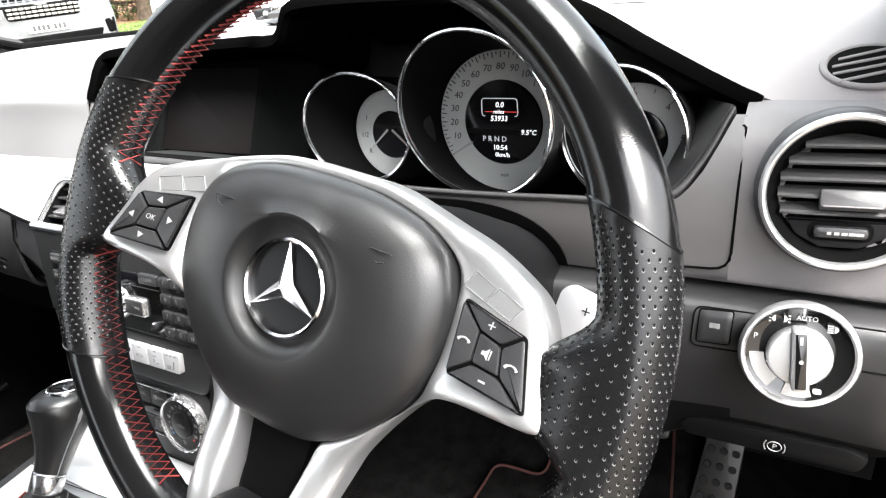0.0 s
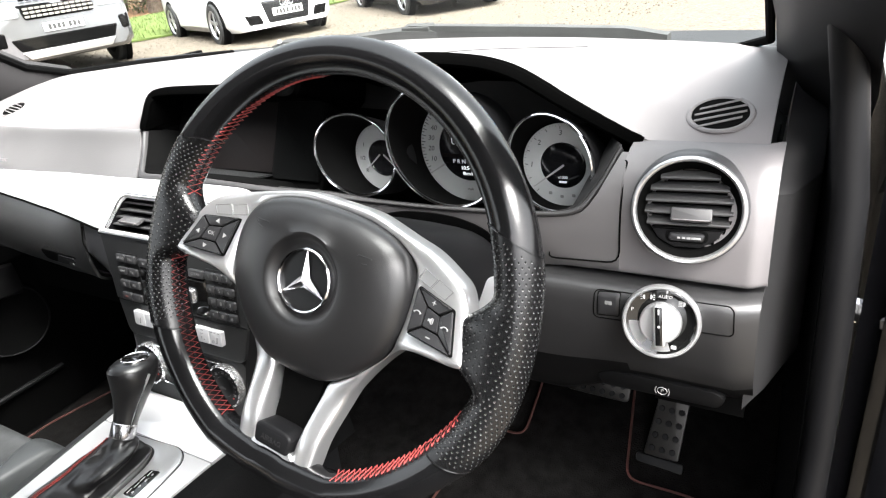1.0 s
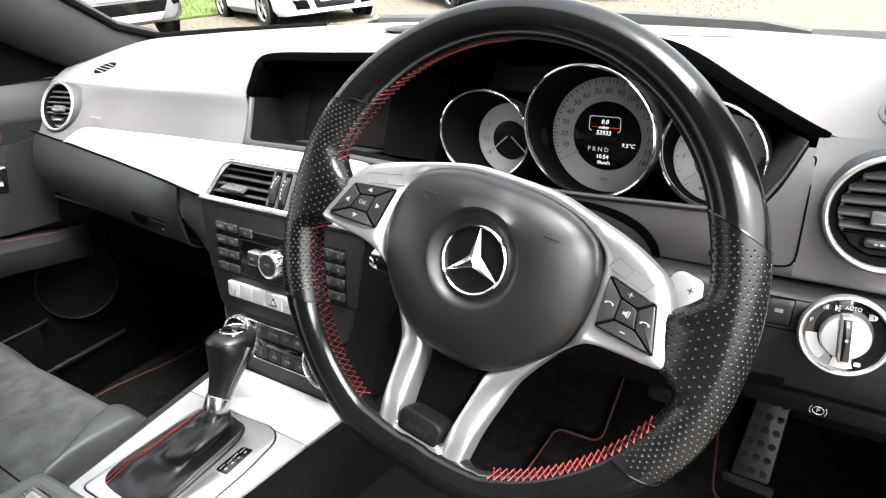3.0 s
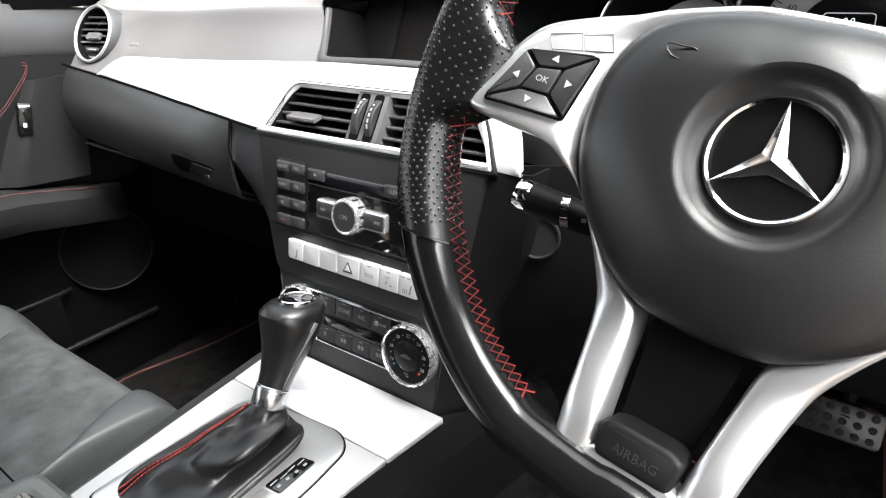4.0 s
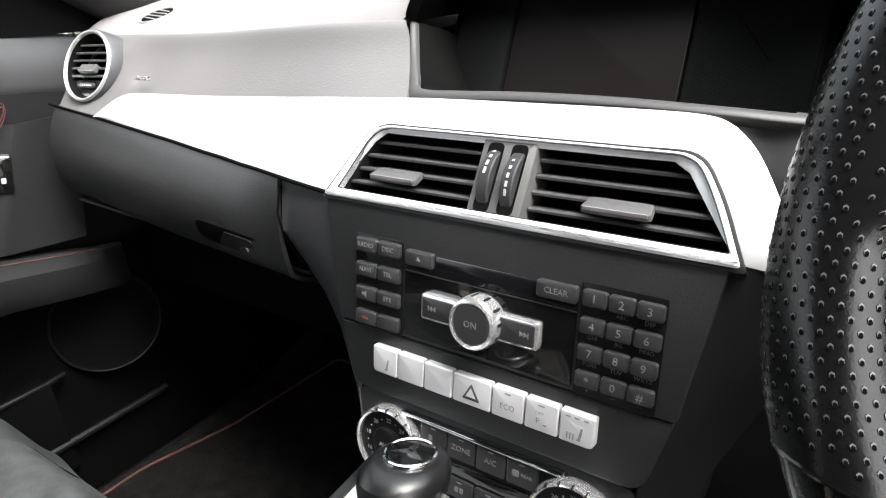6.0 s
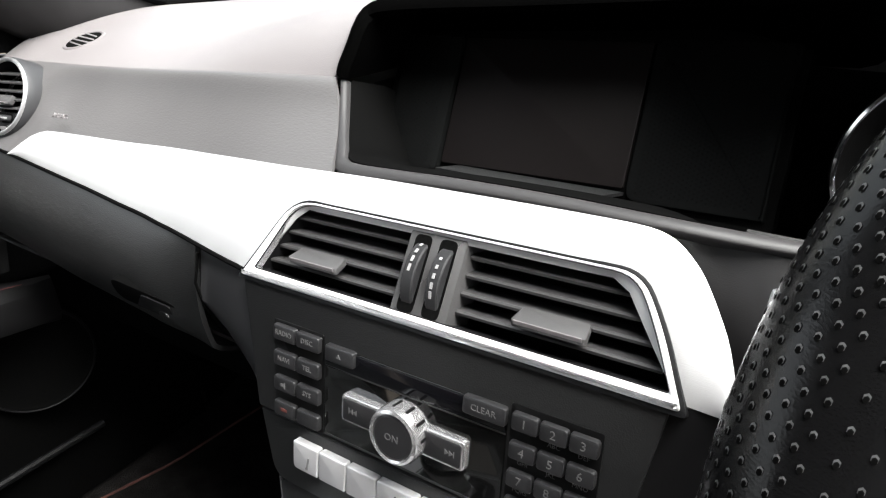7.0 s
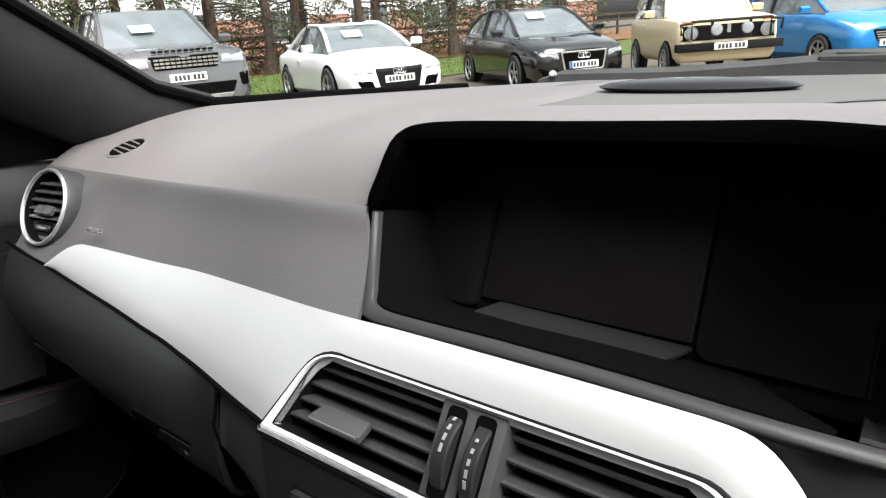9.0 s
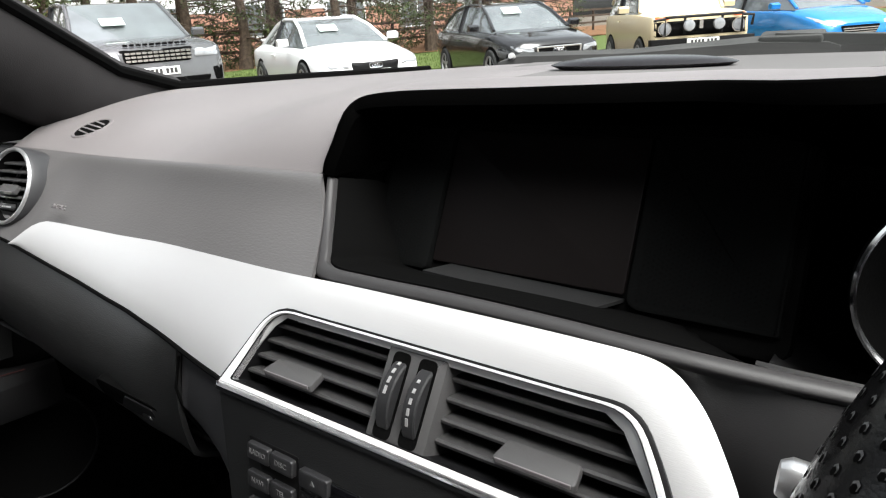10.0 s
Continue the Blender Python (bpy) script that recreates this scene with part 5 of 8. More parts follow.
def stitch(t, side):
    """Behind the inner edge at the top, turned to the driver at the bottom."""
    return rim_point(t, (200 if side else 155) + 26 * smooth(160, 122, t) - 20 * smooth(270, 300, t), 0.0015)


for a0, a1 in ((104, 170), (191, 248), (294, 340)):
    n = max(2, round((a1 - a0) / 2.0))
    part("red_stitching", zigzag(bmesh.new(), stitch, a0, a1, n, 0.00055), RED, wheel, "red cross stitching")

# spokes: one silver frame a side, from over the airbag down to the foot
Z0 = -0.016
SPOKE = (((0, 54), (0, 60)), ((33, 53), (33, 60)), ((58, 47), (66, 51.5)), ((73, 38), (98, 42.5)), ((80, 30), (126, 30.5)), ((83, 22), (135, 18)), ((85, 5), (142, -2)),
         ((85, -12), (149, -23)), ((84, -22), (120, -24.5)), ((81, -33), (97, -25)), ((72, -47), (84, -35)), ((62, -58), (73, -47)), ((45, -73), (61, -65)),
         ((28, -82.5), (50, -85)), ((25.5, -100), (46, -103)), ((22.5, -125), (42, -125)), ((20, -146), (39.5, -148)), ((22, -162), (36, -169)))


def dish(x, y):
    """How far the silver frame lies behind or before the wheel's plane."""
    a = abs(x)
    w = smooth(0.070, 0.092, a) * smooth(-0.05, -0.02, y)
    return (-0.013 + 0.013 * smooth(-0.085, -0.14, y)) * (1 - w) + (-0.0015 + 0.18 * (a - 0.112) - 0.22 * y) * w


def softened(pts, n, rounds):
    """A polyline sampled evenly by its own points and smoothed at its corners."""
    out = [Vector(pts[int(k)]).lerp(Vector(pts[min(len(pts) - 1, int(k) + 1)]), k % 1) for k in (i * (len(pts) - 1) / n for i in range(n + 1))]
    for _ in range(rounds):
        out = out[:1] + [(a + b * 2 + c) / 4 for a, b, c in zip(out, out[1:], out[2:])] + out[-1:]
    return out


inner_edge, outer_edge = (softened([Vector(p[k]) / 1000 for p in SPOKE], 136, 8) for k in (0, 1))
for s in (-1, 1):
    rows = []
    for u, dz in ((0.0, -0.022), (0.0, -0.006), (0.03, -0.0022), (0.10, -0.0003), (0.3, 0.0006), (0.5, 0.0008), (0.7, 0.0006), (0.90, -0.0004), (0.97, -0.0025), (1.0, -0.006), (1.0, -0.020)):
        rows.append([WM @ Vector((s * p.x, p.y, dish(p.x, p.y) + dz)) for p in (a.lerp(b, u) for a, b in zip(inner_edge, outer_edge))])
    part("spoke", sheet(bmesh.new(), rows), SILVER, wheel, "satin silver spoke frame", 50)
part("spoke_foot", plate(rounded([(-0.0345, -0.168), (-0.020, -0.146), (0.020, -0.146), (0.0345, -0.168), (0.022, -0.1745), (-0.022, -0.1745)], 0.004, 3), Z0, 0.0015, WM, 0.003, 3), SILVER, wheel)
tag = part("airbag_tag", plate(rounded([(-0.018, -0.149), (0.018, -0.149), (0.0195, -0.133), (0.013, -0.130), (-0.013, -0.130), (-0.0195, -0.133)], 0.004, 3), Z0, 0.004, WM, 0.003, 3), BLACK, wheel)
lettering("AIRBAG", 0.0062, off(WM, 0, -0.1415, 0.0042), PANEL, tag)
part("spoke_web", plate([(-0.022, -0.078), (0.022, -0.078), (0.017, -0.135), (-0.017, -0.135)], -0.030, -0.020, WM), SHADOW, wheel)

# airbag cover: a domed cushion with a round well for the emblem
COVER = [(0.0, 0.0555), (0.033, 0.054), (0.059, 0.0475), (0.075, 0.038), (0.084, 0.022), (0.0875, 0.002), (0.085, -0.024), (0.072, -0.047), (0.055, -0.065), (0.043, -0.074), (0.028, -0.082), (0.0, -0.084)]
COVER = rounded(COVER + [(-x, y) for x, y in reversed(COVER[1:-1])], 0.010, 4)


def even(pts, n):
    """A closed outline in n steps of one length."""
    pts = [Vector(p) for p in pts]
    ends = pts[1:] + pts[:1]
    total, out, k, run = sum((b - a).length for a, b in zip(pts, ends)), [], 0, 0.0
    for i in range(n):
        while run + (ends[k] - pts[k]).length < total * i / n:
            run += (ends[k] - pts[k]).length
            k += 1
        out.append(pts[k].lerp(ends[k], (total * i / n - run) / (ends[k] - pts[k]).length))
    return out


COVER = even(COVER, 120)
for _ in range(3):
    COVER = [(COVER[i - 1] + p * 2 + COVER[(i + 1) % 120]) / 4 for i, p in enumerate(COVER)]
bm = bmesh.new()
rings = []
for q, z in ((1.0, -0.022), (1.0, -0.009), (0.99, -0.0055), (0.97, -0.0025), (0.93, 0.001), (0.86, 0.0045), (0.72, 0.0088), (0.58, 0.0118)):
    row = []
    for p in COVER:
        d = Vector((p[0] * q, p[1] * q + 0.0045 * q))
        d *= max(1.0, (0.0385 + 0.05 * (q - 0.58)) / d.length)
        row.append(bm.verts.new(WM @ Vector((d.x, d.y - 0.0045, z))))
    rings.append(row)
for r, z in ((0.0375, 0.0130), (0.0355, 0.0126), (0.0325, 0.0098), (0.0295, 0.0066), (0.0270, 0.0055)):
    row = []
    for p in COVER:
        d = Vector((p[0], p[1] + 0.0045)).normalized() * r
        row.append(bm.verts.new(WM @ Vector((d.x, d.y - 0.0045, z))))
    rings.append(row)
n = len(COVER)
for a, b in zip(rings, rings[1:]):
    for i in range(n):
        bm.faces.new((a[i], a[(i + 1) % n], b[(i + 1) % n], b[i]))
bm.faces.new(list(reversed(rings[0])))
bm.faces.new(rings[-1])
cover = part("airbag_cover", bm, AIRBAG, wheel, "domed black airbag cover", 60)
EM = off(WM, 0.0005, -0.0047, 0.006)
part("emblem", turned([(0, 0.0), (0.0235, 0.0), (0.0245, -0.003)], EM, 44), DIALBLACK, cover, "chrome three-pointed sign in a ring")
part("emblem_ring", turned(ring_profile(0.0232, 0.0262, -0.002, 0.004, 8), EM, 52, closed=True), CHROME, cover)
bm = bmesh.new()
for k in range(3):
    q = EM @ pose(0, 0, 0, 0, 0, 120 * k + 7)
    top, cen = q @ Vector((0, 0.0238, 0.002)), q @ Vector((0, 0, 0.0055))
    a, b = q @ Vector((0.0046, 0.0026, 0.0012)), q @ Vector((-0.0046, 0.0026, 0.0012))
    v = [bm.verts.new(p) for p in (top, cen, a, b)]
    bm.faces.new((v[0], v[1], v[2]))
    bm.faces.new((v[0], v[3], v[1]))
    bm.faces.new((v[0], v[2], v[3]))
part("emblem_star", bm, CHROME, cover, sharp=10)
for s in (-1, 1):
    pts = [off(WM, s * 0.0505, 0.028) @ Vector((0.0065 * math.cos(t), 0.0028 * math.sin(t) + 0.001 * math.cos(2 * t), 0.0094)) for t in (0.2 + 0.5 * k for k in range(11))]
    part("horn_sign", tube(bmesh.new(), pts, 0.0004, 4), PANEL, cover)

# key pads, tipped back a little with the spokes
def pad_frame(s):
    ax = Vector((1, 0, 0.18 * s)).normalized()
    az = Vector((-0.18 * s, 0.22, 1)).normalized()
    return WM @ Matrix.Translation((s * 0.112, 0.0005, -0.0008)) @ Matrix((ax, az.cross(ax), az)).transposed().to_4x4()


for s in (-1, 1):
    bed = [(0.0255, -0.0172), (0.0140, 0.0138), (-0.0220, 0.0200), (-0.0172, -0.0155)]
    KF = pad_frame(s)
    pm = part("key_pad", plate(rounded([(s * x, y) for x, y in bed], 0.002, 3), -0.004, 0.0012, KF, 0.0006), SHADOW, wheel, "black five-way key pad")
    c = [sum(p[0] for p in bed) / 4, sum(p[1] for p in bed) / 4]
    inner = [(c[0] + (x - c[0]) * 0.36, c[1] + (y - c[1]) * 0.42) for x, y in bed]
    quads = [inner] + [[bed[i], bed[(i + 1) % 4], inner[(i + 1) % 4], inner[i]] for i in range(4)]
    for qi, quad in enumerate(quads):
        m2 = (sum(p[0] for p in quad) / 4, sum(p[1] for p in quad) / 4)
        qs = [(s * (m2[0] + (x - m2[0]) * 0.92), m2[1] + (y - m2[1]) * 0.90) for x, y in quad]
        k = part("key", plate(rounded(qs, 0.0012, 2), 0.0, 0.0030, KF, 0.0009), BUTTON, pm)
        km = off(KF, s * m2[0], m2[1], 0.0031)
        if s < 0:
            if qi == 0:
                lettering("OK", 0.0046, km, INK, k)
            else:
                aim = (math.degrees(math.atan2(m2[1] - c[1], -(m2[0] - c[0]))) - 90)
                part("arrow_sign", plate([(-0.0021, -0.0015), (0.0021, -0.0015), (0, 0.0019)], -0.0004, 0.0003, km @ pose(0, 0, 0, 0, 0, aim)), INK, k)
        else:
            if qi == 0:
                bm = plate([(-0.0026, -0.0009), (-0.0009, -0.0009), (0.0009, -0.0026), (0.0009, 0.0026), (-0.0009, 0.0009), (-0.0026, 0.0009)], -0.0004, 0.0003, km)
                prism(bm, [(0.0016, -0.0022), (0.0021, -0.0022), (0.0021, 0.0022), (0.0016, 0.0022)], -0.0004, 0.0004, km)
                part("mute_sign", bm, INK, k)
            elif qi in (2, 4):
                if m2[1] > c[1]:
                    lettering("+", 0.0078, km, INK, k)
                else:
                    part("minus_sign", plate(rect(-0.0018, -0.00045, 0.0018, 0.00045), -0.0004, 0.0003, km), INK, k)
            else:
                if abs(m2[1] - c[1]) > 0.012:
                    if m2[1] > c[1]:
                        lettering("+", 0.0078, km, INK, k)
                    else:
                        part("minus_sign", plate(rect(-0.0018, -0.00045, 0.0018, 0.00045), -0.0004, 0.0003, km), INK, k)
                else:
                    pts = [km @ Vector((0.0032 * math.cos(t), 0.0023 * math.sin(t) - 0.001, 0.0002)) for t in (0.3 + 0.5 * q for q in range(6))]
                    part("phone_sign", tube(bmesh.new(), pts, [0.0009, 0.0006, 0.0005, 0.0005, 0.0006, 0.0009], 5), INK, k)

# outlines of the small keys above the pads
KEYGAP = material("grey_key_gap", (0.12, 0.12, 0.123), 0.5, mottle=0.1)
for s in (-1, 1):
    for x0, x1 in ((-0.0265, -0.0130), (-0.0120, 0.0030)):
        quad = [(s * x, base - 0.25 * (x + 0.0265)) for x, base in ((x0, 0.0245), (x1, 0.0245), (x1 + 0.004, 0.0330), (x0 + 0.004, 0.0340))]
        cx, cy = sum(p[0] for p in quad) / 4, sum(p[1] for p in quad) / 4
        part("key_gap", frame_plate(bmesh.new(), quad, [(cx + (p[0] - cx) * 0.965, cy + (p[1] - cy) * 0.94) for p in quad], -0.003, 0.0003, pad_frame(s), 0.0001), KEYGAP, wheel)

# gear paddles behind the spokes
for s in (-1, 1):
    qm = WM @ pose(0, 0, -0.062)
    pd = part("gear_paddle", plate(rounded([(s * 0.117, 0.002), (s * 0.133, 0.006), (s * 0.1445, 0.013), (s * 0.1405, 0.0325), (s * 0.124, 0.0352), (s * 0.119, 0.031)], 0.004, 3), -0.003, 0.003, qm, 0.002), TRIMCHROME, wheel, "silver gear paddle")
    if s > 0:
        lettering("+", 0.009, off(qm, 0.1345, 0.0235, 0.0032), DARKINK, pd)

# hub behind, column shroud and stalks
BACK = [(0, 0.058), (0.033, 0.0575), (0.065, 0.050), (0.096, 0.041), (0.122, 0.0295), (0.130, 0.017), (0.118, 0.0), (0.095, -0.014), (0.05, -0.02), (0, -0.02)]
BACK = rounded(BACK + [(-x, y) for x, y in reversed(BACK[1:-1])], 0.010, 4)
part("wheel_back", loft(bmesh.new(), [[WM @ Vector((p[0] * q, p[1] * q, z)) for p in BACK] for q, z in ((0.97, -0.021), (0.97, -0.034), (0.95, -0.046), (0.90, -0.055), (0.82, -0.060))]), KNEE, wheel, "dark grey shell behind the spokes", 60)
part("hub_back", turned([(0, -0.055), (0.04, -0.05), (0.047, -0.03), (0.049, -0.02), (0.045, -0.014)], off(WM, 0, -0.008), 36), SHADOW, wheel)
column = thing("steering_column", (0.3603, 0.1, 0.80), "black steering column shroud with a control stalk", "steering column")
CM0 = plane_frame((0.3603, -0.0074, 0.8641), (0.0, -0.902, 0.4306))
rows = []
for z, w, h, dy in ((-0.062, 0.060, 0.042, -0.003), (-0.068, 0.070, 0.049, -0.003), (-0.12, 0.078, 0.052, -0.004), (-0.20, 0.076, 0.050, -0.008), (-0.26, 0.072, 0.048, -0.010)):
    rows.append([CM0 @ Vector((w * math.copysign(abs(math.cos(t)) ** 0.6, math.cos(t)), dy + h * math.copysign(abs(math.sin(t)) ** 0.7, math.sin(t)), z)) for t in (2 * math.pi * k / 28 for k in range(28))])
part("shroud", loft(bmesh.new(), rows), BLACK, column)
part("dash_gaiter", turned([(0.054, -0.20), (0.060, -0.215), (0.060, -0.235), (0.05, -0.25)], CM0, 36), SHADOW, column)
ST = [Vector((0.315, 0.078, 0.768)), Vector((0.285, 0.072, 0.776)), Vector((0.25, 0.065, 0.785)), Vector((0.235, 0.062, 0.789)), Vector((0.211, 0.0585, 0.7955)), Vector((0.202, 0.057, 0.798))]
st = part("control_stalk", tube(bmesh.new(), ST[:5], [0.008, 0.0095, 0.0115, 0.0122, 0.0125], 14, flat=0.85), BLACK, column, "black wiper and indicator stalk")
part("chrome_tip", tube(bmesh.new(), [ST[4], (ST[4] + ST[5]) / 2, ST[5]], [0.0122, 0.0125, 0.0105], 14, flat=0.85), CHROME, st)
part("chrome_band", tube(bmesh.new(), [ST[3] + Vector((0.003, 0.0008, 0)), ST[3] - Vector((0.002, 0.0006, 0))], 0.0127, 16, flat=0.86), CHROME, st)
for k in range(5):
    p = ST[1].lerp(ST[3], 0.05 + 0.17 * k)
    part("stalk_sign", plate(rounded(rect(-0.0015, -0.0012, 0.0015, 0.0012), 0.0005), 0.0100 + 0.0004 * k, 0.0108 + 0.0004 * k, plane_frame(p, (0.2, -0.93, 0.3))), PAD, st)
CR = [Vector((0.315, 0.122, 0.836)), Vector((0.26, 0.116, 0.842)), Vector((0.204, 0.1088, 0.8486)), Vector((0.188, 0.1070, 0.8502)), Vector((0.1745, 0.1052, 0.8516)), Vector((0.1715, 0.1048, 0.8519))]
cr = part("cruise_stalk", tube(bmesh.new(), CR[:4], [0.0045, 0.0045, 0.0048, 0.005], 14, flat=1.3), BLACK, column, "short black cruise control stalk")
part("silver_tip", tube(bmesh.new(), CR[3:], [0.0052, 0.0056, 0.0042], 16, flat=1.3), SILVER, cr, "silver stalk tip")

# ---- centre console and gear lever ----
CN = plane_frame((0, 0, 0.5500), (0, -0.075, 0.997), up=(0, 1, 0))
SADDLE = material("black_grained_side_trim", (0.0025, 0.0025, 0.0026), 0.6, spec=0.06, grain=700, bump=0.3, mottle=0.15, mottle_scale=20)
console = thing("centre_console", (0, -0.1, 0.25), "black centre console with brushed aluminium plates", "console")
part("body", loft(bmesh.new(), [[(-0.128, y, 0.24), (0.14, y, 0.24), (xr + 0.022, y, z - 0.03), (xr + 0.008, y, z - 0.004), (xl - 0.008, y, z - 0.004), (xl - 0.02, y, z - 0.03)]
                                for y, xl, xr, z in ((0.16, -0.105, 0.140, 0.560), (0.06, -0.104, 0.118, 0.553), (0.0, -0.104, 0.102, 0.5485), (-0.06, -0.104, 0.090, 0.544), (-0.165, -0.112, 0.070, 0.536), (-0.5, -0.135, 0.070, 0.510))]), BLACK, console)
part("shoulder", loft(bmesh.new(), [[(xr - 0.004, y, z - 0.006), (xr + 0.003, y, z + 0.0012), (xr + 0.014, y, z - 0.0005), (xr + 0.030, y, z - 0.006), (xr + 0.040, y, z - 0.022), (xr + 0.046, y, z - 0.07), (xr, y, z - 0.07)]
                                    for y, xr, z in ((0.17, 0.142, 0.562), (0.062, 0.116, 0.5545), (0.0, 0.101, 0.550), (-0.06, 0.0905, 0.5455), (-0.2, 0.062, 0.535), (-0.45, 0.056, 0.516))]), SADDLE, console)
part("shoulder", loft(bmesh.new(), [[(xl + 0.004, y, z - 0.006), (xl - 0.001, y, z + 0.002), (xl - 0.010, y, z + 0.002), (xl - 0.017, y, z - 0.006), (xl - 0.022, y, z - 0.035), (xl, y, z - 0.035)]
                                    for y, xl, z in ((0.10, -0.1085, 0.5575), (0.03, -0.1085, 0.5522), (-0.06, -0.1085, 0.5455), (-0.165, -0.1085, 0.5376), (-0.45, -0.125, 0.516))]), PANEL, console)
FRONT = [(-0.108, 0.009), (-0.109, 0.074), (0.1145, 0.074), (0.1015, 0.009)]
part("front_plate", plate(rounded(FRONT, 0.002), -0.004, 0.002, CN, 0.0008), ALU, console, "brushed aluminium plate")
REAR = [(-0.108, -0.164), (-0.108, 0.008), (0.1012, 0.008), (0.0905, -0.057), (0.066, -0.164)]
part("shift_plate", plate(rounded(REAR, 0.002), -0.004, 0.002, CN, 0.0008), ALU, console, "brushed aluminium plate")
BEZ = rounded([(-0.092, -0.157), (-0.0705, -0.012), (-0.056, 0.0035), (0.045, 0.011), (0.0645, -0.002), (0.067, -0.05), (0.058, -0.157)], 0.012, 4)
part("gaiter_bezel", plate(BEZ, 0.0, 0.0045, CN, 0.002), SILVER, console, "silver gaiter surround")
part("bezel_gap", plate([(p[0] * 1.02, p[1] * 1.015 + 0.001) for p in BEZ], 0.0, 0.0024, CN), SHADOW, console)
part("gate_cover", plate(rounded([(0.0285, -0.135), (0.0345, -0.0705), (0.0515, -0.0690), (0.0500, -0.135)], 0.002), 0.003, 0.0058, CN, 0.0006), SILVER, console)
ind = part("gate_display", plate(rounded([(0.0345, -0.0685), (0.0375, -0.0300), (0.0530, -0.0270), (0.0520, -0.0670)], 0.003), 0.003, 0.0058, CN, 0.0006), PIANO, console, "black selector display")
for k in range(4):
    c = Vector((0.0475 - 0.0006 * k, -0.0345 - 0.0092 * k))
    part("letter_bar", plate(rounded(rect(c.x - 0.0012, c.y - 0.0016, c.x + 0.0012, c.y + 0.0016), 0.0005), 0.0056, 0.0061, CN), INK, ind)
    part("gate_line", plate(rect(c.x - 0.0055 - 0.0012 * (k % 2), c.y - 0.0038, c.x - 0.0048 - 0.0012 * (k % 2), c.y + 0.0038), 0.0056, 0.0062, CN), SILVER_KEY, ind)

BLIND = material("roller_blind_plastic", (0.15, 0.14, 0.128), 0.5, grain=400, bump=0.08, mottle=0.15, mottle_scale=30)
CUPFRAME = material("grey_soft_paint", (0.085, 0.09, 0.088), 0.42, grain=900, bump=0.05, mottle=0.08)
# covered cup holder behind the lever
cup = thing("cup_holder_cover", (-0.06, -0.3, 0.52), "ribbed black roller blind over the cup holders in a black frame", "cup holder")
CO, CI = rounded([(-0.205, -0.42), (-0.164, -0.167), (0.045, -0.160), (0.010, -0.42)], 0.018, 4), rounded([(-0.183, -0.41), (-0.147, -0.183), (0.030, -0.177), (-0.005, -0.41)], 0.012, 4)
part("frame", frame_plate(bmesh.new(), CO, CI, -0.01, 0.006, CN, 0.003), CUPFRAME, cup)
for k in range(48):
    y = -0.186 - 0.0045 * k
    part("slat", plate(rounded(rect(-0.146 - 0.0007 * k, y - 0.0019, 0.028 - 0.0007 * k, y + 0.0019), 0.0006, 2), -0.004, 0.0035, CN, 0.0006), BLIND, cup)
part("pull", plate(rounded(rect(-0.134, -0.199, -0.080, -0.189), 0.004, 5), 0.0, 0.009, CN, 0.0015), SILVER, cup, "chrome pull")

# gear lever
ring_c, top_c = Vector((-0.0045, -0.0200, 0.5960)), Vector((-0.0060, 0.0305, 0.6640))
axis = (top_c - ring_c).normalized()
GM = plane_frame(ring_c, axis, up=(0, 1, 0.2))
lever = thing("gear_lever", (0.0, -0.06, 0.5645), "black leather automatic gear lever with a silver collar and badge", "gear lever")
H = (top_c - ring_c).length
bm = bmesh.new()
rows = []
for t, rx, ry, cy in ((0.0, 0.0138, 0.0138, 0), (0.15, 0.0150, 0.0155, 0), (0.35, 0.0180, 0.0190, -0.001), (0.55, 0.0225, 0.0240, -0.003), (0.72, 0.0258, 0.0280, -0.005), (0.85, 0.0262, 0.0290, -0.006),
                      (0.93, 0.0250, 0.0276, -0.006), (0.985, 0.0218, 0.024, -0.006), (1.01, 0.0180, 0.020, -0.006)):
    rows.append([GM @ Vector((rx * math.cos(a), cy + ry * math.sin(a), 0.006 + t * (H - 0.006) + 0.42 * ry * math.sin(a) * smooth(0.62, 1.0, t))) for a in (2 * math.pi * k / 32 for k in range(32))])
part("knob", loft(bm, rows), KNOBHIDE, lever, "black leather knob")
SPM = GM @ pose(0, 0, 0, 0, 0, 84)
part("spine", loft(bmesh.new(), [[SPM @ Vector((sx * w, -d + (0.002 if sx else -0.001), 0.008 + t * H)) for sx in (-1, -0.5, 0, 0.5, 1)] + [SPM @ Vector((0, -d + 0.006, 0.008 + t * H))]
                                 for t, w, d in ((0.0, 0.0020, 0.0136), (0.3, 0.0024, 0.0180), (0.55, 0.0024, 0.0248), (0.68, 0.0018, 0.0288), (0.76, 0.001, 0.0300))]), SILVER, lever, "silver spine")
COLLAR = material("dark_satin_chrome", (0.42, 0.42, 0.43), 0.22, 0.95, mottle=0.05)
part("collar", turned([(0.0110, -0.011), (0.0142, -0.011), (0.0147, -0.0098), (0.0147, 0.0045), (0.0143, 0.0052), (0.0147, 0.0058), (0.0147, 0.0066), (0.0140, 0.0074), (0.011, 0.0074)], GM, 40), COLLAR, lever, "silver collar")
TM = off(GM, 0, -0.0062, H + 0.0012) @ pose(0, 0, 0, 23, 0, 0)
part("badge", turned([(0, 0.002), (0.0125, 0.0016), (0.0135, 0.0)], TM, 36, 1, 1.12), PIANO, lever)
part("badge_ring", turned(ring_profile(0.0136, 0.0160, -0.002, 0.0026, 8), TM, 40, 1, 1.12, closed=True), CHROME, lever)
bm = bmesh.new()
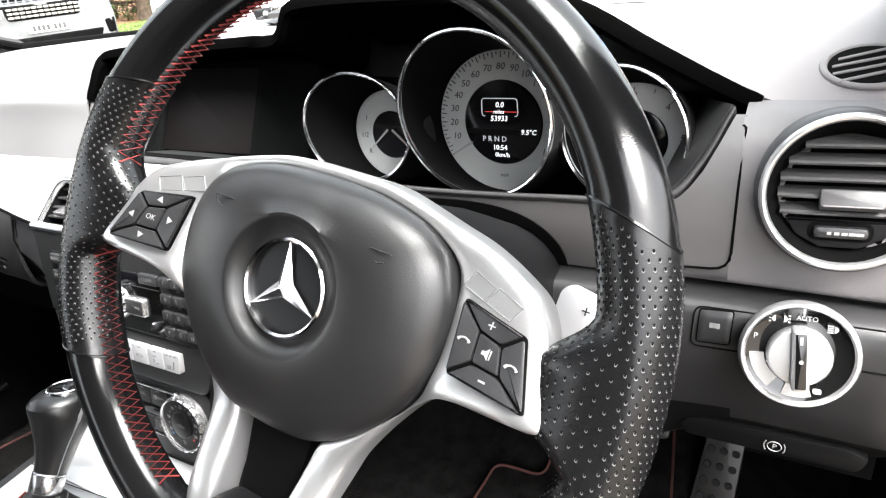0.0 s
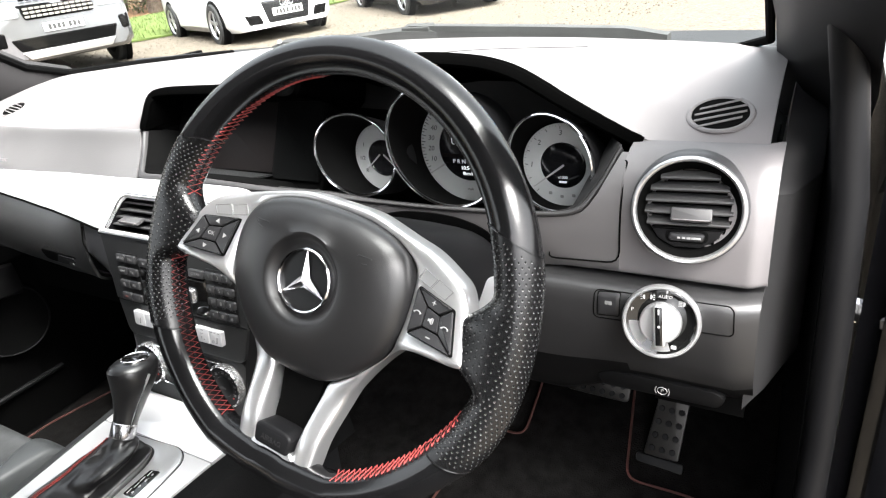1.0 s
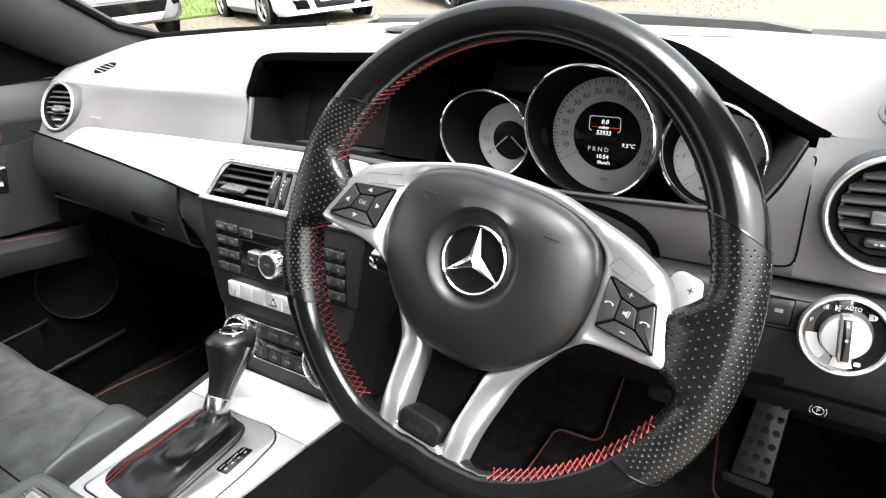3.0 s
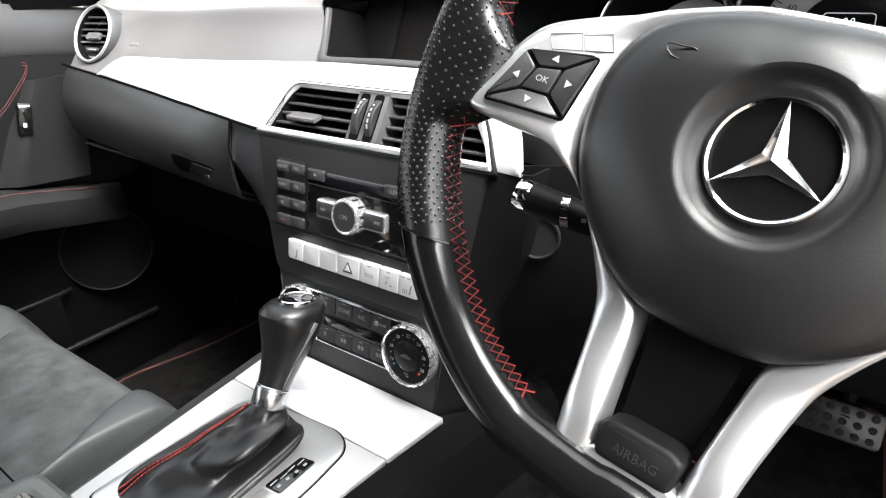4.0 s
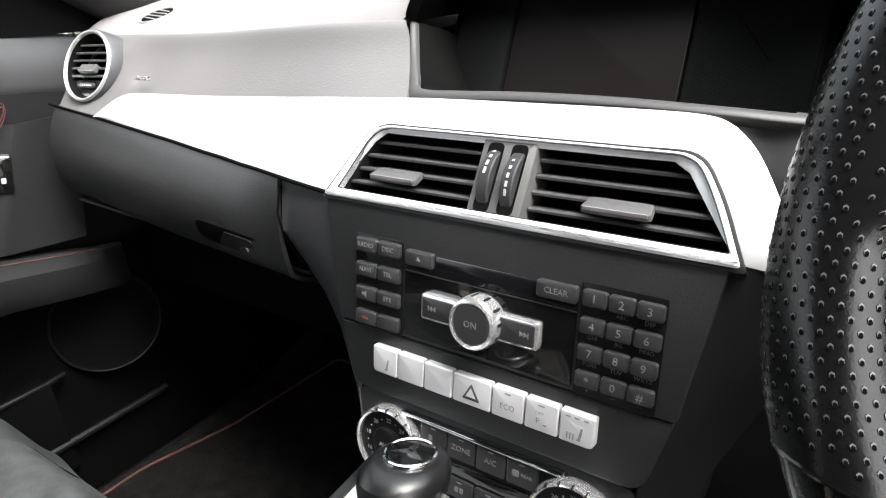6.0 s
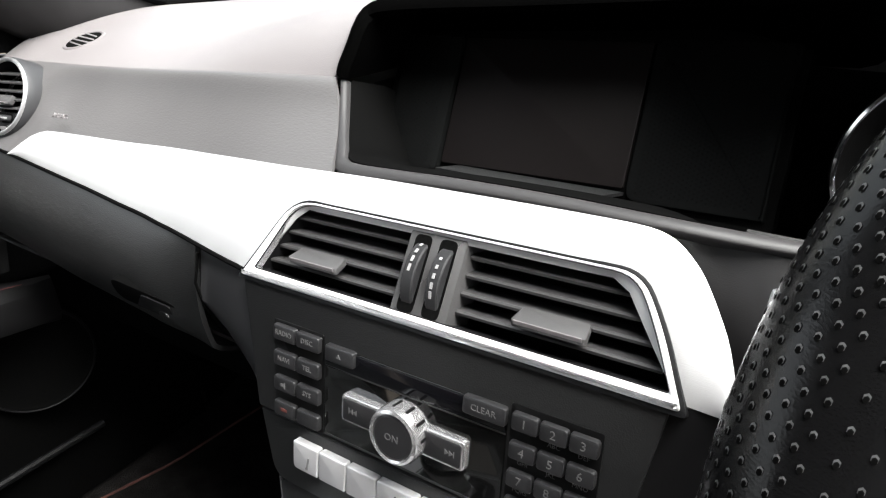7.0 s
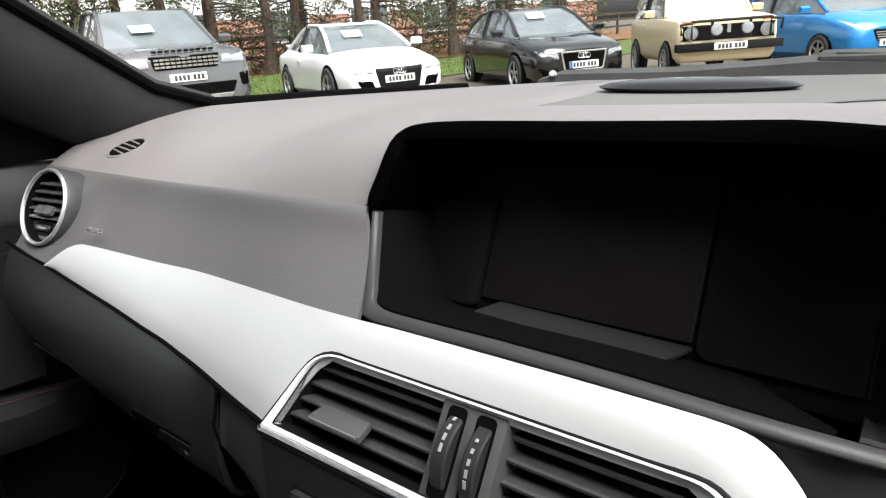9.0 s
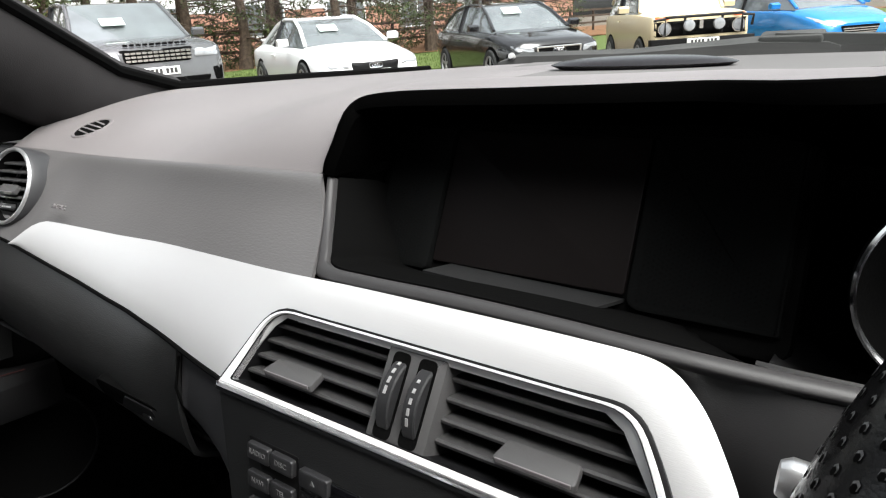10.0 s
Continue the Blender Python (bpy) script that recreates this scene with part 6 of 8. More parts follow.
for k in range(3):
    prism(bm, [(0.0, 0.0125), (0.0028, 0.0016), (-0.0028, 0.0016)], 0.0018, 0.0028, TM @ pose(0, 0, 0, 0, 0, 120 * k + 10))
part("badge_sign", bm, CHROME, lever)


def gaiter_point(t, a):
    """t: 0 at the bezel, 1 under the collar; a: degrees round."""
    c, s = math.cos(radians(a)), math.sin(radians(a))
    by = -0.0725 + 0.072 * math.copysign(abs(s) ** 0.45, s)
    bx = -0.025 + 0.085 * (by + 0.0725) + (0.0525 - 0.075 * (by + 0.0725)) * math.copysign(abs(c) ** 0.45, c)
    base = CN @ Vector((bx, by, 0.0042))
    top = GM @ Vector((0.0130 * c, 0.0130 * s, -0.0098))
    k = 1 - (1 - t) ** 1.25
    p = base.lerp(top, t)
    p.z = base.z + (top.z - base.z) * (0.12 * math.sin(math.pi * min(1, 1.3 * t)) * (1 - t) + t ** 1.2)
    side = 0.5 + 0.5 * math.cos(radians(a - 330))
    fold = math.sin(math.pi * t) ** 0.8 * (0.016 * side**1.3 * math.sin(11.5 * t - 0.025 * ((a + 90) % 360 - 60)) + 0.0035 * math.sin(radians(3 * a) + 4 * t) + 0.0018 * math.sin(radians(7 * a) - 9 * t) * side - 0.004 * (1 - side))
    fold *= 1 - 0.7 * math.exp(-((((a - 243 + 180) % 360 - 180) / 26) ** 2))
    out = Vector((c, s, 0.5))
    return p + out * fold * 0.8


bm = bmesh.new()
part("gaiter", loft(bm, [[gaiter_point(i / 26, 5 * k) for k in range(72)] for i in range(27)], cap=False), GAITER, lever, "creased black leather gaiter", 70)


def gaiter_line(t, side):
    return gaiter_point(t, 246 - 8 * t + side * (1.6 - t)) + Vector((-0.0003, -0.0005, 0.0011))


part("seam", tube(bmesh.new(), [gaiter_line(0.02 + 0.95 * k / 40, 0) - Vector((0, 0, 0.0006)) for k in range(41)], 0.0008, 5), SHADOW, lever)
bm = bmesh.new()
for k in range(34):
    for side in (-3.2, 3.2):
        tube(bm, [gaiter_line(0.02 + 0.0282 * (k + q), side) for q in (0, 0.35, 0.7)], 0.0008, 5)
part("red_stitching", bm, RED, lever, "red stitched seam")
# ---- floor, pedals, seat, door, pillars ----
floor_rows = []
for y, z in ((-1.6, 0.24), (-0.2, 0.235), (0.45, 0.235), (0.62, 0.30), (0.80, 0.46), (0.84, 0.6), (0.84, 0.88)):
    floor_rows.append([(x, y, z + 0.004 * math.sin(9 * x + 7 * y)) for x in (-0.73 + 1.46 * k / 24 for k in range(25))])
tagged(new("floor", finish("floor", sheet(bmesh.new(), floor_rows, 0.01), CARPET)), "black carpeted car floor rising to the bulkhead", "floor", kind="structure")


PIPING = material("dull_red_piping", (0.07, 0.022, 0.018), 0.8, grain=300, bump=0.3, mottle=0.3, mottle_scale=30)


DULLRED = material("fine_red_thread", (0.085, 0.015, 0.014), 0.7, grain=1500, bump=0.3, mottle=0.3, mottle_scale=60)


def mat_thing(outline, z, label):
    o = thing("floor_mat", (*outline[0], z), label, "floor mat", "footwell mats")
    pts = rounded(outline, 0.022, 5)
    m = Matrix.Translation((0, 0, z))
    bm = plate(pts, 0, 0.008, m, 0.003)
    for v in bm.verts:
        v.co.z += 0.382 * max(0, v.co.y - 0.45)
    part("carpet_pad", bm, CARPET, o)
    part("red_piping", tube(bmesh.new(), [(p[0], p[1], z + 0.009 + 0.382 * max(0, p[1] - 0.45)) for p in pts], 0.0022, 6, closed=True), PIPING, o, "dull red piping")


mat_thing([(0.208, -0.25), (0.69, -0.25), (0.67, 0.30), (0.62, 0.44), (0.588, 0.449), (0.487, 0.449), (0.457, 0.64), (0.292, 0.64), (0.297, 0.472), (0.212, 0.472), (0.208, 0.30)], 0.241, "black driver's floor mat with red piping")
mat_thing([(-0.68, -0.35), (-0.16, -0.35), (-0.16, 0.5), (-0.60, 0.5), (-0.638, 0.27), (-0.675, 0.14)], 0.241, "black passenger floor mat with red piping")

# pedals
PD = plane_frame((0.535, 0.548, 0.335), (-0.03, -0.80, 0.60))
acc = thing("accelerator_pedal", (0.53, 0.50, 0.25), "perforated steel accelerator pedal on a black hinge", "pedal")
bm = plate(rounded([(-0.030, -0.085), (0.026, -0.085), (0.033, 0.105), (-0.012, 0.105)], 0.006), -0.006, 0.0, PD, 0.002)
part("steel_pad", bm, STEEL, acc, "brushed steel pad")
for i in range(3):
    for j in range(8):
        part("rubber_stud", turned([(0, 0.003), (0.0048, 0.0025), (0.0055, -0.001)], off(PD, -0.018 + 0.0165 * i + 0.0016 * j, -0.072 + 0.0225 * j), 12), RUBBER, acc)
part("hinge", plate(rounded(rect(-0.042, -0.125, 0.036, -0.085), 0.006), -0.02, -0.002, PD, 0.004), RUBBER, acc)
PB = plane_frame((0.402, 0.585, 0.326), (-0.02, -0.84, 0.54))
br = thing("brake_pedal", (0.403, 0.585, 0.31), "wide perforated steel brake pedal on a black arm", "pedal")
part("steel_pad", plate(rounded(rect(-0.058, -0.026, 0.058, 0.026), 0.01), -0.006, 0.0, PB, 0.002), STEEL, br)
for i in range(6):
    for j in range(3):
        part("rubber_stud", turned([(0, 0.003), (0.0048, 0.0025), (0.0055, -0.001)], off(PB, -0.045 + 0.018 * i, -0.016 + 0.016 * j), 12), RUBBER, br)
part("arm", tube(bmesh.new(), [PB @ Vector((0.01, 0, -0.006)), PB @ Vector((0.012, 0.02, -0.03)), (0.41, 0.66, 0.52), (0.41, 0.69, 0.66)], 0.012, 8), BLACK, br)

# passenger seat
seat = thing("passenger_seat", (-0.40, -0.3, 0.25), "black leather sports seat with a grey suede centre", "seat")


def seat_edges(y):
    """Inner edges of the two bolsters at y."""
    k = smooth(-0.172, -0.02, y)
    return -0.49 - 0.062 * k, -0.207 - 0.055 * k


def seat_z(x, y):
    a, b = seat_edges(y)
    side = 0.020 * smooth(b - 0.01, b + 0.03, x) + 0.026 * smooth(a + 0.01, a - 0.05, x)
    side -= 0.09 * smooth(-0.195, -0.172, x) ** 2 + 0.09 * smooth(-0.615, -0.64, x) ** 2
    front = -0.11 * smooth(-0.05, 0.03, y) ** 1.6
    side += 0.012 * math.sin(math.pi * min(1, max(0, (x - b) / (-0.176 - b)))) ** 0.8
    return 0.490 + side * (1 - 0.35 * smooth(-0.10, 0.02, y)) + front - 0.02 * smooth(-0.2, -0.6, y) + 0.004 * math.cos(9 * (x + 0.35)) - 0.006 * math.exp(-((y + 0.172) / 0.010) ** 2)


def seat_rows(lo, hi, nx, ny, dz=0.0):
    rows = []
    for j in range(ny + 1):
        y = -0.60 + 0.622 * j / ny
        x0, x1 = lo(y), hi(y)
        rows.append([(x0 + (x1 - x0) * i / nx, y, seat_z(x0 + (x1 - x0) * i / nx, y) + dz) for i in range(nx + 1)])
    return rows


part("suede_centre", sheet(bmesh.new(), seat_rows(lambda y: seat_edges(y)[0], lambda y: seat_edges(y)[1], 34, 110, 0.001), 0.02), SUEDE, seat, "grey suede cushion")
part("bolster", sheet(bmesh.new(), seat_rows(lambda y: seat_edges(y)[1] - 0.0005, lambda y: -0.172, 40, 110), 0.02), SEATHIDE, seat, "black leather bolster")
part("bolster", sheet(bmesh.new(), seat_rows(lambda y: -0.64, lambda y: seat_edges(y)[0] + 0.0005, 44, 110), 0.02), SEATHIDE, seat, "black leather bolster")
part("cross_seam", tube(bmesh.new(), [(-0.489 + 0.281 * k / 20, -0.172, seat_z(-0.489 + 0.281 * k / 20, -0.172) + 0.0016) for k in range(21)], 0.0010, 5), SHADOW, seat)
for e in (0, 1):
    part("side_seam", tube(bmesh.new(), [(seat_edges(y)[e], y, seat_z(seat_edges(y)[e], y) + 0.0004) for y in (-0.6 + 0.62 * k / 40 for k in range(41))], 0.0008, 5), SHADOW, seat)
part("base", loft(bmesh.new(), [[(-0.60, -0.6, z), (-0.21, -0.6, z), (-0.21, -0.02 - dy, z), (-0.60, -0.02 - dy, z)] for z, dy in ((0.24, 0.08), (0.36, 0.03), (0.42, 0.0))]), BLACK, seat)

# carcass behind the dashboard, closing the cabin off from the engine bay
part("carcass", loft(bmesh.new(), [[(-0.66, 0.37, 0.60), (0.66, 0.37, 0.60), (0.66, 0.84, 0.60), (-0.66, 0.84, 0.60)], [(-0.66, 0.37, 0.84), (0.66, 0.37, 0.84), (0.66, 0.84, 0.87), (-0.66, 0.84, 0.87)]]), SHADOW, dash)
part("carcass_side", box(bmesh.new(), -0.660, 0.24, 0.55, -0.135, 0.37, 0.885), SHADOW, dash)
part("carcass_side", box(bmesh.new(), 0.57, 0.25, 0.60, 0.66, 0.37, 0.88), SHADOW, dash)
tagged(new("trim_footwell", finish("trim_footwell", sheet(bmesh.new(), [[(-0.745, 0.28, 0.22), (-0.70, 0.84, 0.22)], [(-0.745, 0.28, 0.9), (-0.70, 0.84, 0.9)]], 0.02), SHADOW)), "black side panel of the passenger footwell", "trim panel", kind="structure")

DOORSKIN = material("door_lining_plastic", (0.010, 0.0102, 0.0105), 0.6, spec=0.12, grain=1200, bump=0.12, mottle=0.12, mottle_scale=8)
# passenger door (closed)
door = thing("passenger_door", (-0.72, -0.2, 0.3), "black closed car door with a leather armrest, red stitching and a metal inlay", "car door")
rows = []
# near-black skin over the door's foot; the shade there is its colour
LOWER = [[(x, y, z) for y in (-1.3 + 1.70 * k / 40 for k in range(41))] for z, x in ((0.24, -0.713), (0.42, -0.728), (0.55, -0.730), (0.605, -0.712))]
for z, x in ((0.24, -0.72), (0.42, -0.735), (0.55, -0.737), (0.605, -0.72), (0.70, -0.695), (0.80, -0.69), (0.845, -0.682), (0.885, -0.684), (0.905, -0.695), (0.905, -0.74)):
    rows.append([(x - 0.012 * smooth(0.1, 0.3, y), y, z - 0.035 * smooth(0.05, 0.4, y) * (1 if z > 0.75 else 0)) for y in (-1.3 + 1.72 * k / 40 for k in range(41))])
part("lower_lining_shade", sheet(bmesh.new(), LOWER, 0.003), SHADOW, door, "lower door lining, darkened for shade")
part("door_lining", sheet(bmesh.new(), rows, 0.006), DOORSKIN, door)
cap = []
for z, x in ((0.835, -0.684), (0.845, -0.679), (0.885, -0.681), (0.907, -0.693), (0.908, -0.74)):
    cap.append([(x - 0.012 * smooth(0.1, 0.3, y), y, z - 0.035 * smooth(0.05, 0.4, y)) for y in (-1.3 + 1.66 * k / 40 for k in range(41))])
part("door_cap", sheet(bmesh.new(), cap, 0.004), PAD2, door, "dark grey padded door top")
DM = plane_frame((-0.688, 0.0, 0.79), (0.995, 0, 0.08))
part("metal_inlay", plate(rounded([(0.096, 0.030), (0.026, -0.030), (-0.06, -0.012), (-0.40, 0.02), (-0.40, 0.075), (-0.05, 0.050)], 0.012, 4), -0.004, 0.006, DM, 0.002), ALU, door, "brushed aluminium inlay")
loop = rounded([(-0.40, -0.01), (-0.06, -0.036), (0.035, -0.052), (0.075, -0.03), (0.122, 0.016), (0.130, 0.032)], 0.02, 5)
bm = bmesh.new()
for d in (0.0, 0.0045):
    tube(bm, [DM @ Vector((p[0], p[1] - d, 0.0052)) for p in loop], 0.0005, 4)
part("red_stitching", bm, DULLRED, door)
rows = []
for y, z, w in ((-1.2, 0.655, 0.075), (-0.1, 0.648, 0.07), (0.05, 0.632, 0.06), (0.13, 0.612, 0.045), (0.19, 0.596, 0.02), (0.22, 0.59, 0.004)):
    rows.append([(-0.70, y, z + 0.012), (-0.70 + w * 0.7, y, z + 0.008), (-0.70 + w, y, z - 0.004), (-0.70 + w * 1.02, y, z - 0.028), (-0.70 + w * 0.8, y, z - 0.05), (-0.70, y, z - 0.058)])
ARMREST = material("padded_black_vinyl", (0.011, 0.011, 0.0115), 0.6, grain=900, bump=0.12, mottle=0.12, mottle_scale=14, spec=0.14)
part("armrest", loft(bmesh.new(), rows), ARMREST, door, "padded black armrest")
part("red_stitching", tube(bmesh.new(), [(-0.70 + w * 0.66, y, z + 0.0105) for y, z, w in ((-0.6, 0.652, 0.072), (-0.1, 0.648, 0.07), (0.05, 0.632, 0.06), (0.13, 0.612, 0.045), (0.18, 0.598, 0.02))], 0.0006, 4), DULLRED, door)
rows = []
for i in range(13):
    v = i / 12
    ya, yb = 0.038 + 0.077 * v, 0.172 + 0.032 * v
    rows.append([(-0.6975 + 0.0150 * smooth(0.0, 0.22, u) - 0.007 * u * u, ya + (yb - ya) * u, 0.632 + 0.163 * v + (1 - u) * 0.016 * (1 - v)) for u in (k / 16 for k in range(17))])
part("end_panel", sheet(bmesh.new(), rows, 0.004), DOORSKIN, door, "raised black panel in front of the inlay")
SP = plane_frame((-0.712, 0.172, 0.490), (0.95, -0.28, 0.1))
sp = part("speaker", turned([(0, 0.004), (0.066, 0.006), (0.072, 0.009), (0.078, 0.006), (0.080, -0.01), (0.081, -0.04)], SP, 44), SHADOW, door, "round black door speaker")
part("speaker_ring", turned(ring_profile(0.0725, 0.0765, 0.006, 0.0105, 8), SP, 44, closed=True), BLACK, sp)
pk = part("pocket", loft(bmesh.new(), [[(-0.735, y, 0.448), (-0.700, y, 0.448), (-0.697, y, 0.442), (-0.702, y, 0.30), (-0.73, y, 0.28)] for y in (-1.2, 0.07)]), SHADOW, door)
part("pocket_rim", tube(bmesh.new(), [(-0.698, -1.2, 0.447), (-0.698, 0.02, 0.447), (-0.702, 0.07, 0.445), (-0.712, 0.095, 0.443)], 0.004, 8), BLACK, pk)
part("lower_edge", tube(bmesh.new(), [(-0.700, -0.5, 0.345), (-0.702, 0.05, 0.342), (-0.712, 0.23, 0.335)], 0.006, 8), BLACK, door)
LK = plane_frame((-0.681, 0.10, 0.742), (0.97, -0.24, 0.05), turn=-12)
lk = part("lock_switch", plate(rounded(rect(-0.010, -0.024, 0.010, 0.024), 0.004), -0.004, 0.004, LK, 0.002), PIANO, door, "black lock switch")
part("chrome_edge", plate(rounded(rect(-0.008, 0.016, 0.008, 0.021), 0.001), 0.003, 0.0062, LK, 0.0006), CHROME, lk)
part("lock_sign", plate(rounded(rect(-0.003, -0.012, 0.002, -0.005), 0.001), 0.0035, 0.0046, LK), INK, lk)
part("mirror_sail", loft(bmesh.new(), [[(-0.70, 0.40, 0.885), (-0.69, 0.135, 0.893), (-0.685, 0.125, 0.99), (-0.67, 0.10, 1.10)], [(-0.73, 0.40, 0.885), (-0.72, 0.135, 0.893), (-0.715, 0.125, 0.99), (-0.70, 0.10, 1.10)]]), SHADOW, door)
glass = part("window_pane", sheet(bmesh.new(), [[(-0.715, 0.15, 0.90), (-0.715, -1.2, 0.92)], [(-0.66, 0.0, 1.12), (-0.66, -1.2, 1.12)], [(-0.59, -0.2, 1.27), (-0.59, -1.2, 1.27)]]), GLASS, door)
glass.visible_shadow = False

# pillars, roof and the glass in front
PILLAR = material("pillar_cloth", (0.028, 0.027, 0.0275), 0.85, grain=700, bump=0.12, mottle=0.1, mottle_scale=20, spec=0.08)


def pillar(name, s, label):
    rows = []
    for x, y, z in ((0.684, 0.56, 0.83), (0.683, 0.47, 0.915), (0.672, 0.36, 0.992), (0.655, 0.22, 1.085), (0.625, 0.05, 1.19), (0.595, -0.10, 1.265), (0.58, -0.2, 1.30)):
        c = Vector((s * (x - 0.016 * smooth(1.05, 0.9, z)), y, z))
        a, b = Vector((s * 0.045, -0.035, -0.008)), Vector((-s * 0.024, 0.028, 0.01))
        up = Vector((s * 0.02, -0.055, -0.06))
        rows.append([c + b, c + b * 0.6 + up * 0.25 + Vector((-s * 0.012, 0, 0)), c + up * 0.7 + Vector((-s * 0.006, 0, 0)), c + a + up * 0.9, c + a + up * 0.2, c + a * 0.6 + b * 0.6 + Vector((s * 0.01, 0.02, 0.01))])
    return whole(name, loft(bmesh.new(), rows), BLACK, label, "windscreen pillar", "windscreen pillars", "structure", 50)


pillar("pillar_right", 1, "dark grey trimmed windscreen pillar on the driver's side")
rows = []
for x, y, z in ((0.668, 0.53, 0.868), (0.647, 0.44, 0.930), (0.637, 0.36, 0.957), (0.620, 0.275, 1.014), (0.600, 0.15, 1.100), (0.572, -0.02, 1.215), (0.555, -0.14, 1.285)):
    rows.append([(-x + dx, y + dy, z + dz) for dx, dy, dz in ((0.004, 0.004, 0.004), (0.006, -0.018, -0.016), (0.0, -0.038, -0.032), (-0.012, -0.058, -0.046), (-0.034, -0.080, -0.056), (-0.070, -0.092, -0.052), (-0.075, -0.02, 0.0), (-0.03, 0.028, 0.012))])
whole("pillar_left", loft(bmesh.new(), rows), PILLAR, "dark grey trimmed windscreen pillar on the passenger side", "windscreen pillar", "windscreen pillars", "structure", 50)
for s in (-1, 1):
    pts = [(0.30, 0.574, 0.9335), (0.50, 0.517, 0.932), (0.60, 0.470, 0.931), (0.640, 0.446, 0.932), (0.634, 0.364, 0.960), (0.617, 0.279, 1.017), (0.597, 0.154, 1.103), (0.569, -0.016, 1.218)] if s < 0 else [(0.30, 0.574, 0.9335), (0.50, 0.517, 0.932), (0.60, 0.477, 0.933), (0.638, 0.440, 0.948), (0.640, 0.33, 1.02), (0.625, 0.2, 1.11), (0.60, 0.05, 1.20), (0.575, -0.08, 1.275)]
    whole("screen_seal", tube(bmesh.new(), [(s * x, y, z) for x, y, z in pts], 0.0075 if s < 0 else 0.005, 8), SHADOW, "black rubber seal along the windscreen edge", "seal", "windscreen seals", "structure")
rows = []
for i in range(13):
    v = i / 12
    row = []
    for k in range(25):
        x = -1 + 2 * k / 24
        y0, z0 = 0.66 - 0.14 * x * x, 0.925
        y1, z1 = -0.06 - 0.05 * x * x, 1.30
        hw = 0.70 - 0.09 * v
        row.append((hw * x, y0 + (y1 - y0) * v, z0 + (z1 - z0) * (v ** 0.93)))
    rows.append(row)
ws = tagged(new("window_1", finish("window_1", sheet(bmesh.new(), rows, 0.004), GLASS)), "clear laminated windscreen in front of the dashboard", "windscreen", kind="structure")
ws.visible_shadow = False
# roof lining out of view, kept dark to cut light in the cabin
roof = []
for y, z in ((-0.06, 1.30), (-0.3, 1.345), (-0.8, 1.36), (-1.4, 1.30), (-1.6, 1.25)):
    roof.append([(0.62 * x, y - 0.05 * x * x, z - 0.05 * x * x) for x in (-1 + 2 * k / 16 for k in range(17))])
tagged(new("ceiling", finish("ceiling", sheet(bmesh.new(), roof, 0.03), HEADLINER)), "black cloth roof lining", "ceiling", kind="structure")
# plain walls out of view, added to block light from behind and beside
tagged(new("wall_back", finish("wall_back", sheet(bmesh.new(), [[(-0.72, -1.55, 0.2), (0.72, -1.55, 0.2)], [(-0.72, -1.6, 0.95), (0.72, -1.6, 0.95)], [(-0.62, -1.62, 1.27), (0.62, -1.62, 1.27)]], 0.05), BLACK)), "unseen black wall added behind the cabin to block light", "wall", kind="structure")
tagged(new("wall_side", finish("wall_side", sheet(bmesh.new(), [[(0.74, -1.6, 0.2), (0.74, -0.62, 0.2)], [(0.74, -1.6, 0.9), (0.74, -0.62, 0.9)], [(0.64, -1.6, 1.28), (0.64, -0.66, 1.28)]], 0.05), BLACK)), "unseen black wall added behind the doorway to block light", "wall", kind="structure")

# driver's doorway: sill, seal and the door standing open
whole("door_seal", tube(bmesh.new(), [(0.70, -0.45, 0.36), (0.725, 0.0, 0.365), (0.728, 0.13, 0.40), (0.727, 0.19, 0.50), (0.726, 0.21, 0.62), (0.724, 0.215, 0.74), (0.720, 0.225, 0.86), (0.708, 0.24, 0.95), (0.695, 0.22, 1.03), (0.672, 0.12, 1.11), (0.64, -0.03, 1.20), (0.6, -0.2, 1.28)], 0.013, 18), BLACK, "black rubber door seal round the driver's doorway", "seal", kind="structure")
tagged(new("trim_kick", finish("trim_kick", sheet(bmesh.new(), [[(0.70, 0.84, 0.24), (0.712, 0.40, 0.24), (0.722, 0.20, 0.30)], [(0.70, 0.84, 0.6), (0.705, 0.40, 0.6), (0.72, 0.215, 0.6)], [(0.70, 0.84, 0.93), (0.70, 0.46, 0.92), (0.715, 0.235, 0.90)]], 0.008), BLACK)), "black kick panel beside the pedals", "trim panel", kind="structure")
tagged(new("trim_sill", finish("trim_sill", loft(bmesh.new(), [[(0.64, y, 0.24), (0.64, y, 0.33), (0.69, y, 0.36), (0.75, y, 0.34), (0.78, y, 0.2)] for y in (-1.3, 0.25)]), BLACK)), "black door sill", "sill", kind="structure")
ddoor = thing("driver_door", (0.80, 0.3, 0.3), "black driver's door standing wide open", "car door")
hinge, way = Vector((0.79, 0.30, 0)), Vector((0.80, -0.60, 0)).normalized()
nrm = Vector((-way.y, way.x, 0))
rows = []
for t in (0.0, 0.03, 0.5, 1.0, 1.05):
    w = 0.045 if t in (0.0, 1.05) else 0.07
    rows.append([hinge + way * t - nrm * w + Vector((0, 0, 0.32)), hinge + way * t + nrm * w + Vector((0, 0, 0.32)), hinge + way * t + nrm * w + Vector((0, 0, 0.9)), hinge + way * t - nrm * w + Vector((0, 0, 0.92))])
part("door_body", loft(bmesh.new(), rows), BODYBLACK, ddoor)
for z in (0.48, 0.72):
    part("hinge", tube(bmesh.new(), [(0.735, 0.30, z), (0.765, 0.29, z), (0.80, 0.285, z)], 0.012, 8), CHROME, ddoor)
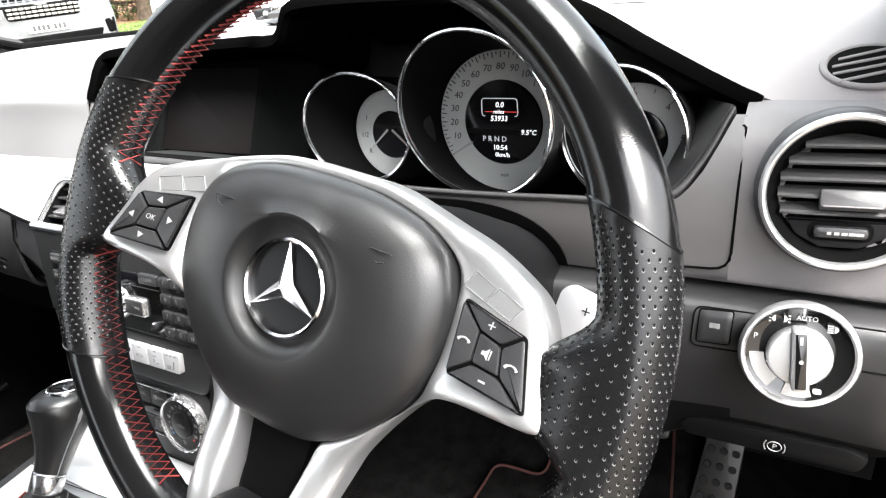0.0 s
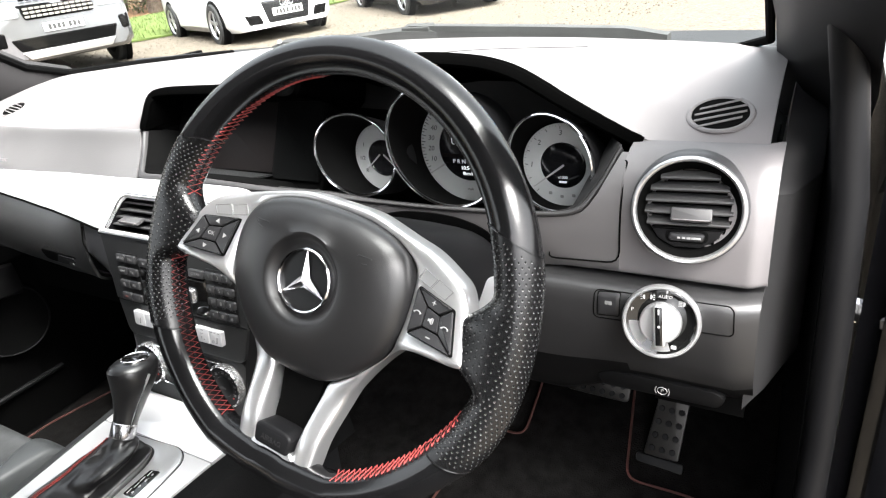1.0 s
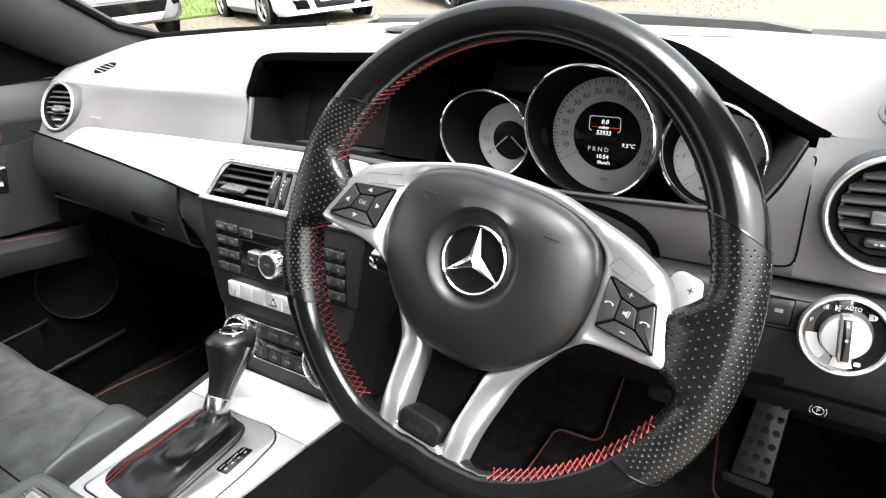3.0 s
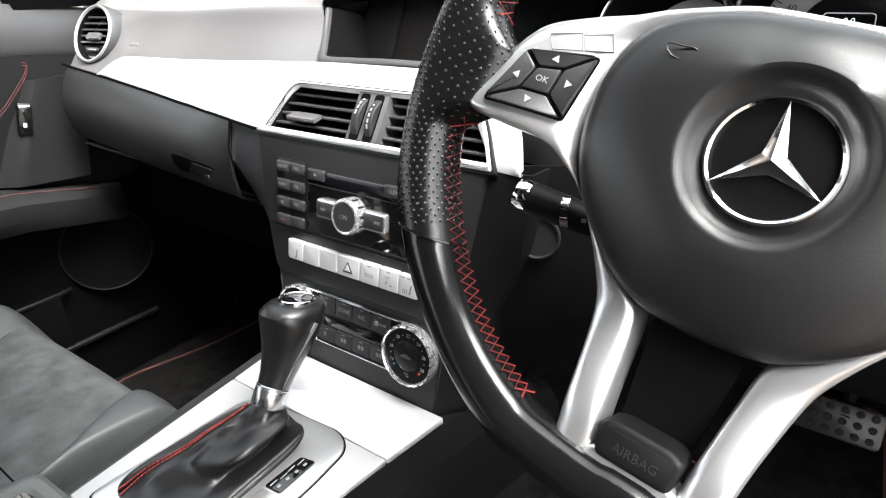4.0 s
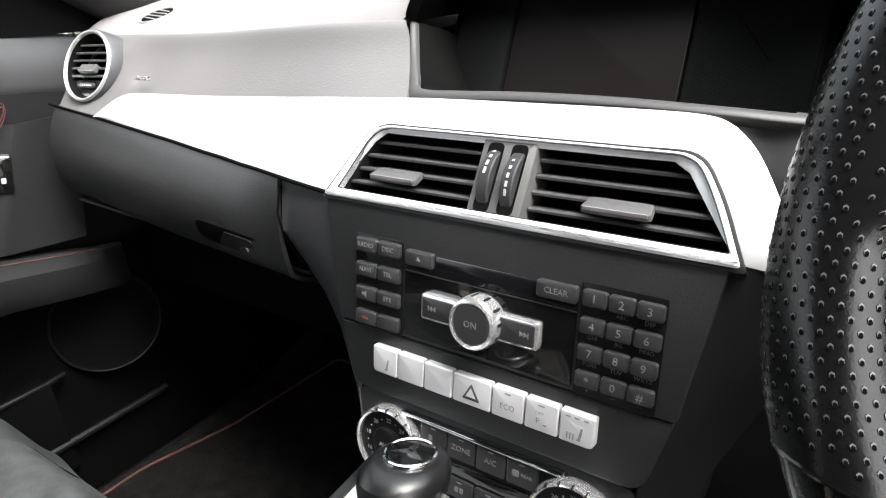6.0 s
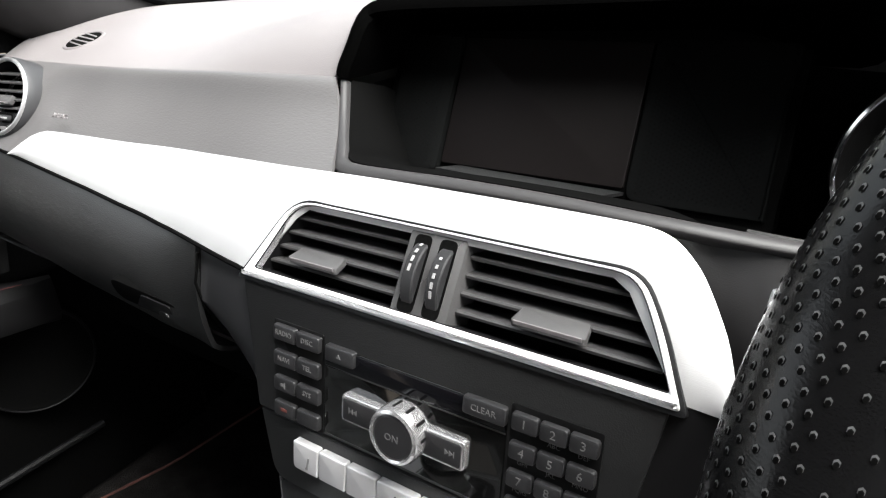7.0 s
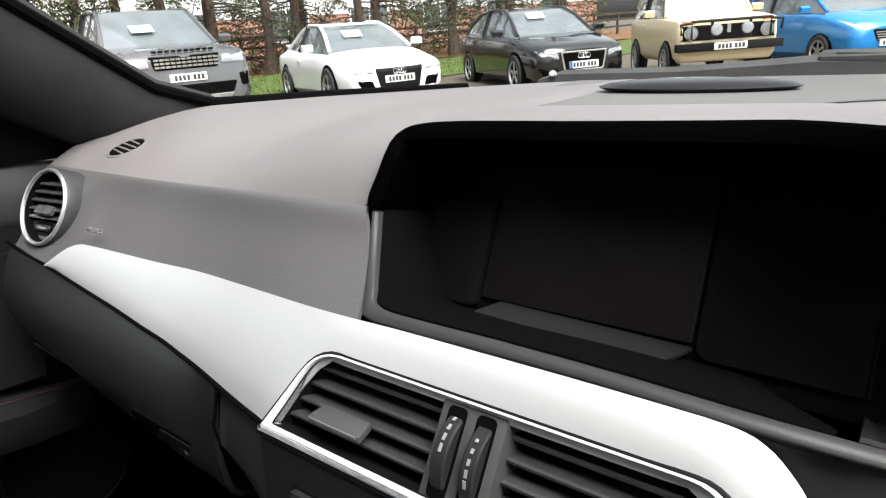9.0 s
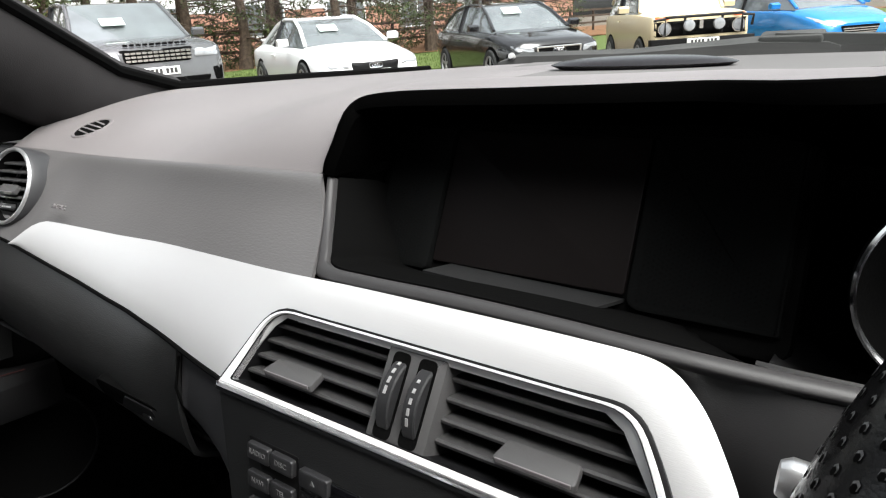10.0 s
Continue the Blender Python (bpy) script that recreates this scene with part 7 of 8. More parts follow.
part("wing_panel", loft(bmesh.new(), [[(0.745, 0.27, 0.25), (0.80, 0.30, 0.25), (0.80, 0.9, 0.25), (0.745, 0.9, 0.25)], [(0.745, 0.27, 0.9), (0.80, 0.30, 0.88), (0.80, 0.9, 0.9), (0.745, 0.9, 0.92)]]), BODYBLACK, ddoor)

# scuttle and wipers outside, below the screen
tagged(new("trim_scuttle", finish("trim_scuttle", sheet(bmesh.new(), [[(x, 0.64 - 0.2 * x * x, 0.905) for x in (-0.7 + 1.4 * k / 20 for k in range(21))], [(x, 0.75 - 0.2 * x * x, 0.918) for x in (-0.7 + 1.4 * k / 20 for k in range(21))], [(x, 0.80 - 0.2 * x * x, 0.90) for x in (-0.7 + 1.4 * k / 20 for k in range(21))]], 0.006), RUBBER)), "black plastic scuttle below the windscreen", "scuttle", kind="structure")
wip = thing("windscreen_wiper", (0.05, 0.63, 0.94), "grey flat-blade windscreen wiper parked at the foot of the screen", "wiper", "wipers")
WIPER = material("faded_wiper_rubber", (0.032, 0.032, 0.031), 0.6, grain=300, bump=0.1, mottle=0.2, mottle_scale=25)
part("blade", loft(bmesh.new(), [[(x, y - 0.012, z - 0.008), (x, y - 0.010, z + h * 0.6), (x, y, z + h), (x, y + 0.012, z - 0.004)] for x, y, z, h in ((-0.215, 0.605, 0.938, 0.004), (-0.19, 0.612, 0.940, 0.010), (-0.06, 0.626, 0.938, 0.011), (0.06, 0.63, 0.942, 0.014), (0.12, 0.632, 0.941, 0.012), (0.13, 0.632, 0.940, 0.008))]), WIPER, wip)
part("arm", loft(bmesh.new(), [[(x, y - 0.014, z - 0.008), (x, y - 0.012, z + h), (x, y + 0.012, z + h), (x, y + 0.014, z - 0.008)] for x, y, z, h in ((0.075, 0.636, 0.944, 0.014), (0.27, 0.634, 0.936, 0.012), (0.44, 0.63, 0.926, 0.012), (0.5, 0.62, 0.918, 0.010))]), WIPER, wip)
part("arm_cap", plate(rounded(rect(-0.028, -0.012, 0.028, 0.012), 0.004), 0.0, 0.010, plane_frame((0.088, 0.634, 0.9480), (0, -0.2, 0.98), up=(0, 1, 0)), 0.004), WIPER, wip)
part("nozzle", turned([(0, 0.004), (0.004, 0.003), (0.0045, 0)], plane_frame((-0.198, 0.600, 0.946), (0.1, -0.8, 0.6)), 12), INK, wip)
# ---- outside: gravel yard, verge, parked cars, trees, building ----
GRAVEL = material("gravel", (0.135, 0.115, 0.09), 0.9, grain=70, bump=1.0, mottle_scale=26, color2=(0.05, 0.042, 0.034), spec=0.2)
GRASS = material("grass_verge", (0.085, 0.115, 0.03), 0.9, grain=60, bump=1.0, mottle_scale=5, color2=(0.045, 0.066, 0.016), spec=0.2)
LITTER = material("leaf_litter", (0.20, 0.10, 0.05), 0.95, grain=40, bump=1.0, mottle_scale=6, color2=(0.08, 0.05, 0.03), spec=0.1)
BARK = material("conifer_bark", (0.055, 0.04, 0.03), 0.95, grain=30, bump=1.0, mottle=0.4, mottle_scale=9, spec=0.1)
NEEDLE = material("conifer_needles", (0.045, 0.06, 0.022), 0.9, mottle=0.5, mottle_scale=3, spec=0.15)
BRICK = material("red_brick", (0.33, 0.17, 0.12), 0.9, grain=12, bump=0.5, mottle=0.2, mottle_scale=3)
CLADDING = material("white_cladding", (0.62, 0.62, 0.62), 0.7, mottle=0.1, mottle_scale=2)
CARGLASS = material("car_window_glass", (0.22, 0.24, 0.25), 0.05, 0.55, spec=0.6, coat=0.6, mottle=0.2, mottle_scale=2)
TYRE = material("tyre_rubber", (0.018, 0.018, 0.018), 0.8, grain=60, bump=0.5, mottle=0.2)
ALLOY = material("alloy_wheel", (0.45, 0.45, 0.46), 0.35, 0.8, mottle=0.1)
LAMP = material("headlamp_lens", (0.34, 0.35, 0.37), 0.12, 0.3, coat=1.0, mottle=0.15, mottle_scale=12)
AMBER = material("amber_lens", (0.5, 0.10, 0.02), 0.2, coat=0.6, mottle=0.1)
PLATE = material("number_plate_white", (0.75, 0.75, 0.72), 0.4, mottle=0.05)
CARD = material("price_card", (0.50, 0.60, 0.55), 0.5, mottle=0.06)


def gz(x, y):
    """Height of the yard: it falls gently towards the far right."""
    return 0.04 - 0.13 - 0.018 * (min(4, max(-16, x)) + 7.2)

# one ground sheet to the horizon; finer near the cars
xs = [-400, -150, -60, -30] + [-24 + 1.0 * k for k in range(49)] + [30, 60, 150, 400]
ys = [-400, -150, -60, -25] + [-14 + 1.0 * k for k in range(45)] + [36, 60, 150, 400]
tagged(new("ground", finish("ground", sheet(bmesh.new(), [[(x, y, gz(x, y) + (0.02 * noise.noise(Vector((x * 0.35, y * 0.35, 3))) if abs(x) < 30 and abs(y) < 35 else 0)) for x in xs] for y in ys]), GRAVEL)), "pale brown gravel car yard", "ground", kind="structure")
RD = Vector((0.26, 0.965, 0)).normalized()
FD = Vector((0.965, -0.26, 0)).normalized()
rc = Vector((-7.2, 8.37, 0))


def yard(along, out, z=0.0):
    """A place in the yard: along the row of parked cars, and out from the noses towards the viewer (minus: behind them)."""
    p = rc + RD * along + FD * out
    return Vector((p.x, p.y, gz(p.x, p.y) + z))


strip_rows = []
for j in range(9):
    strip_rows.append([yard(-30 + 2.0 * i, -3.2 - 0.8 * j + 0.3 * math.sin(i * 1.7 + j), 0.035 + 0.03 * math.sin(i * 2.1) * (j % 2)) for i in range(41)])
tagged(new("verge", finish("verge", sheet(bmesh.new(), strip_rows, 0.03), GRASS)), "mown green grass verge behind the parked cars", "grass", kind="structure")
strip_rows = [[yard(-34 + 2.0 * i, -9.2 - 3.0 * j, 0.06 + 0.05 * math.sin(i * 1.3 + j)) for i in range(45)] for j in range(5)]
tagged(new("litter_bed", finish("litter_bed", sheet(bmesh.new(), strip_rows, 0.03), LITTER)), "brown leaf litter under the trees", "ground", kind="structure")
blades = bmesh.new()
rng = random.Random(5)
for k in range(5200):
    p = yard(rng.uniform(-9, 9), rng.uniform(-9.4, -3.4), 0.03)
    a, h = rng.uniform(0, 6.28), rng.uniform(0.04, 0.11)
    d = Vector((math.cos(a), math.sin(a), 0)) * 0.012
    v = [blades.verts.new(q) for q in (p - d, p + d, p + Vector((rng.uniform(-0.03, 0.03), rng.uniform(-0.03, 0.03), h)))]
    blades.faces.new(v)
tagged(new("grass_blades", finish("grass_blades", blades, GRASS)), "short green grass blades on the verge", "grass", kind="stuff")
stones = bmesh.new()
for k in range(4200):
    p = yard(rng.uniform(-5, 7), rng.uniform(-3.5, 5.5), 0.0)
    r = rng.uniform(0.008, 0.026)
    ring = [stones.verts.new(p + Vector((r * math.cos(t) * rng.uniform(0.7, 1.2), r * math.sin(t) * rng.uniform(0.7, 1.2), 0))) for t in (0, 1.26, 2.5, 3.77, 5.0)]
    top = stones.verts.new(p + Vector((0, 0, r * 0.9)))
    for i in range(5):
        stones.faces.new((ring[i], ring[(i + 1) % 5], top))
tagged(new("loose_stones", finish("loose_stones", stones, GRAVEL, smooth=False)), "loose gravel stones lying in the yard", "gravel", kind="stuff")


def on_yard(x, y):
    return Vector((x, y, gz(x, y)))


def road_wheel(parent, m, r, w, spokes, dark=False):
    """m: z points out of the car's side."""
    t = part("wheel", turned([(r * 0.66, -w / 2), (r * 0.93, -w / 2), (r, -w * 0.36), (r, w * 0.36), (r * 0.93, w / 2), (r * 0.70, w / 2), (r * 0.66, w * 0.38), (r * 0.66, -w / 2)], m, 30), TYRE, parent)
    part("rim", turned([(r * 0.60, w * 0.1), (r * 0.70, w * 0.46), (r * 0.665, w * 0.5), (r * 0.62, w * 0.42), (r * 0.58, w * 0.1)], m, 30), ALLOY, t)
    part("brake", turned([(0, w * 0.05), (r * 0.5, w * 0.05), (r * 0.62, 0)], m, 20), SHADOW, t)
    for k in range(spokes):
        part("spoke", plate([(-r * 0.09, 0.02), (r * 0.09, 0.02), (r * 0.06, r * 0.63), (-r * 0.06, r * 0.63)], w * 0.2, w * 0.42, m @ pose(0, 0, 0, 0, 0, 360 / spokes * k), 0.006), ALLOY, t)
    part("hub", turned([(0, w * 0.46), (r * 0.12, w * 0.44), (r * 0.15, w * 0.2)], m, 14), ALLOY, t)


def parked_car(label, place, heading, paint, body, cabin, axle, wr, spokes, front, extra=None):
    """body: (y, half width, lowest, shoulder, top); cabin: (y, half width below, z below, half width above, z above); y towards the nose."""
    M = Matrix.Translation(place) @ Matrix.Rotation(radians(heading - 90), 4, "Z") @ Matrix.Translation((0, -body[0][0], 0))
    o = thing("parked_car", place, label, "car", "parked cars")

    def sec(y):
        w, z0, zs, zt = (curve_table([(b[0], b[i]) for b in reversed(body)], y) for i in (1, 2, 3, 4))
        half = [(w * 0.88, z0), (w * 0.985, z0 + 0.10), (w, (z0 + zs) / 2 + 0.06), (w * 0.985, zs - 0.05), (w * 0.955, zs), (w * 0.80, zs + (zt - zs) * 0.75), (w * 0.42, zt), (0, zt + 0.004)]
        return [M @ Vector((x, y, z)) for x, z in half] + [M @ Vector((-x, y, z)) for x, z in reversed(half[:-1])]

    def nose(x, z):
        """How far behind the nose the skin lies at the half width x and height z."""
        for k in range(120):
            y = body[0][0] - 0.01 * k
            w, z0, zs, zt = (curve_table([(b[0], b[i]) for b in reversed(body)], y) for i in (1, 2, 3, 4))
            wide = lerp_table([(z0, w * 0.88), (z0 + 0.10, w * 0.985), ((z0 + zs) / 2 + 0.06, w), (zs - 0.05, w * 0.985), (zs, w * 0.955), (zs + (zt - zs) * 0.75, w * 0.80), (zt, w * 0.42), (zt + 0.004, 0)], z)
            if abs(x) <= wide and z <= zt + 0.004:
                return -0.01 * k
        return -0.4

    y0, y1 = body[-1][0], body[0][0]
    part("body", loft(bmesh.new(), [sec(y0 + (y1 - y0) * (0.5 - 0.5 * math.cos(math.pi * k / 40))) for k in range(41)]), paint, o, sharp=40)
    cab = [[M @ Vector(p) for p in ((wb, y, zb), (wb + (wt - wb) * 0.55 + 0.012, y, zb + (zt - zb) * 0.5), (wt, y, zt), (wt * 0.5, y, zt + 0.012), (-wt * 0.5, y, zt + 0.012), (-wt, y, zt), (-wb - (wt - wb) * 0.55 - 0.012, y, zb + (zt - zb) * 0.5), (-wb, y, zb))] for y, wb, zb, wt, zt in cabin]
    part("windows", loft(bmesh.new(), cab), CARGLASS, o, "reflecting window glass", 25)
    roof = [c for c in cabin if c[4] > max(k[4] for k in cabin) - 0.13]
    part("roof", sheet(bmesh.new(), [[M @ Vector((wt * q, y, zt + 0.016 - 0.018 * q**4 + 0.006)) for q in (-1.03, -0.9, -0.5, 0, 0.5, 0.9, 1.03)] for y, wb, zb, wt, zt in roof], 0.012), paint, o)
    for s in (-1, 1):
        part("pillar", tube(bmesh.new(), [M @ Vector((s * wt * 1.01, y, zt + 0.004)) for y, wb, zb, wt, zt in cabin], 0.034, 8), paint, o)
        yb = (roof[0][0] + roof[-1][0]) / 2 - 0.1
        wb, zb, wt, zt = (curve_table([(c[0], c[i]) for c in reversed(cabin)], yb) for i in (1, 2, 3, 4))
        part("pillar", tube(bmesh.new(), [M @ Vector((s * (wb + 0.006), yb + 0.02, zb)), M @ Vector((s * (wb + (wt - wb) * 0.55 + 0.02), yb, zb + (zt - zb) * 0.5)), M @ Vector((s * (wt + 0.008), yb - 0.03, zt))], 0.04, 6), BLACK, o)
        wm, zm = curve_table([(b[0], b[1]) for b in reversed(body)], cabin[0][0] - 0.3), cabin[0][2] + 0.10
        part("door_mirror", loft(bmesh.new(), [[M @ Vector((s * x, cabin[0][0] - 0.32 + dy, zm + dz)) for dy, dz in ((0.06, -0.05), (0.08, 0.03), (0.0, 0.07), (-0.05, 0.03), (-0.05, -0.05))] for x in (wm + 0.02, wm + 0.2)]), paint, o)
        for ya in axle:
            wa = curve_table([(b[0], b[1]) for b in reversed(body)], ya)
            wmx = M @ Matrix.Translation((s * (wa - 0.10), ya, wr)) @ Matrix.Rotation(radians(90 * s), 4, "Y") @ Matrix.Rotation(radians(90), 4, "Z")
            part("wheel_arch", turned([(0, 0.098), (wr * 1.10, 0.100), (wr * 1.16, 0.092), (wr * 1.16, 0.0)], wmx, 32), SHADOW, o)
            road_wheel(o, wmx @ Matrix.Translation((0, 0, 0.025)), wr, 0.21, spokes)
        for z in (0.0,):
            yd0, yd1 = roof[0][0] - 0.1, roof[-1][0] + 0.1
            wd = curve_table([(b[0], b[1]) for b in reversed(body)], yd0)
            part("door_handle", tube(bmesh.new(), [M @ Vector((s * (wd + 0.012), yb + 0.15, cabin[0][2] - 0.10)), M @ Vector((s * (wd + 0.012), yb + 0.34, cabin[0][2] - 0.10))], 0.014, 6), paint, o)
    NM = M @ plane_frame((0, body[0][0], 0), (0, 1, 0))
    for kind, pts, z0, z1, mat in front:
        if z1 > 0.02:
            part(kind, plate(rounded(pts, 0.012, 3), z0, z1, NM, 0.006), mat, o)
            continue
        ring = rounded(pts, 0.03, 3)
        cx, cz = sum(p[0] for p in ring) / len(ring), sum(p[1] for p in ring) / len(ring)
        bm = bmesh.new()
        loops = []
        for q, lift in ((1.0, -0.03), (1.0, 0.008), (0.93, 0.014), (0.6, 0.014), (0.3, 0.014)):
            loops.append([NM @ Vector((cx + (p[0] - cx) * q, cz + (p[1] - cz) * q, nose(cx + (p[0] - cx) * q, cz + (p[1] - cz) * q) + lift)) for p in ring])
        part(kind, loft(bm, loops), mat, o, sharp=50)
    if extra:
        extra(o, M, NM)
    return o, M, NM


def plate_bars(o, NM, zc, z, cx=0.0):
    part("number_plate", plate(rounded(rect(cx - 0.26, zc - 0.055, cx + 0.26, zc + 0.055), 0.01), z - 0.02, z, NM, 0.003), PLATE, o, "white number plate with dark bars")
    for k in range(7):
        x = cx - 0.20 + 0.058 * k + (0.03 if k > 3 else 0)
        part("plate_bar", plate(rect(x, zc - 0.036, x + 0.040, zc + 0.036), z, z + 0.003, NM), DARKINK, o)


def rings_sign(o, NM, zc, z, r=0.035):
    bm = bmesh.new()
    for k in range(4):
        lathe(bm, ring_profile(r * 0.78, r, z, z + 0.012, 5), off(NM, -1.05 * r * 1.5 + 1.05 * r * k, zc), 16, closed=True)
    part("grille_badge", bm, CHROME, o)


def price(o, M, y, z, lean, words=""):
    cm = M @ plane_frame((0.18, y, z), (0, 0.55, 0.83), turn=0)
    c = part("price_card", plate(rounded(rect(-0.17, -0.10, 0.17, 0.10), 0.01), 0.012, 0.018, cm), CARD, o, "pale price card in the windscreen")
    if words:
        lettering(words, 0.12, off(cm, 0, 0, 0.02), DARKINK, c)


WHITE = material("white_car_paint", (0.78, 0.78, 0.79), 0.25, coat=0.7, mottle=0.03)
GUNMETAL = material("grey_metallic_paint", (0.13, 0.13, 0.135), 0.25, 0.5, coat=0.7, mottle=0.06)
CREAM = material("cream_car_paint", (0.68, 0.56, 0.36), 0.35, coat=0.4, mottle=0.06)
BLUE = material("bright_blue_paint", (0.01, 0.20, 0.55), 0.25, 0.2, coat=0.8, mottle=0.06)


def coupe_extra(o, M, NM):
    plate_bars(o, NM, 0.43, 0.020)
    rings_sign(o, NM, 0.545, 0.014, 0.045)
    price(o, M, 0.62, 1.15, 0, "20995")
    part("tail_spoiler", loft(bmesh.new(), [[M @ Vector((x, y, z)) for y, z in ((-1.9, 0.98), (-2.1, 1.02), (-2.1, 1.05), (-1.9, 1.01))] for x in (-0.62, 0.62)]), WHITE, o)


parked_car("white two-door coupe with a black grille parked on gravel", on_yard(-6.84, 7.88), -24, WHITE,
           [(2.09, 0.66, 0.26, 0.50, 0.60), (2.0, 0.80, 0.20, 0.62, 0.70), (1.6, 0.91, 0.18, 0.70, 0.79), (0.95, 0.925, 0.17, 0.80, 0.90), (0.0, 0.92, 0.17, 0.85, 0.93), (-1.2, 0.925, 0.17, 0.87, 0.96), (-1.85, 0.88, 0.2, 0.85, 0.95), (-2.09, 0.76, 0.3, 0.75, 0.85)],
           [(1.0, 0.80, 0.86, 0.74, 0.89), (0.55, 0.80, 0.88, 0.64, 1.16), (0.1, 0.80, 0.89, 0.56, 1.32), (-0.4, 0.80, 0.90, 0.56, 1.35), (-1.0, 0.78, 0.90, 0.54, 1.28), (-1.5, 0.74, 0.90, 0.58, 1.10), (-1.95, 0.68, 0.88, 0.62, 0.92)],
           (1.25, -1.22), 0.325, 5,
           [("grille", [(-0.42, 0.61), (0.42, 0.61), (0.34, 0.28), (-0.34, 0.28)], -0.06, 0.004, BLACK),
            ("intake", [(-0.72, 0.44), (-0.48, 0.42), (-0.43, 0.28), (-0.66, 0.28)], -0.22, -0.06, SHADOW), ("intake", [(0.72, 0.44), (0.48, 0.42), (0.43, 0.28), (0.66, 0.28)], -0.22, -0.06, SHADOW),
            ("headlamp", [(-0.84, 0.68), (-0.50, 0.61), (-0.44, 0.53), (-0.76, 0.54)], -0.25, -0.025, LAMP), ("headlamp", [(0.84, 0.68), (0.50, 0.61), (0.44, 0.53), (0.76, 0.54)], -0.25, -0.025, LAMP),
            ("lower_lip", [(-0.72, 0.25), (0.72, 0.25), (0.68, 0.21), (-0.68, 0.21)], -0.2, 0.01, WHITE)], coupe_extra)


def suv_extra(o, M, NM):
    plate_bars(o, NM, 0.70, 0.02)
    for k in range(3):
        bm = bmesh.new()
        for j in range(12):
            prism(bm, rounded(rect(-0.44 + 0.075 * j, 0.845 + 0.05 * k, -0.375 + 0.075 * j, 0.875 + 0.05 * k), 0.01, 2), 0.0, 0.03, NM)
        part("grille_bar", bm, CHROME, o)
    bm = bmesh.new()
    for k in range(10):
        prism(bm, rect(-0.42 + 0.088 * k, 1.055, -0.36 + 0.088 * k, 1.085), -0.09, -0.055, NM)
    part("bonnet_letter_bars", bm, SHADOW, o)
    price(o, M, 0.95, 1.42, 0)


parked_car("grey metallic large off-road car with a chrome grille", on_yard(-8.5, 5.2), -16, GUNMETAL,
           [(2.40, 0.84, 0.34, 0.86, 0.98), (2.3, 0.93, 0.28, 0.98, 1.05), (1.9, 0.985, 0.26, 1.06, 1.13), (1.2, 0.99, 0.26, 1.12, 1.18), (0.0, 0.99, 0.26, 1.16, 1.2), (-1.8, 0.99, 0.26, 1.16, 1.2), (-2.4, 0.92, 0.34, 1.1, 1.15)],
           [(1.25, 0.90, 1.12, 0.84, 1.14), (0.8, 0.90, 1.13, 0.74, 1.48), (0.45, 0.90, 1.15, 0.68, 1.70), (-0.4, 0.90, 1.15, 0.68, 1.76), (-1.6, 0.88, 1.15, 0.66, 1.72), (-2.2, 0.86, 1.15, 0.66, 1.5)],
           (1.48, -1.44), 0.385, 10,
           [("grille", [(-0.50, 1.01), (0.50, 1.01), (0.44, 0.82), (-0.44, 0.82)], -0.1, 0.008, SHADOW),
            ("headlamp", [(-0.93, 1.0), (-0.53, 0.98), (-0.50, 0.86), (-0.84, 0.86)], -0.3, 0.010, LAMP), ("headlamp", [(0.93, 1.0), (0.53, 0.98), (0.50, 0.86), (0.84, 0.86)], -0.3, 0.010, LAMP),
            ("intake", [(-0.70, 0.60), (0.70, 0.60), (0.62, 0.44), (-0.62, 0.44)], -0.12, 0.006, SHADOW),
            ("bash_plate", [(-0.62, 0.43), (0.62, 0.43), (0.54, 0.33), (-0.54, 0.33)], -0.12, 0.03, SILVER),
            ("side_intake", [(0.74, 0.70), (0.90, 0.72), (0.88, 0.52), (0.76, 0.52)], -0.25, -0.04, SHADOW), ("side_intake", [(-0.74, 0.70), (-0.90, 0.72), (-0.88, 0.52), (-0.76, 0.52)], -0.25, -0.04, SHADOW)], suv_extra)


def hatch_extra(o, M, NM):
    plate_bars(o, NM, 0.44, 0.03)
    part("plate_flag", plate(rect(-0.258, 0.386, -0.215, 0.494), 0.03, 0.034, NM), BLUEINK, o)
    rings_sign(o, NM, 0.58, 0.025, 0.045)
    part("grille_frame", frame_plate(bmesh.new(), rounded([(-0.42, 0.66), (0.42, 0.66), (0.36, 0.34), (-0.36, 0.34)], 0.03), rounded([(-0.385, 0.635), (0.385, 0.635), (0.33, 0.365), (-0.33, 0.365)], 0.025), -0.05, 0.025, NM), CHROME, o)
    price(o, M, 0.60, 1.26, 0)


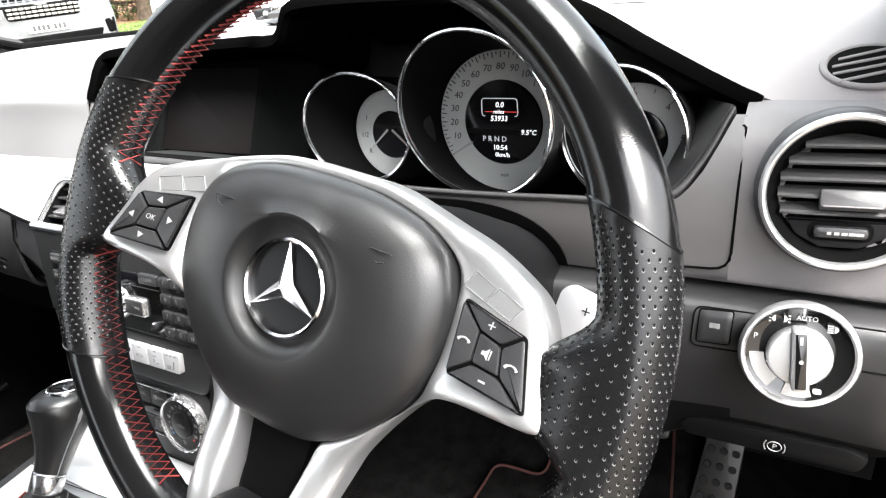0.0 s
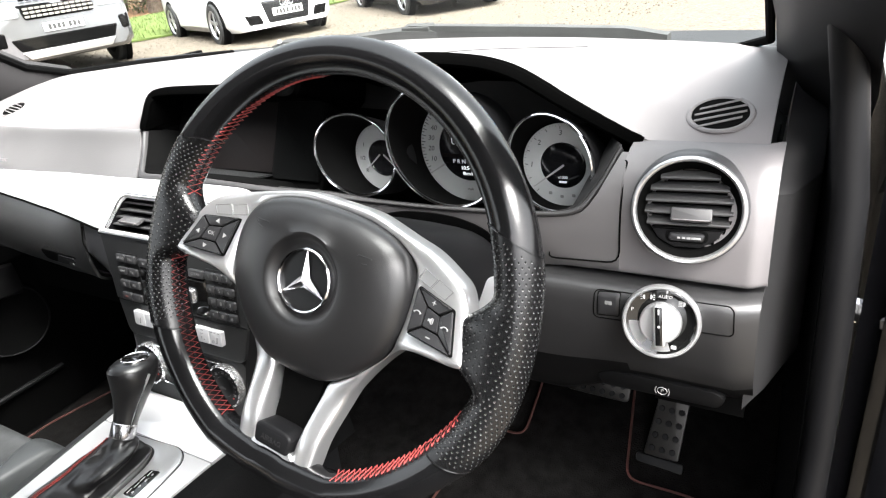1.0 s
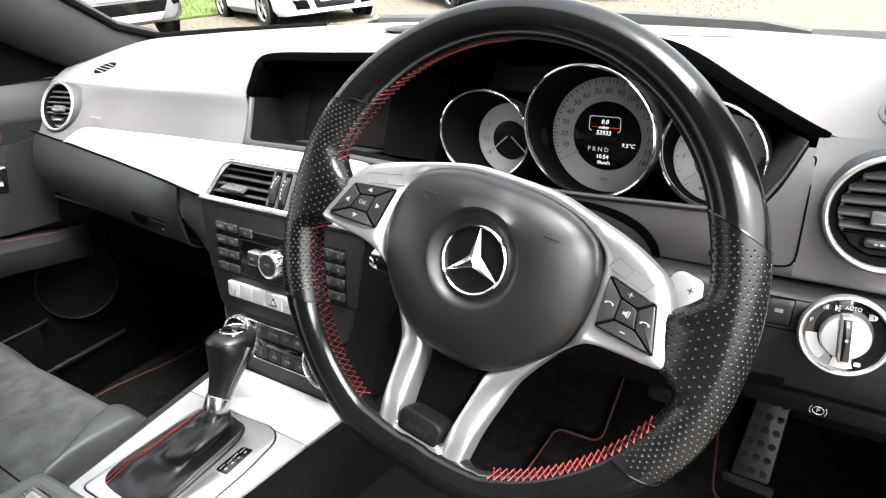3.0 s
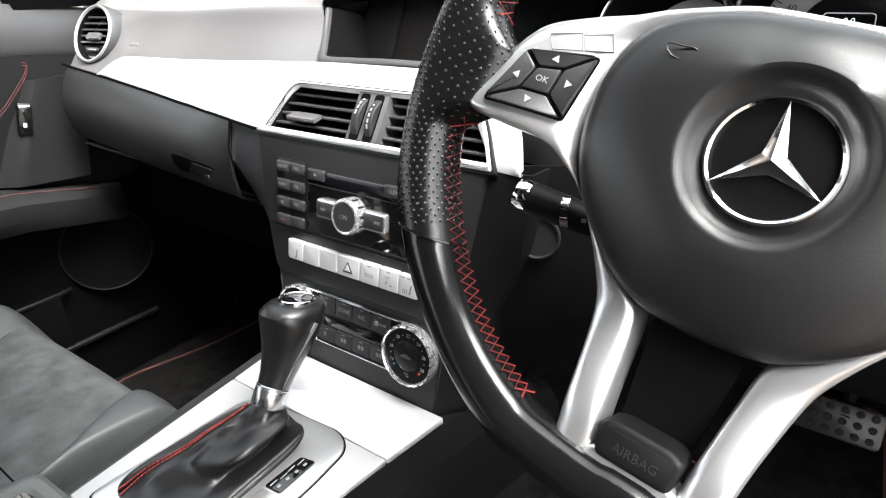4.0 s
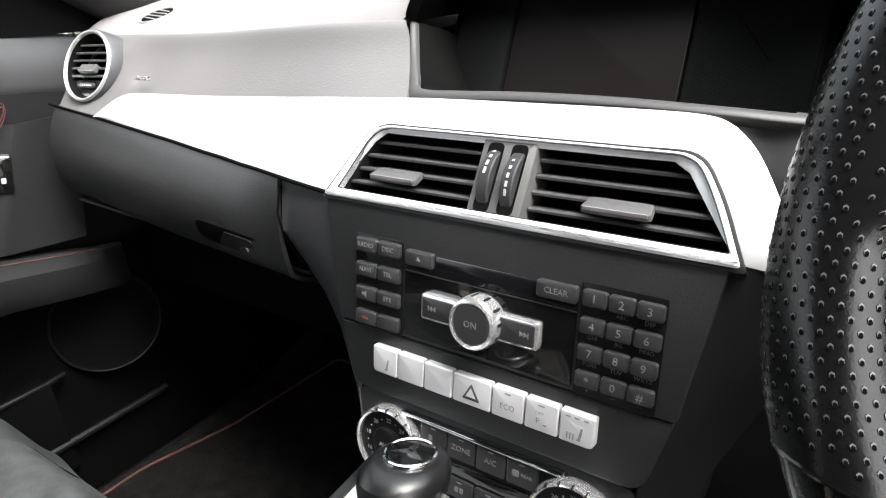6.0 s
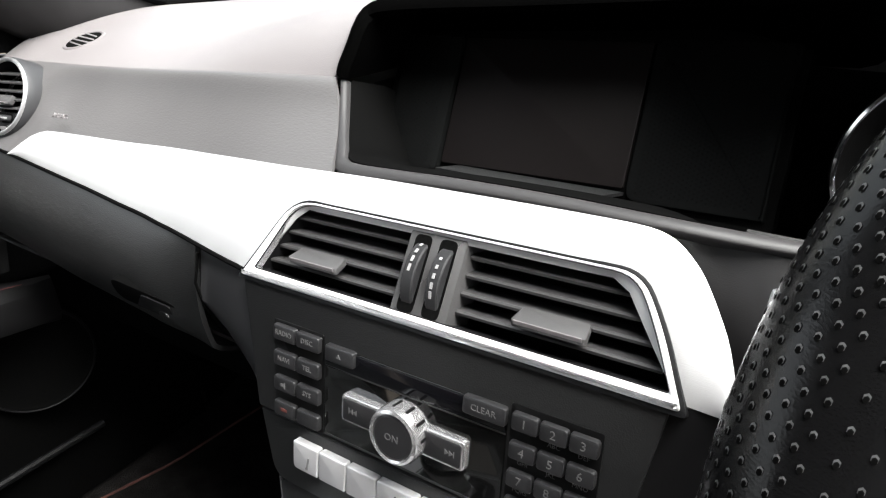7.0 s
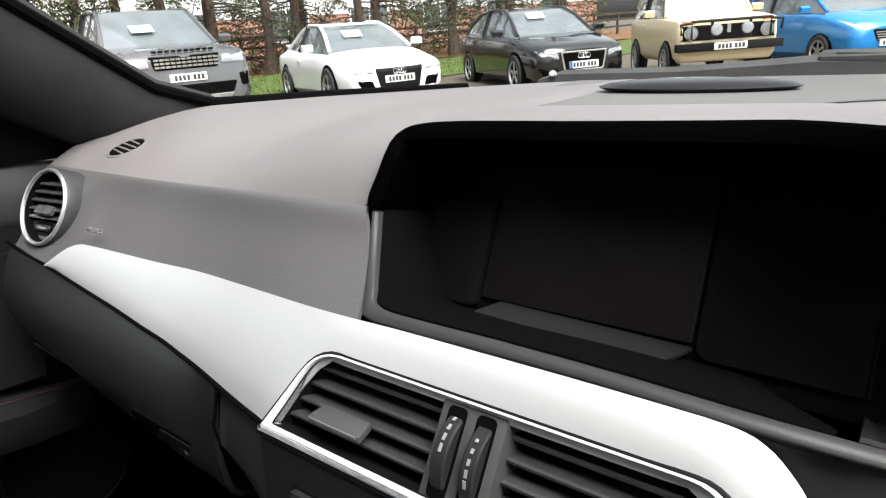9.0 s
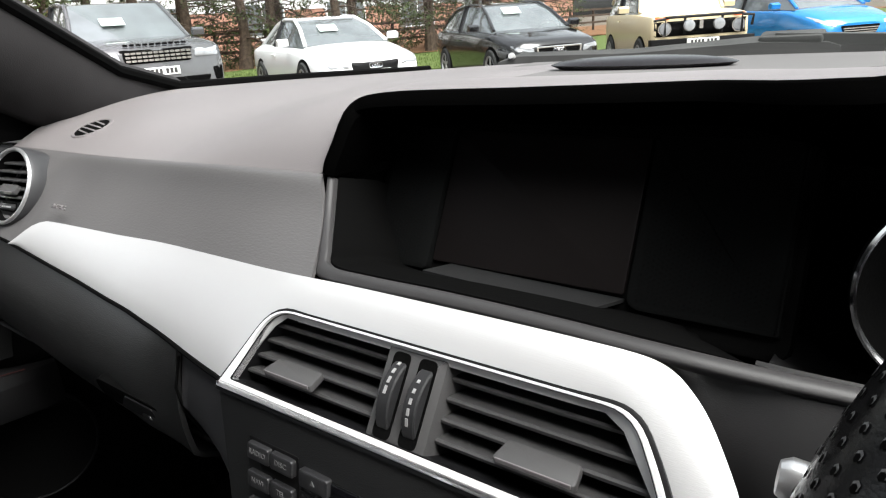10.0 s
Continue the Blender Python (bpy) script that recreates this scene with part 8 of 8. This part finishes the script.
parked_car("black five-door hatchback with a chrome-framed grille", on_yard(-4.69, 10.06), -37, BODYBLACK,
           [(2.15, 0.64, 0.28, 0.58, 0.68), (2.05, 0.78, 0.2, 0.68, 0.76), (1.6, 0.87, 0.18, 0.78, 0.86), (1.0, 0.89, 0.17, 0.86, 0.95), (0.0, 0.89, 0.17, 0.92, 0.98), (-1.3, 0.89, 0.17, 0.95, 1.0), (-1.9, 0.86, 0.22, 0.95, 1.0), (-2.15, 0.76, 0.32, 0.88, 0.95)],
           [(1.1, 0.78, 0.90, 0.72, 0.93), (0.6, 0.78, 0.93, 0.64, 1.22), (0.2, 0.78, 0.94, 0.58, 1.38), (-0.4, 0.78, 0.95, 0.58, 1.42), (-1.2, 0.76, 0.96, 0.56, 1.38), (-1.75, 0.72, 0.97, 0.58, 1.22), (-2.05, 0.68, 0.95, 0.62, 1.0)],
           (1.28, -1.3), 0.32, 5,
           [("grille", [(-0.40, 0.65), (0.40, 0.65), (0.34, 0.35), (-0.34, 0.35)], -0.08, 0.008, SHADOW),
            ("headlamp", [(-0.80, 0.70), (-0.46, 0.64), (-0.44, 0.54), (-0.74, 0.60)], -0.26, 0.000, LAMP), ("headlamp", [(0.80, 0.70), (0.46, 0.64), (0.44, 0.54), (0.74, 0.60)], -0.26, 0.000, LAMP),
            ("intake", [(-0.78, 0.42), (-0.48, 0.42), (-0.44, 0.28), (-0.7, 0.28)], -0.2, -0.04, SHADOW), ("intake", [(0.78, 0.42), (0.48, 0.42), (0.44, 0.28), (0.7, 0.28)], -0.2, -0.04, SHADOW)], hatch_extra)


def jeep_extra(o, M, NM):
    plate_bars(o, NM, 0.60, 0.16)
    bm = bmesh.new()
    for pts in ([(-0.62, 0.72), (-0.62, 1.0), (0.62, 1.0), (0.62, 0.72)], [(-0.30, 0.72), (-0.30, 1.0)], [(0.30, 0.72), (0.30, 1.0)], [(-0.78, 0.80), (-0.80, 0.96), (-0.62, 0.98)], [(0.78, 0.80), (0.80, 0.96), (0.62, 0.98)]):
        tube(bm, [NM @ Vector((x, y, 0.12)) for x, y in pts], 0.024, 8)
    part("bull_bar", bm, BLACK, o)
    for x in (-0.24, 0.24):
        part("spot_lamp", turned([(0, 0.20), (0.085, 0.19), (0.095, 0.16), (0.07, 0.08), (0, 0.08)], off(NM, x, 0.86), 24), LAMP, o)
    for x in (-0.60, 0.60):
        part("headlamp", turned([(0, 0.06), (0.085, 0.05), (0.10, 0.02), (0.10, -0.03)], off(NM, x, 0.82), 24), LAMP, o)
        part("lamp_rim", turned(ring_profile(0.09, 0.115, 0.0, 0.05, 6), off(NM, x, 0.82), 24, closed=True), CHROME, o)
    part("grille_badge", plate(rect(-0.03, 0.80, 0.03, 0.94), 0.0, 0.03, NM), CHROME, o)


parked_car("cream boxy small off-road car with a black bull bar", on_yard(-2.81, 11.48), -56, CREAM,
           [(1.75, 0.74, 0.42, 0.94, 1.0), (1.68, 0.80, 0.36, 1.0, 1.05), (1.2, 0.83, 0.34, 1.04, 1.09), (0.7, 0.84, 0.34, 1.06, 1.1), (0, 0.84, 0.34, 1.07, 1.1), (-1.3, 0.84, 0.34, 1.07, 1.1), (-1.75, 0.80, 0.42, 1.05, 1.1)],
           [(0.72, 0.76, 1.06, 0.72, 1.09), (0.5, 0.76, 1.07, 0.66, 1.4), (0.32, 0.76, 1.07, 0.62, 1.60), (-0.5, 0.76, 1.07, 0.62, 1.64), (-1.4, 0.75, 1.07, 0.62, 1.61), (-1.7, 0.74, 1.07, 0.66, 1.3)],
           (1.1, -1.1), 0.34, 8,
           [("grille", [(-0.76, 0.94), (0.76, 0.94), (0.76, 0.70), (-0.76, 0.70)], -0.06, 0.01, SHADOW),
            ("bumper", [(-0.84, 0.66), (0.84, 0.66), (0.84, 0.53), (-0.84, 0.53)], -0.05, 0.13, BLACK),
            ("indicator", [(-0.74, 1.02), (-0.52, 1.02), (-0.52, 0.96), (-0.74, 0.96)], -0.05, 0.015, AMBER), ("indicator", [(0.74, 1.02), (0.52, 1.02), (0.52, 0.96), (0.74, 0.96)], -0.05, 0.015, AMBER)], jeep_extra)


def blue_extra(o, M, NM):
    plate_bars(o, NM, 0.42, 0.03)
    for k in range(4):
        part("grille_bar", plate(rect(-0.36 + 0.02 * k, 0.60 - 0.04 * k, 0.36 - 0.02 * k, 0.62 - 0.04 * k), 0.0, 0.03, NM), CHROME, o)


parked_car("bright blue small hatchback parked on gravel", on_yard(-0.75, 14.4), -46, BLUE,
           [(1.98, 0.62, 0.28, 0.58, 0.70), (1.88, 0.76, 0.2, 0.72, 0.80), (1.45, 0.85, 0.18, 0.86, 0.95), (1.0, 0.86, 0.17, 0.94, 1.02), (0.0, 0.86, 0.17, 0.98, 1.03), (-1.3, 0.86, 0.17, 1.02, 1.05), (-1.8, 0.82, 0.22, 1.0, 1.05), (-1.98, 0.74, 0.3, 0.9, 1.0)],
           [(1.15, 0.76, 0.97, 0.70, 1.0), (0.6, 0.76, 1.0, 0.62, 1.32), (0.25, 0.76, 1.0, 0.58, 1.45), (-0.4, 0.76, 1.0, 0.58, 1.48), (-1.2, 0.74, 1.02, 0.56, 1.44), (-1.8, 0.70, 1.02, 0.58, 1.2)],
           (1.2, -1.25), 0.30, 6,
           [("grille", [(-0.40, 0.66), (0.40, 0.66), (0.30, 0.46), (-0.30, 0.46)], -0.08, 0.008, SHADOW),
            ("headlamp", [(-0.80, 0.86), (-0.48, 0.72), (-0.50, 0.64), (-0.76, 0.74)], -0.36, -0.020, LAMP), ("headlamp", [(0.80, 0.86), (0.48, 0.72), (0.50, 0.64), (0.76, 0.74)], -0.36, -0.020, LAMP)], blue_extra)

parked_car("white hatchback parked beyond the passenger window", on_yard(-13.2, 2.6), 12, WHITE,
           [(2.05, 0.62, 0.28, 0.58, 0.70), (1.95, 0.76, 0.2, 0.72, 0.80), (1.45, 0.85, 0.18, 0.86, 0.93), (1.0, 0.86, 0.17, 0.92, 1.0), (0.0, 0.86, 0.17, 0.96, 1.02), (-1.3, 0.86, 0.17, 1.0, 1.04), (-1.9, 0.82, 0.22, 1.0, 1.04), (-2.05, 0.74, 0.3, 0.9, 1.0)],
           [(1.15, 0.76, 0.95, 0.70, 0.98), (0.6, 0.76, 0.98, 0.62, 1.3), (0.25, 0.76, 1.0, 0.58, 1.44), (-0.4, 0.76, 1.0, 0.58, 1.47), (-1.2, 0.74, 1.02, 0.56, 1.43), (-1.9, 0.70, 1.02, 0.58, 1.2)],
           (1.25, -1.25), 0.32, 6,
           [("grille", [(-0.40, 0.62), (0.40, 0.62), (0.34, 0.40), (-0.34, 0.40)], -0.08, 0.008, SHADOW),
            ("headlamp", [(-0.80, 0.78), (-0.48, 0.70), (-0.50, 0.62), (-0.76, 0.66)], -0.36, -0.020, LAMP), ("headlamp", [(0.80, 0.78), (0.48, 0.70), (0.50, 0.62), (0.76, 0.66)], -0.36, -0.020, LAMP)])


# trees: straight dark trunks with drooping, half-bare boughs
def conifer(seed, height, first):
    rng = random.Random(seed)
    o = thing("conifer_tree", (0, 0, 0), "dark conifer with a bare trunk and thin drooping boughs", "tree", "tree belt")
    bm = bmesh.new()
    trunk = [Vector((0.10 * math.sin(1.3 * k + seed), 0.08 * math.cos(k + seed), height * k / 10)) for k in range(11)]
    tube(bm, trunk, [0.17 * (1 - 0.085 * k) + (0.06 if k == 0 else 0) for k in range(11)], 9)
    limbs = []
    for k in range(46):
        z = first + (height - first) * (k / 46) ** 1.15
        a, ln = rng.uniform(0, 6.28), rng.uniform(1.0, 2.6) * (1 - 0.6 * z / height) + 0.3
        base = Vector((trunk[min(10, int(z / height * 10))].x, trunk[min(10, int(z / height * 10))].y, z))
        d = Vector((math.cos(a), math.sin(a), 0))
        pts = [base + d * ln * t + Vector((0, 0, 0.12 * ln * t - rng.uniform(0.25, 0.5) * ln * t * t)) for t in (0, 0.35, 0.7, 1.0)]
        tube(bm, pts, [0.03, 0.022, 0.014, 0.005], 5)
        limbs.append(pts)
        for q in range(5):
            t = rng.uniform(0.3, 1.0)
            p = pts[1].lerp(pts[3], t)
            e = p + Vector((rng.uniform(-0.4, 0.4), rng.uniform(-0.4, 0.4), rng.uniform(-0.35, 0.05)))
            tube(bm, [p, e], [0.009, 0.003], 4)
            limbs.append([p, p.lerp(e, 0.4), p.lerp(e, 0.7), e])
    part("trunk", bm, BARK, o)
    lv = bmesh.new()
    for pts in limbs:
        for q in range(13):
            t = rng.uniform(0.25, 1.02)
            c = pts[1].lerp(pts[3], t) + Vector((rng.uniform(-0.12, 0.12), rng.uniform(-0.12, 0.12), rng.uniform(-0.16, 0.05)))
            a, b = Vector((rng.uniform(-1, 1), rng.uniform(-1, 1), rng.uniform(-0.9, 0.2))).normalized() * rng.uniform(0.07, 0.17), Vector((rng.uniform(-1, 1), rng.uniform(-1, 1), rng.uniform(-0.5, 0.5))).normalized() * 0.022
            v = [lv.verts.new(x) for x in (c - b, c + a * 0.5 - b * 1.3, c + a, c + a * 0.5 + b * 1.3)]
            lv.faces.new(v)
    tagged(part("crown", lv, NEEDLE, o, "sparse dull green needles"), kind="stuff")
    return o


protos = [conifer(3, 9.0, 0.9), conifer(8, 10.5, 1.3), conifer(14, 8.2, 0.6)]
rng = random.Random(21)
spots = []
for k in range(30):
    p = yard(-13.5 + 1.05 * k + rng.uniform(-0.35, 0.35), -9.6 - 1.4 * (k % 3) + rng.uniform(-0.5, 0.5), 0.03)
    spots.append((p, rng.uniform(0, 360), rng.uniform(0.85, 1.15)))
for k, (p, a, s) in enumerate(spots):
    m = Matrix.Translation(p) @ pose(0, 0, 0, 0, 0, a)
    if k < 3:
        protos[k].matrix_basis = m
    else:
        copy_thing(protos[k % 3], m)

# tangled undergrowth behind the trees
UNDER = material("dull_undergrowth", (0.050, 0.040, 0.022), 0.95, mottle=0.5, mottle_scale=1.5, spec=0.05)
ug = bmesh.new()
rng = random.Random(9)
for k in range(15000):
    c = yard(rng.uniform(-17, 24), -15.2 - rng.uniform(0, 4.5), 0.0)
    c.z += rng.uniform(0, 1) ** 1.5 * (2.2 + 1.3 * math.sin(c.x * 0.9) + 0.8 * math.sin(c.y * 1.7))
    a = Vector((rng.uniform(-1, 1), rng.uniform(-1, 1), rng.uniform(-0.7, 1))).normalized() * rng.uniform(0.10, 0.30)
    b = Vector((rng.uniform(-1, 1), rng.uniform(-1, 1), rng.uniform(-1, 1))).normalized() * 0.045
    ug.faces.new([ug.verts.new(x) for x in (c - b, c + a, c + b)])
tagged(new("undergrowth", finish("undergrowth", ug, UNDER)), "dull brown and green undergrowth behind the tree belt", "undergrowth", kind="stuff")

# low brick unit with pale cladding beyond the trees
bld = thing("industrial_unit", yard(0, -24), "low red brick unit with pale cladding beyond the trees", "building")


def wall_block(name, a0, a1, o0, o1, z0, z1, mat):
    part(name, loft(bmesh.new(), [[yard(a0, o0, z), yard(a1, o0, z), yard(a1, o1, z), yard(a0, o1, z)] for z in (z0, z1)]), mat, bld)


wall_block("brick_wall", -30, 34, -24, -30, 0, 2.2, BRICK)
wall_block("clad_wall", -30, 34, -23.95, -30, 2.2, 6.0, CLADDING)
wall_block("roof_edge", -30.2, 34.2, -23.7, -30.2, 6.0, 6.35, GUNMETAL)
for k in range(12):
    a = -28 + 5.1 * k
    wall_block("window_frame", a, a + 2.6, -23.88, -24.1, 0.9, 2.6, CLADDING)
    wall_block("window_pane", a + 0.1, a + 1.25, -23.85, -24.1, 1.0, 2.5, CARGLASS)
    wall_block("window_pane", a + 1.35, a + 2.5, -23.85, -24.1, 1.0, 2.5, CARGLASS)
fence = thing("rail_fence", yard(0, -13.6), "dark timber rail fence behind the trees", "fence")
for k in range(30):
    c = yard(-26 + 1.9 * k, -13.8)
    part("post", box(bmesh.new(), -0.05, -0.05, 0, 0.05, 0.05, 1.2, Matrix.Translation(c)), BARK, fence)
for z in (0.45, 0.8, 1.1):
    part("rail", loft(bmesh.new(), [[yard(-26, -13.72 - dx, z + dz) for dx, dz in ((0, 0), (0.05, 0), (0.05, 0.1), (0, 0.1))], [yard(29, -13.72 - dx, z + dz) for dx, dz in ((0, 0), (0.05, 0), (0.05, 0.1), (0, 0.1))]]), BARK, fence)
# dense hedge beyond the passenger side
hd = bmesh.new()
rng = random.Random(4)
for k in range(16000):
    y = rng.uniform(-4, 9)
    c = Vector((-19.5 + rng.uniform(-1.2, 1.2), y, rng.uniform(0.0, 1) ** 0.8 * (3.2 + 0.8 * math.sin(y * 1.1))))
    a, b = Vector((rng.uniform(-1, 1), rng.uniform(-1, 1), rng.uniform(-1, 1))).normalized() * rng.uniform(0.06, 0.13), Vector((rng.uniform(-1, 1), rng.uniform(-1, 1), rng.uniform(-1, 1))).normalized() * 0.04
    hd.faces.new([hd.verts.new(x) for x in (c - b, c + a, c + b)])
tagged(new("hedge_leaves", finish("hedge_leaves", hd, NEEDLE)), "tall dark green hedge along the yard", "hedge", kind="stuff")
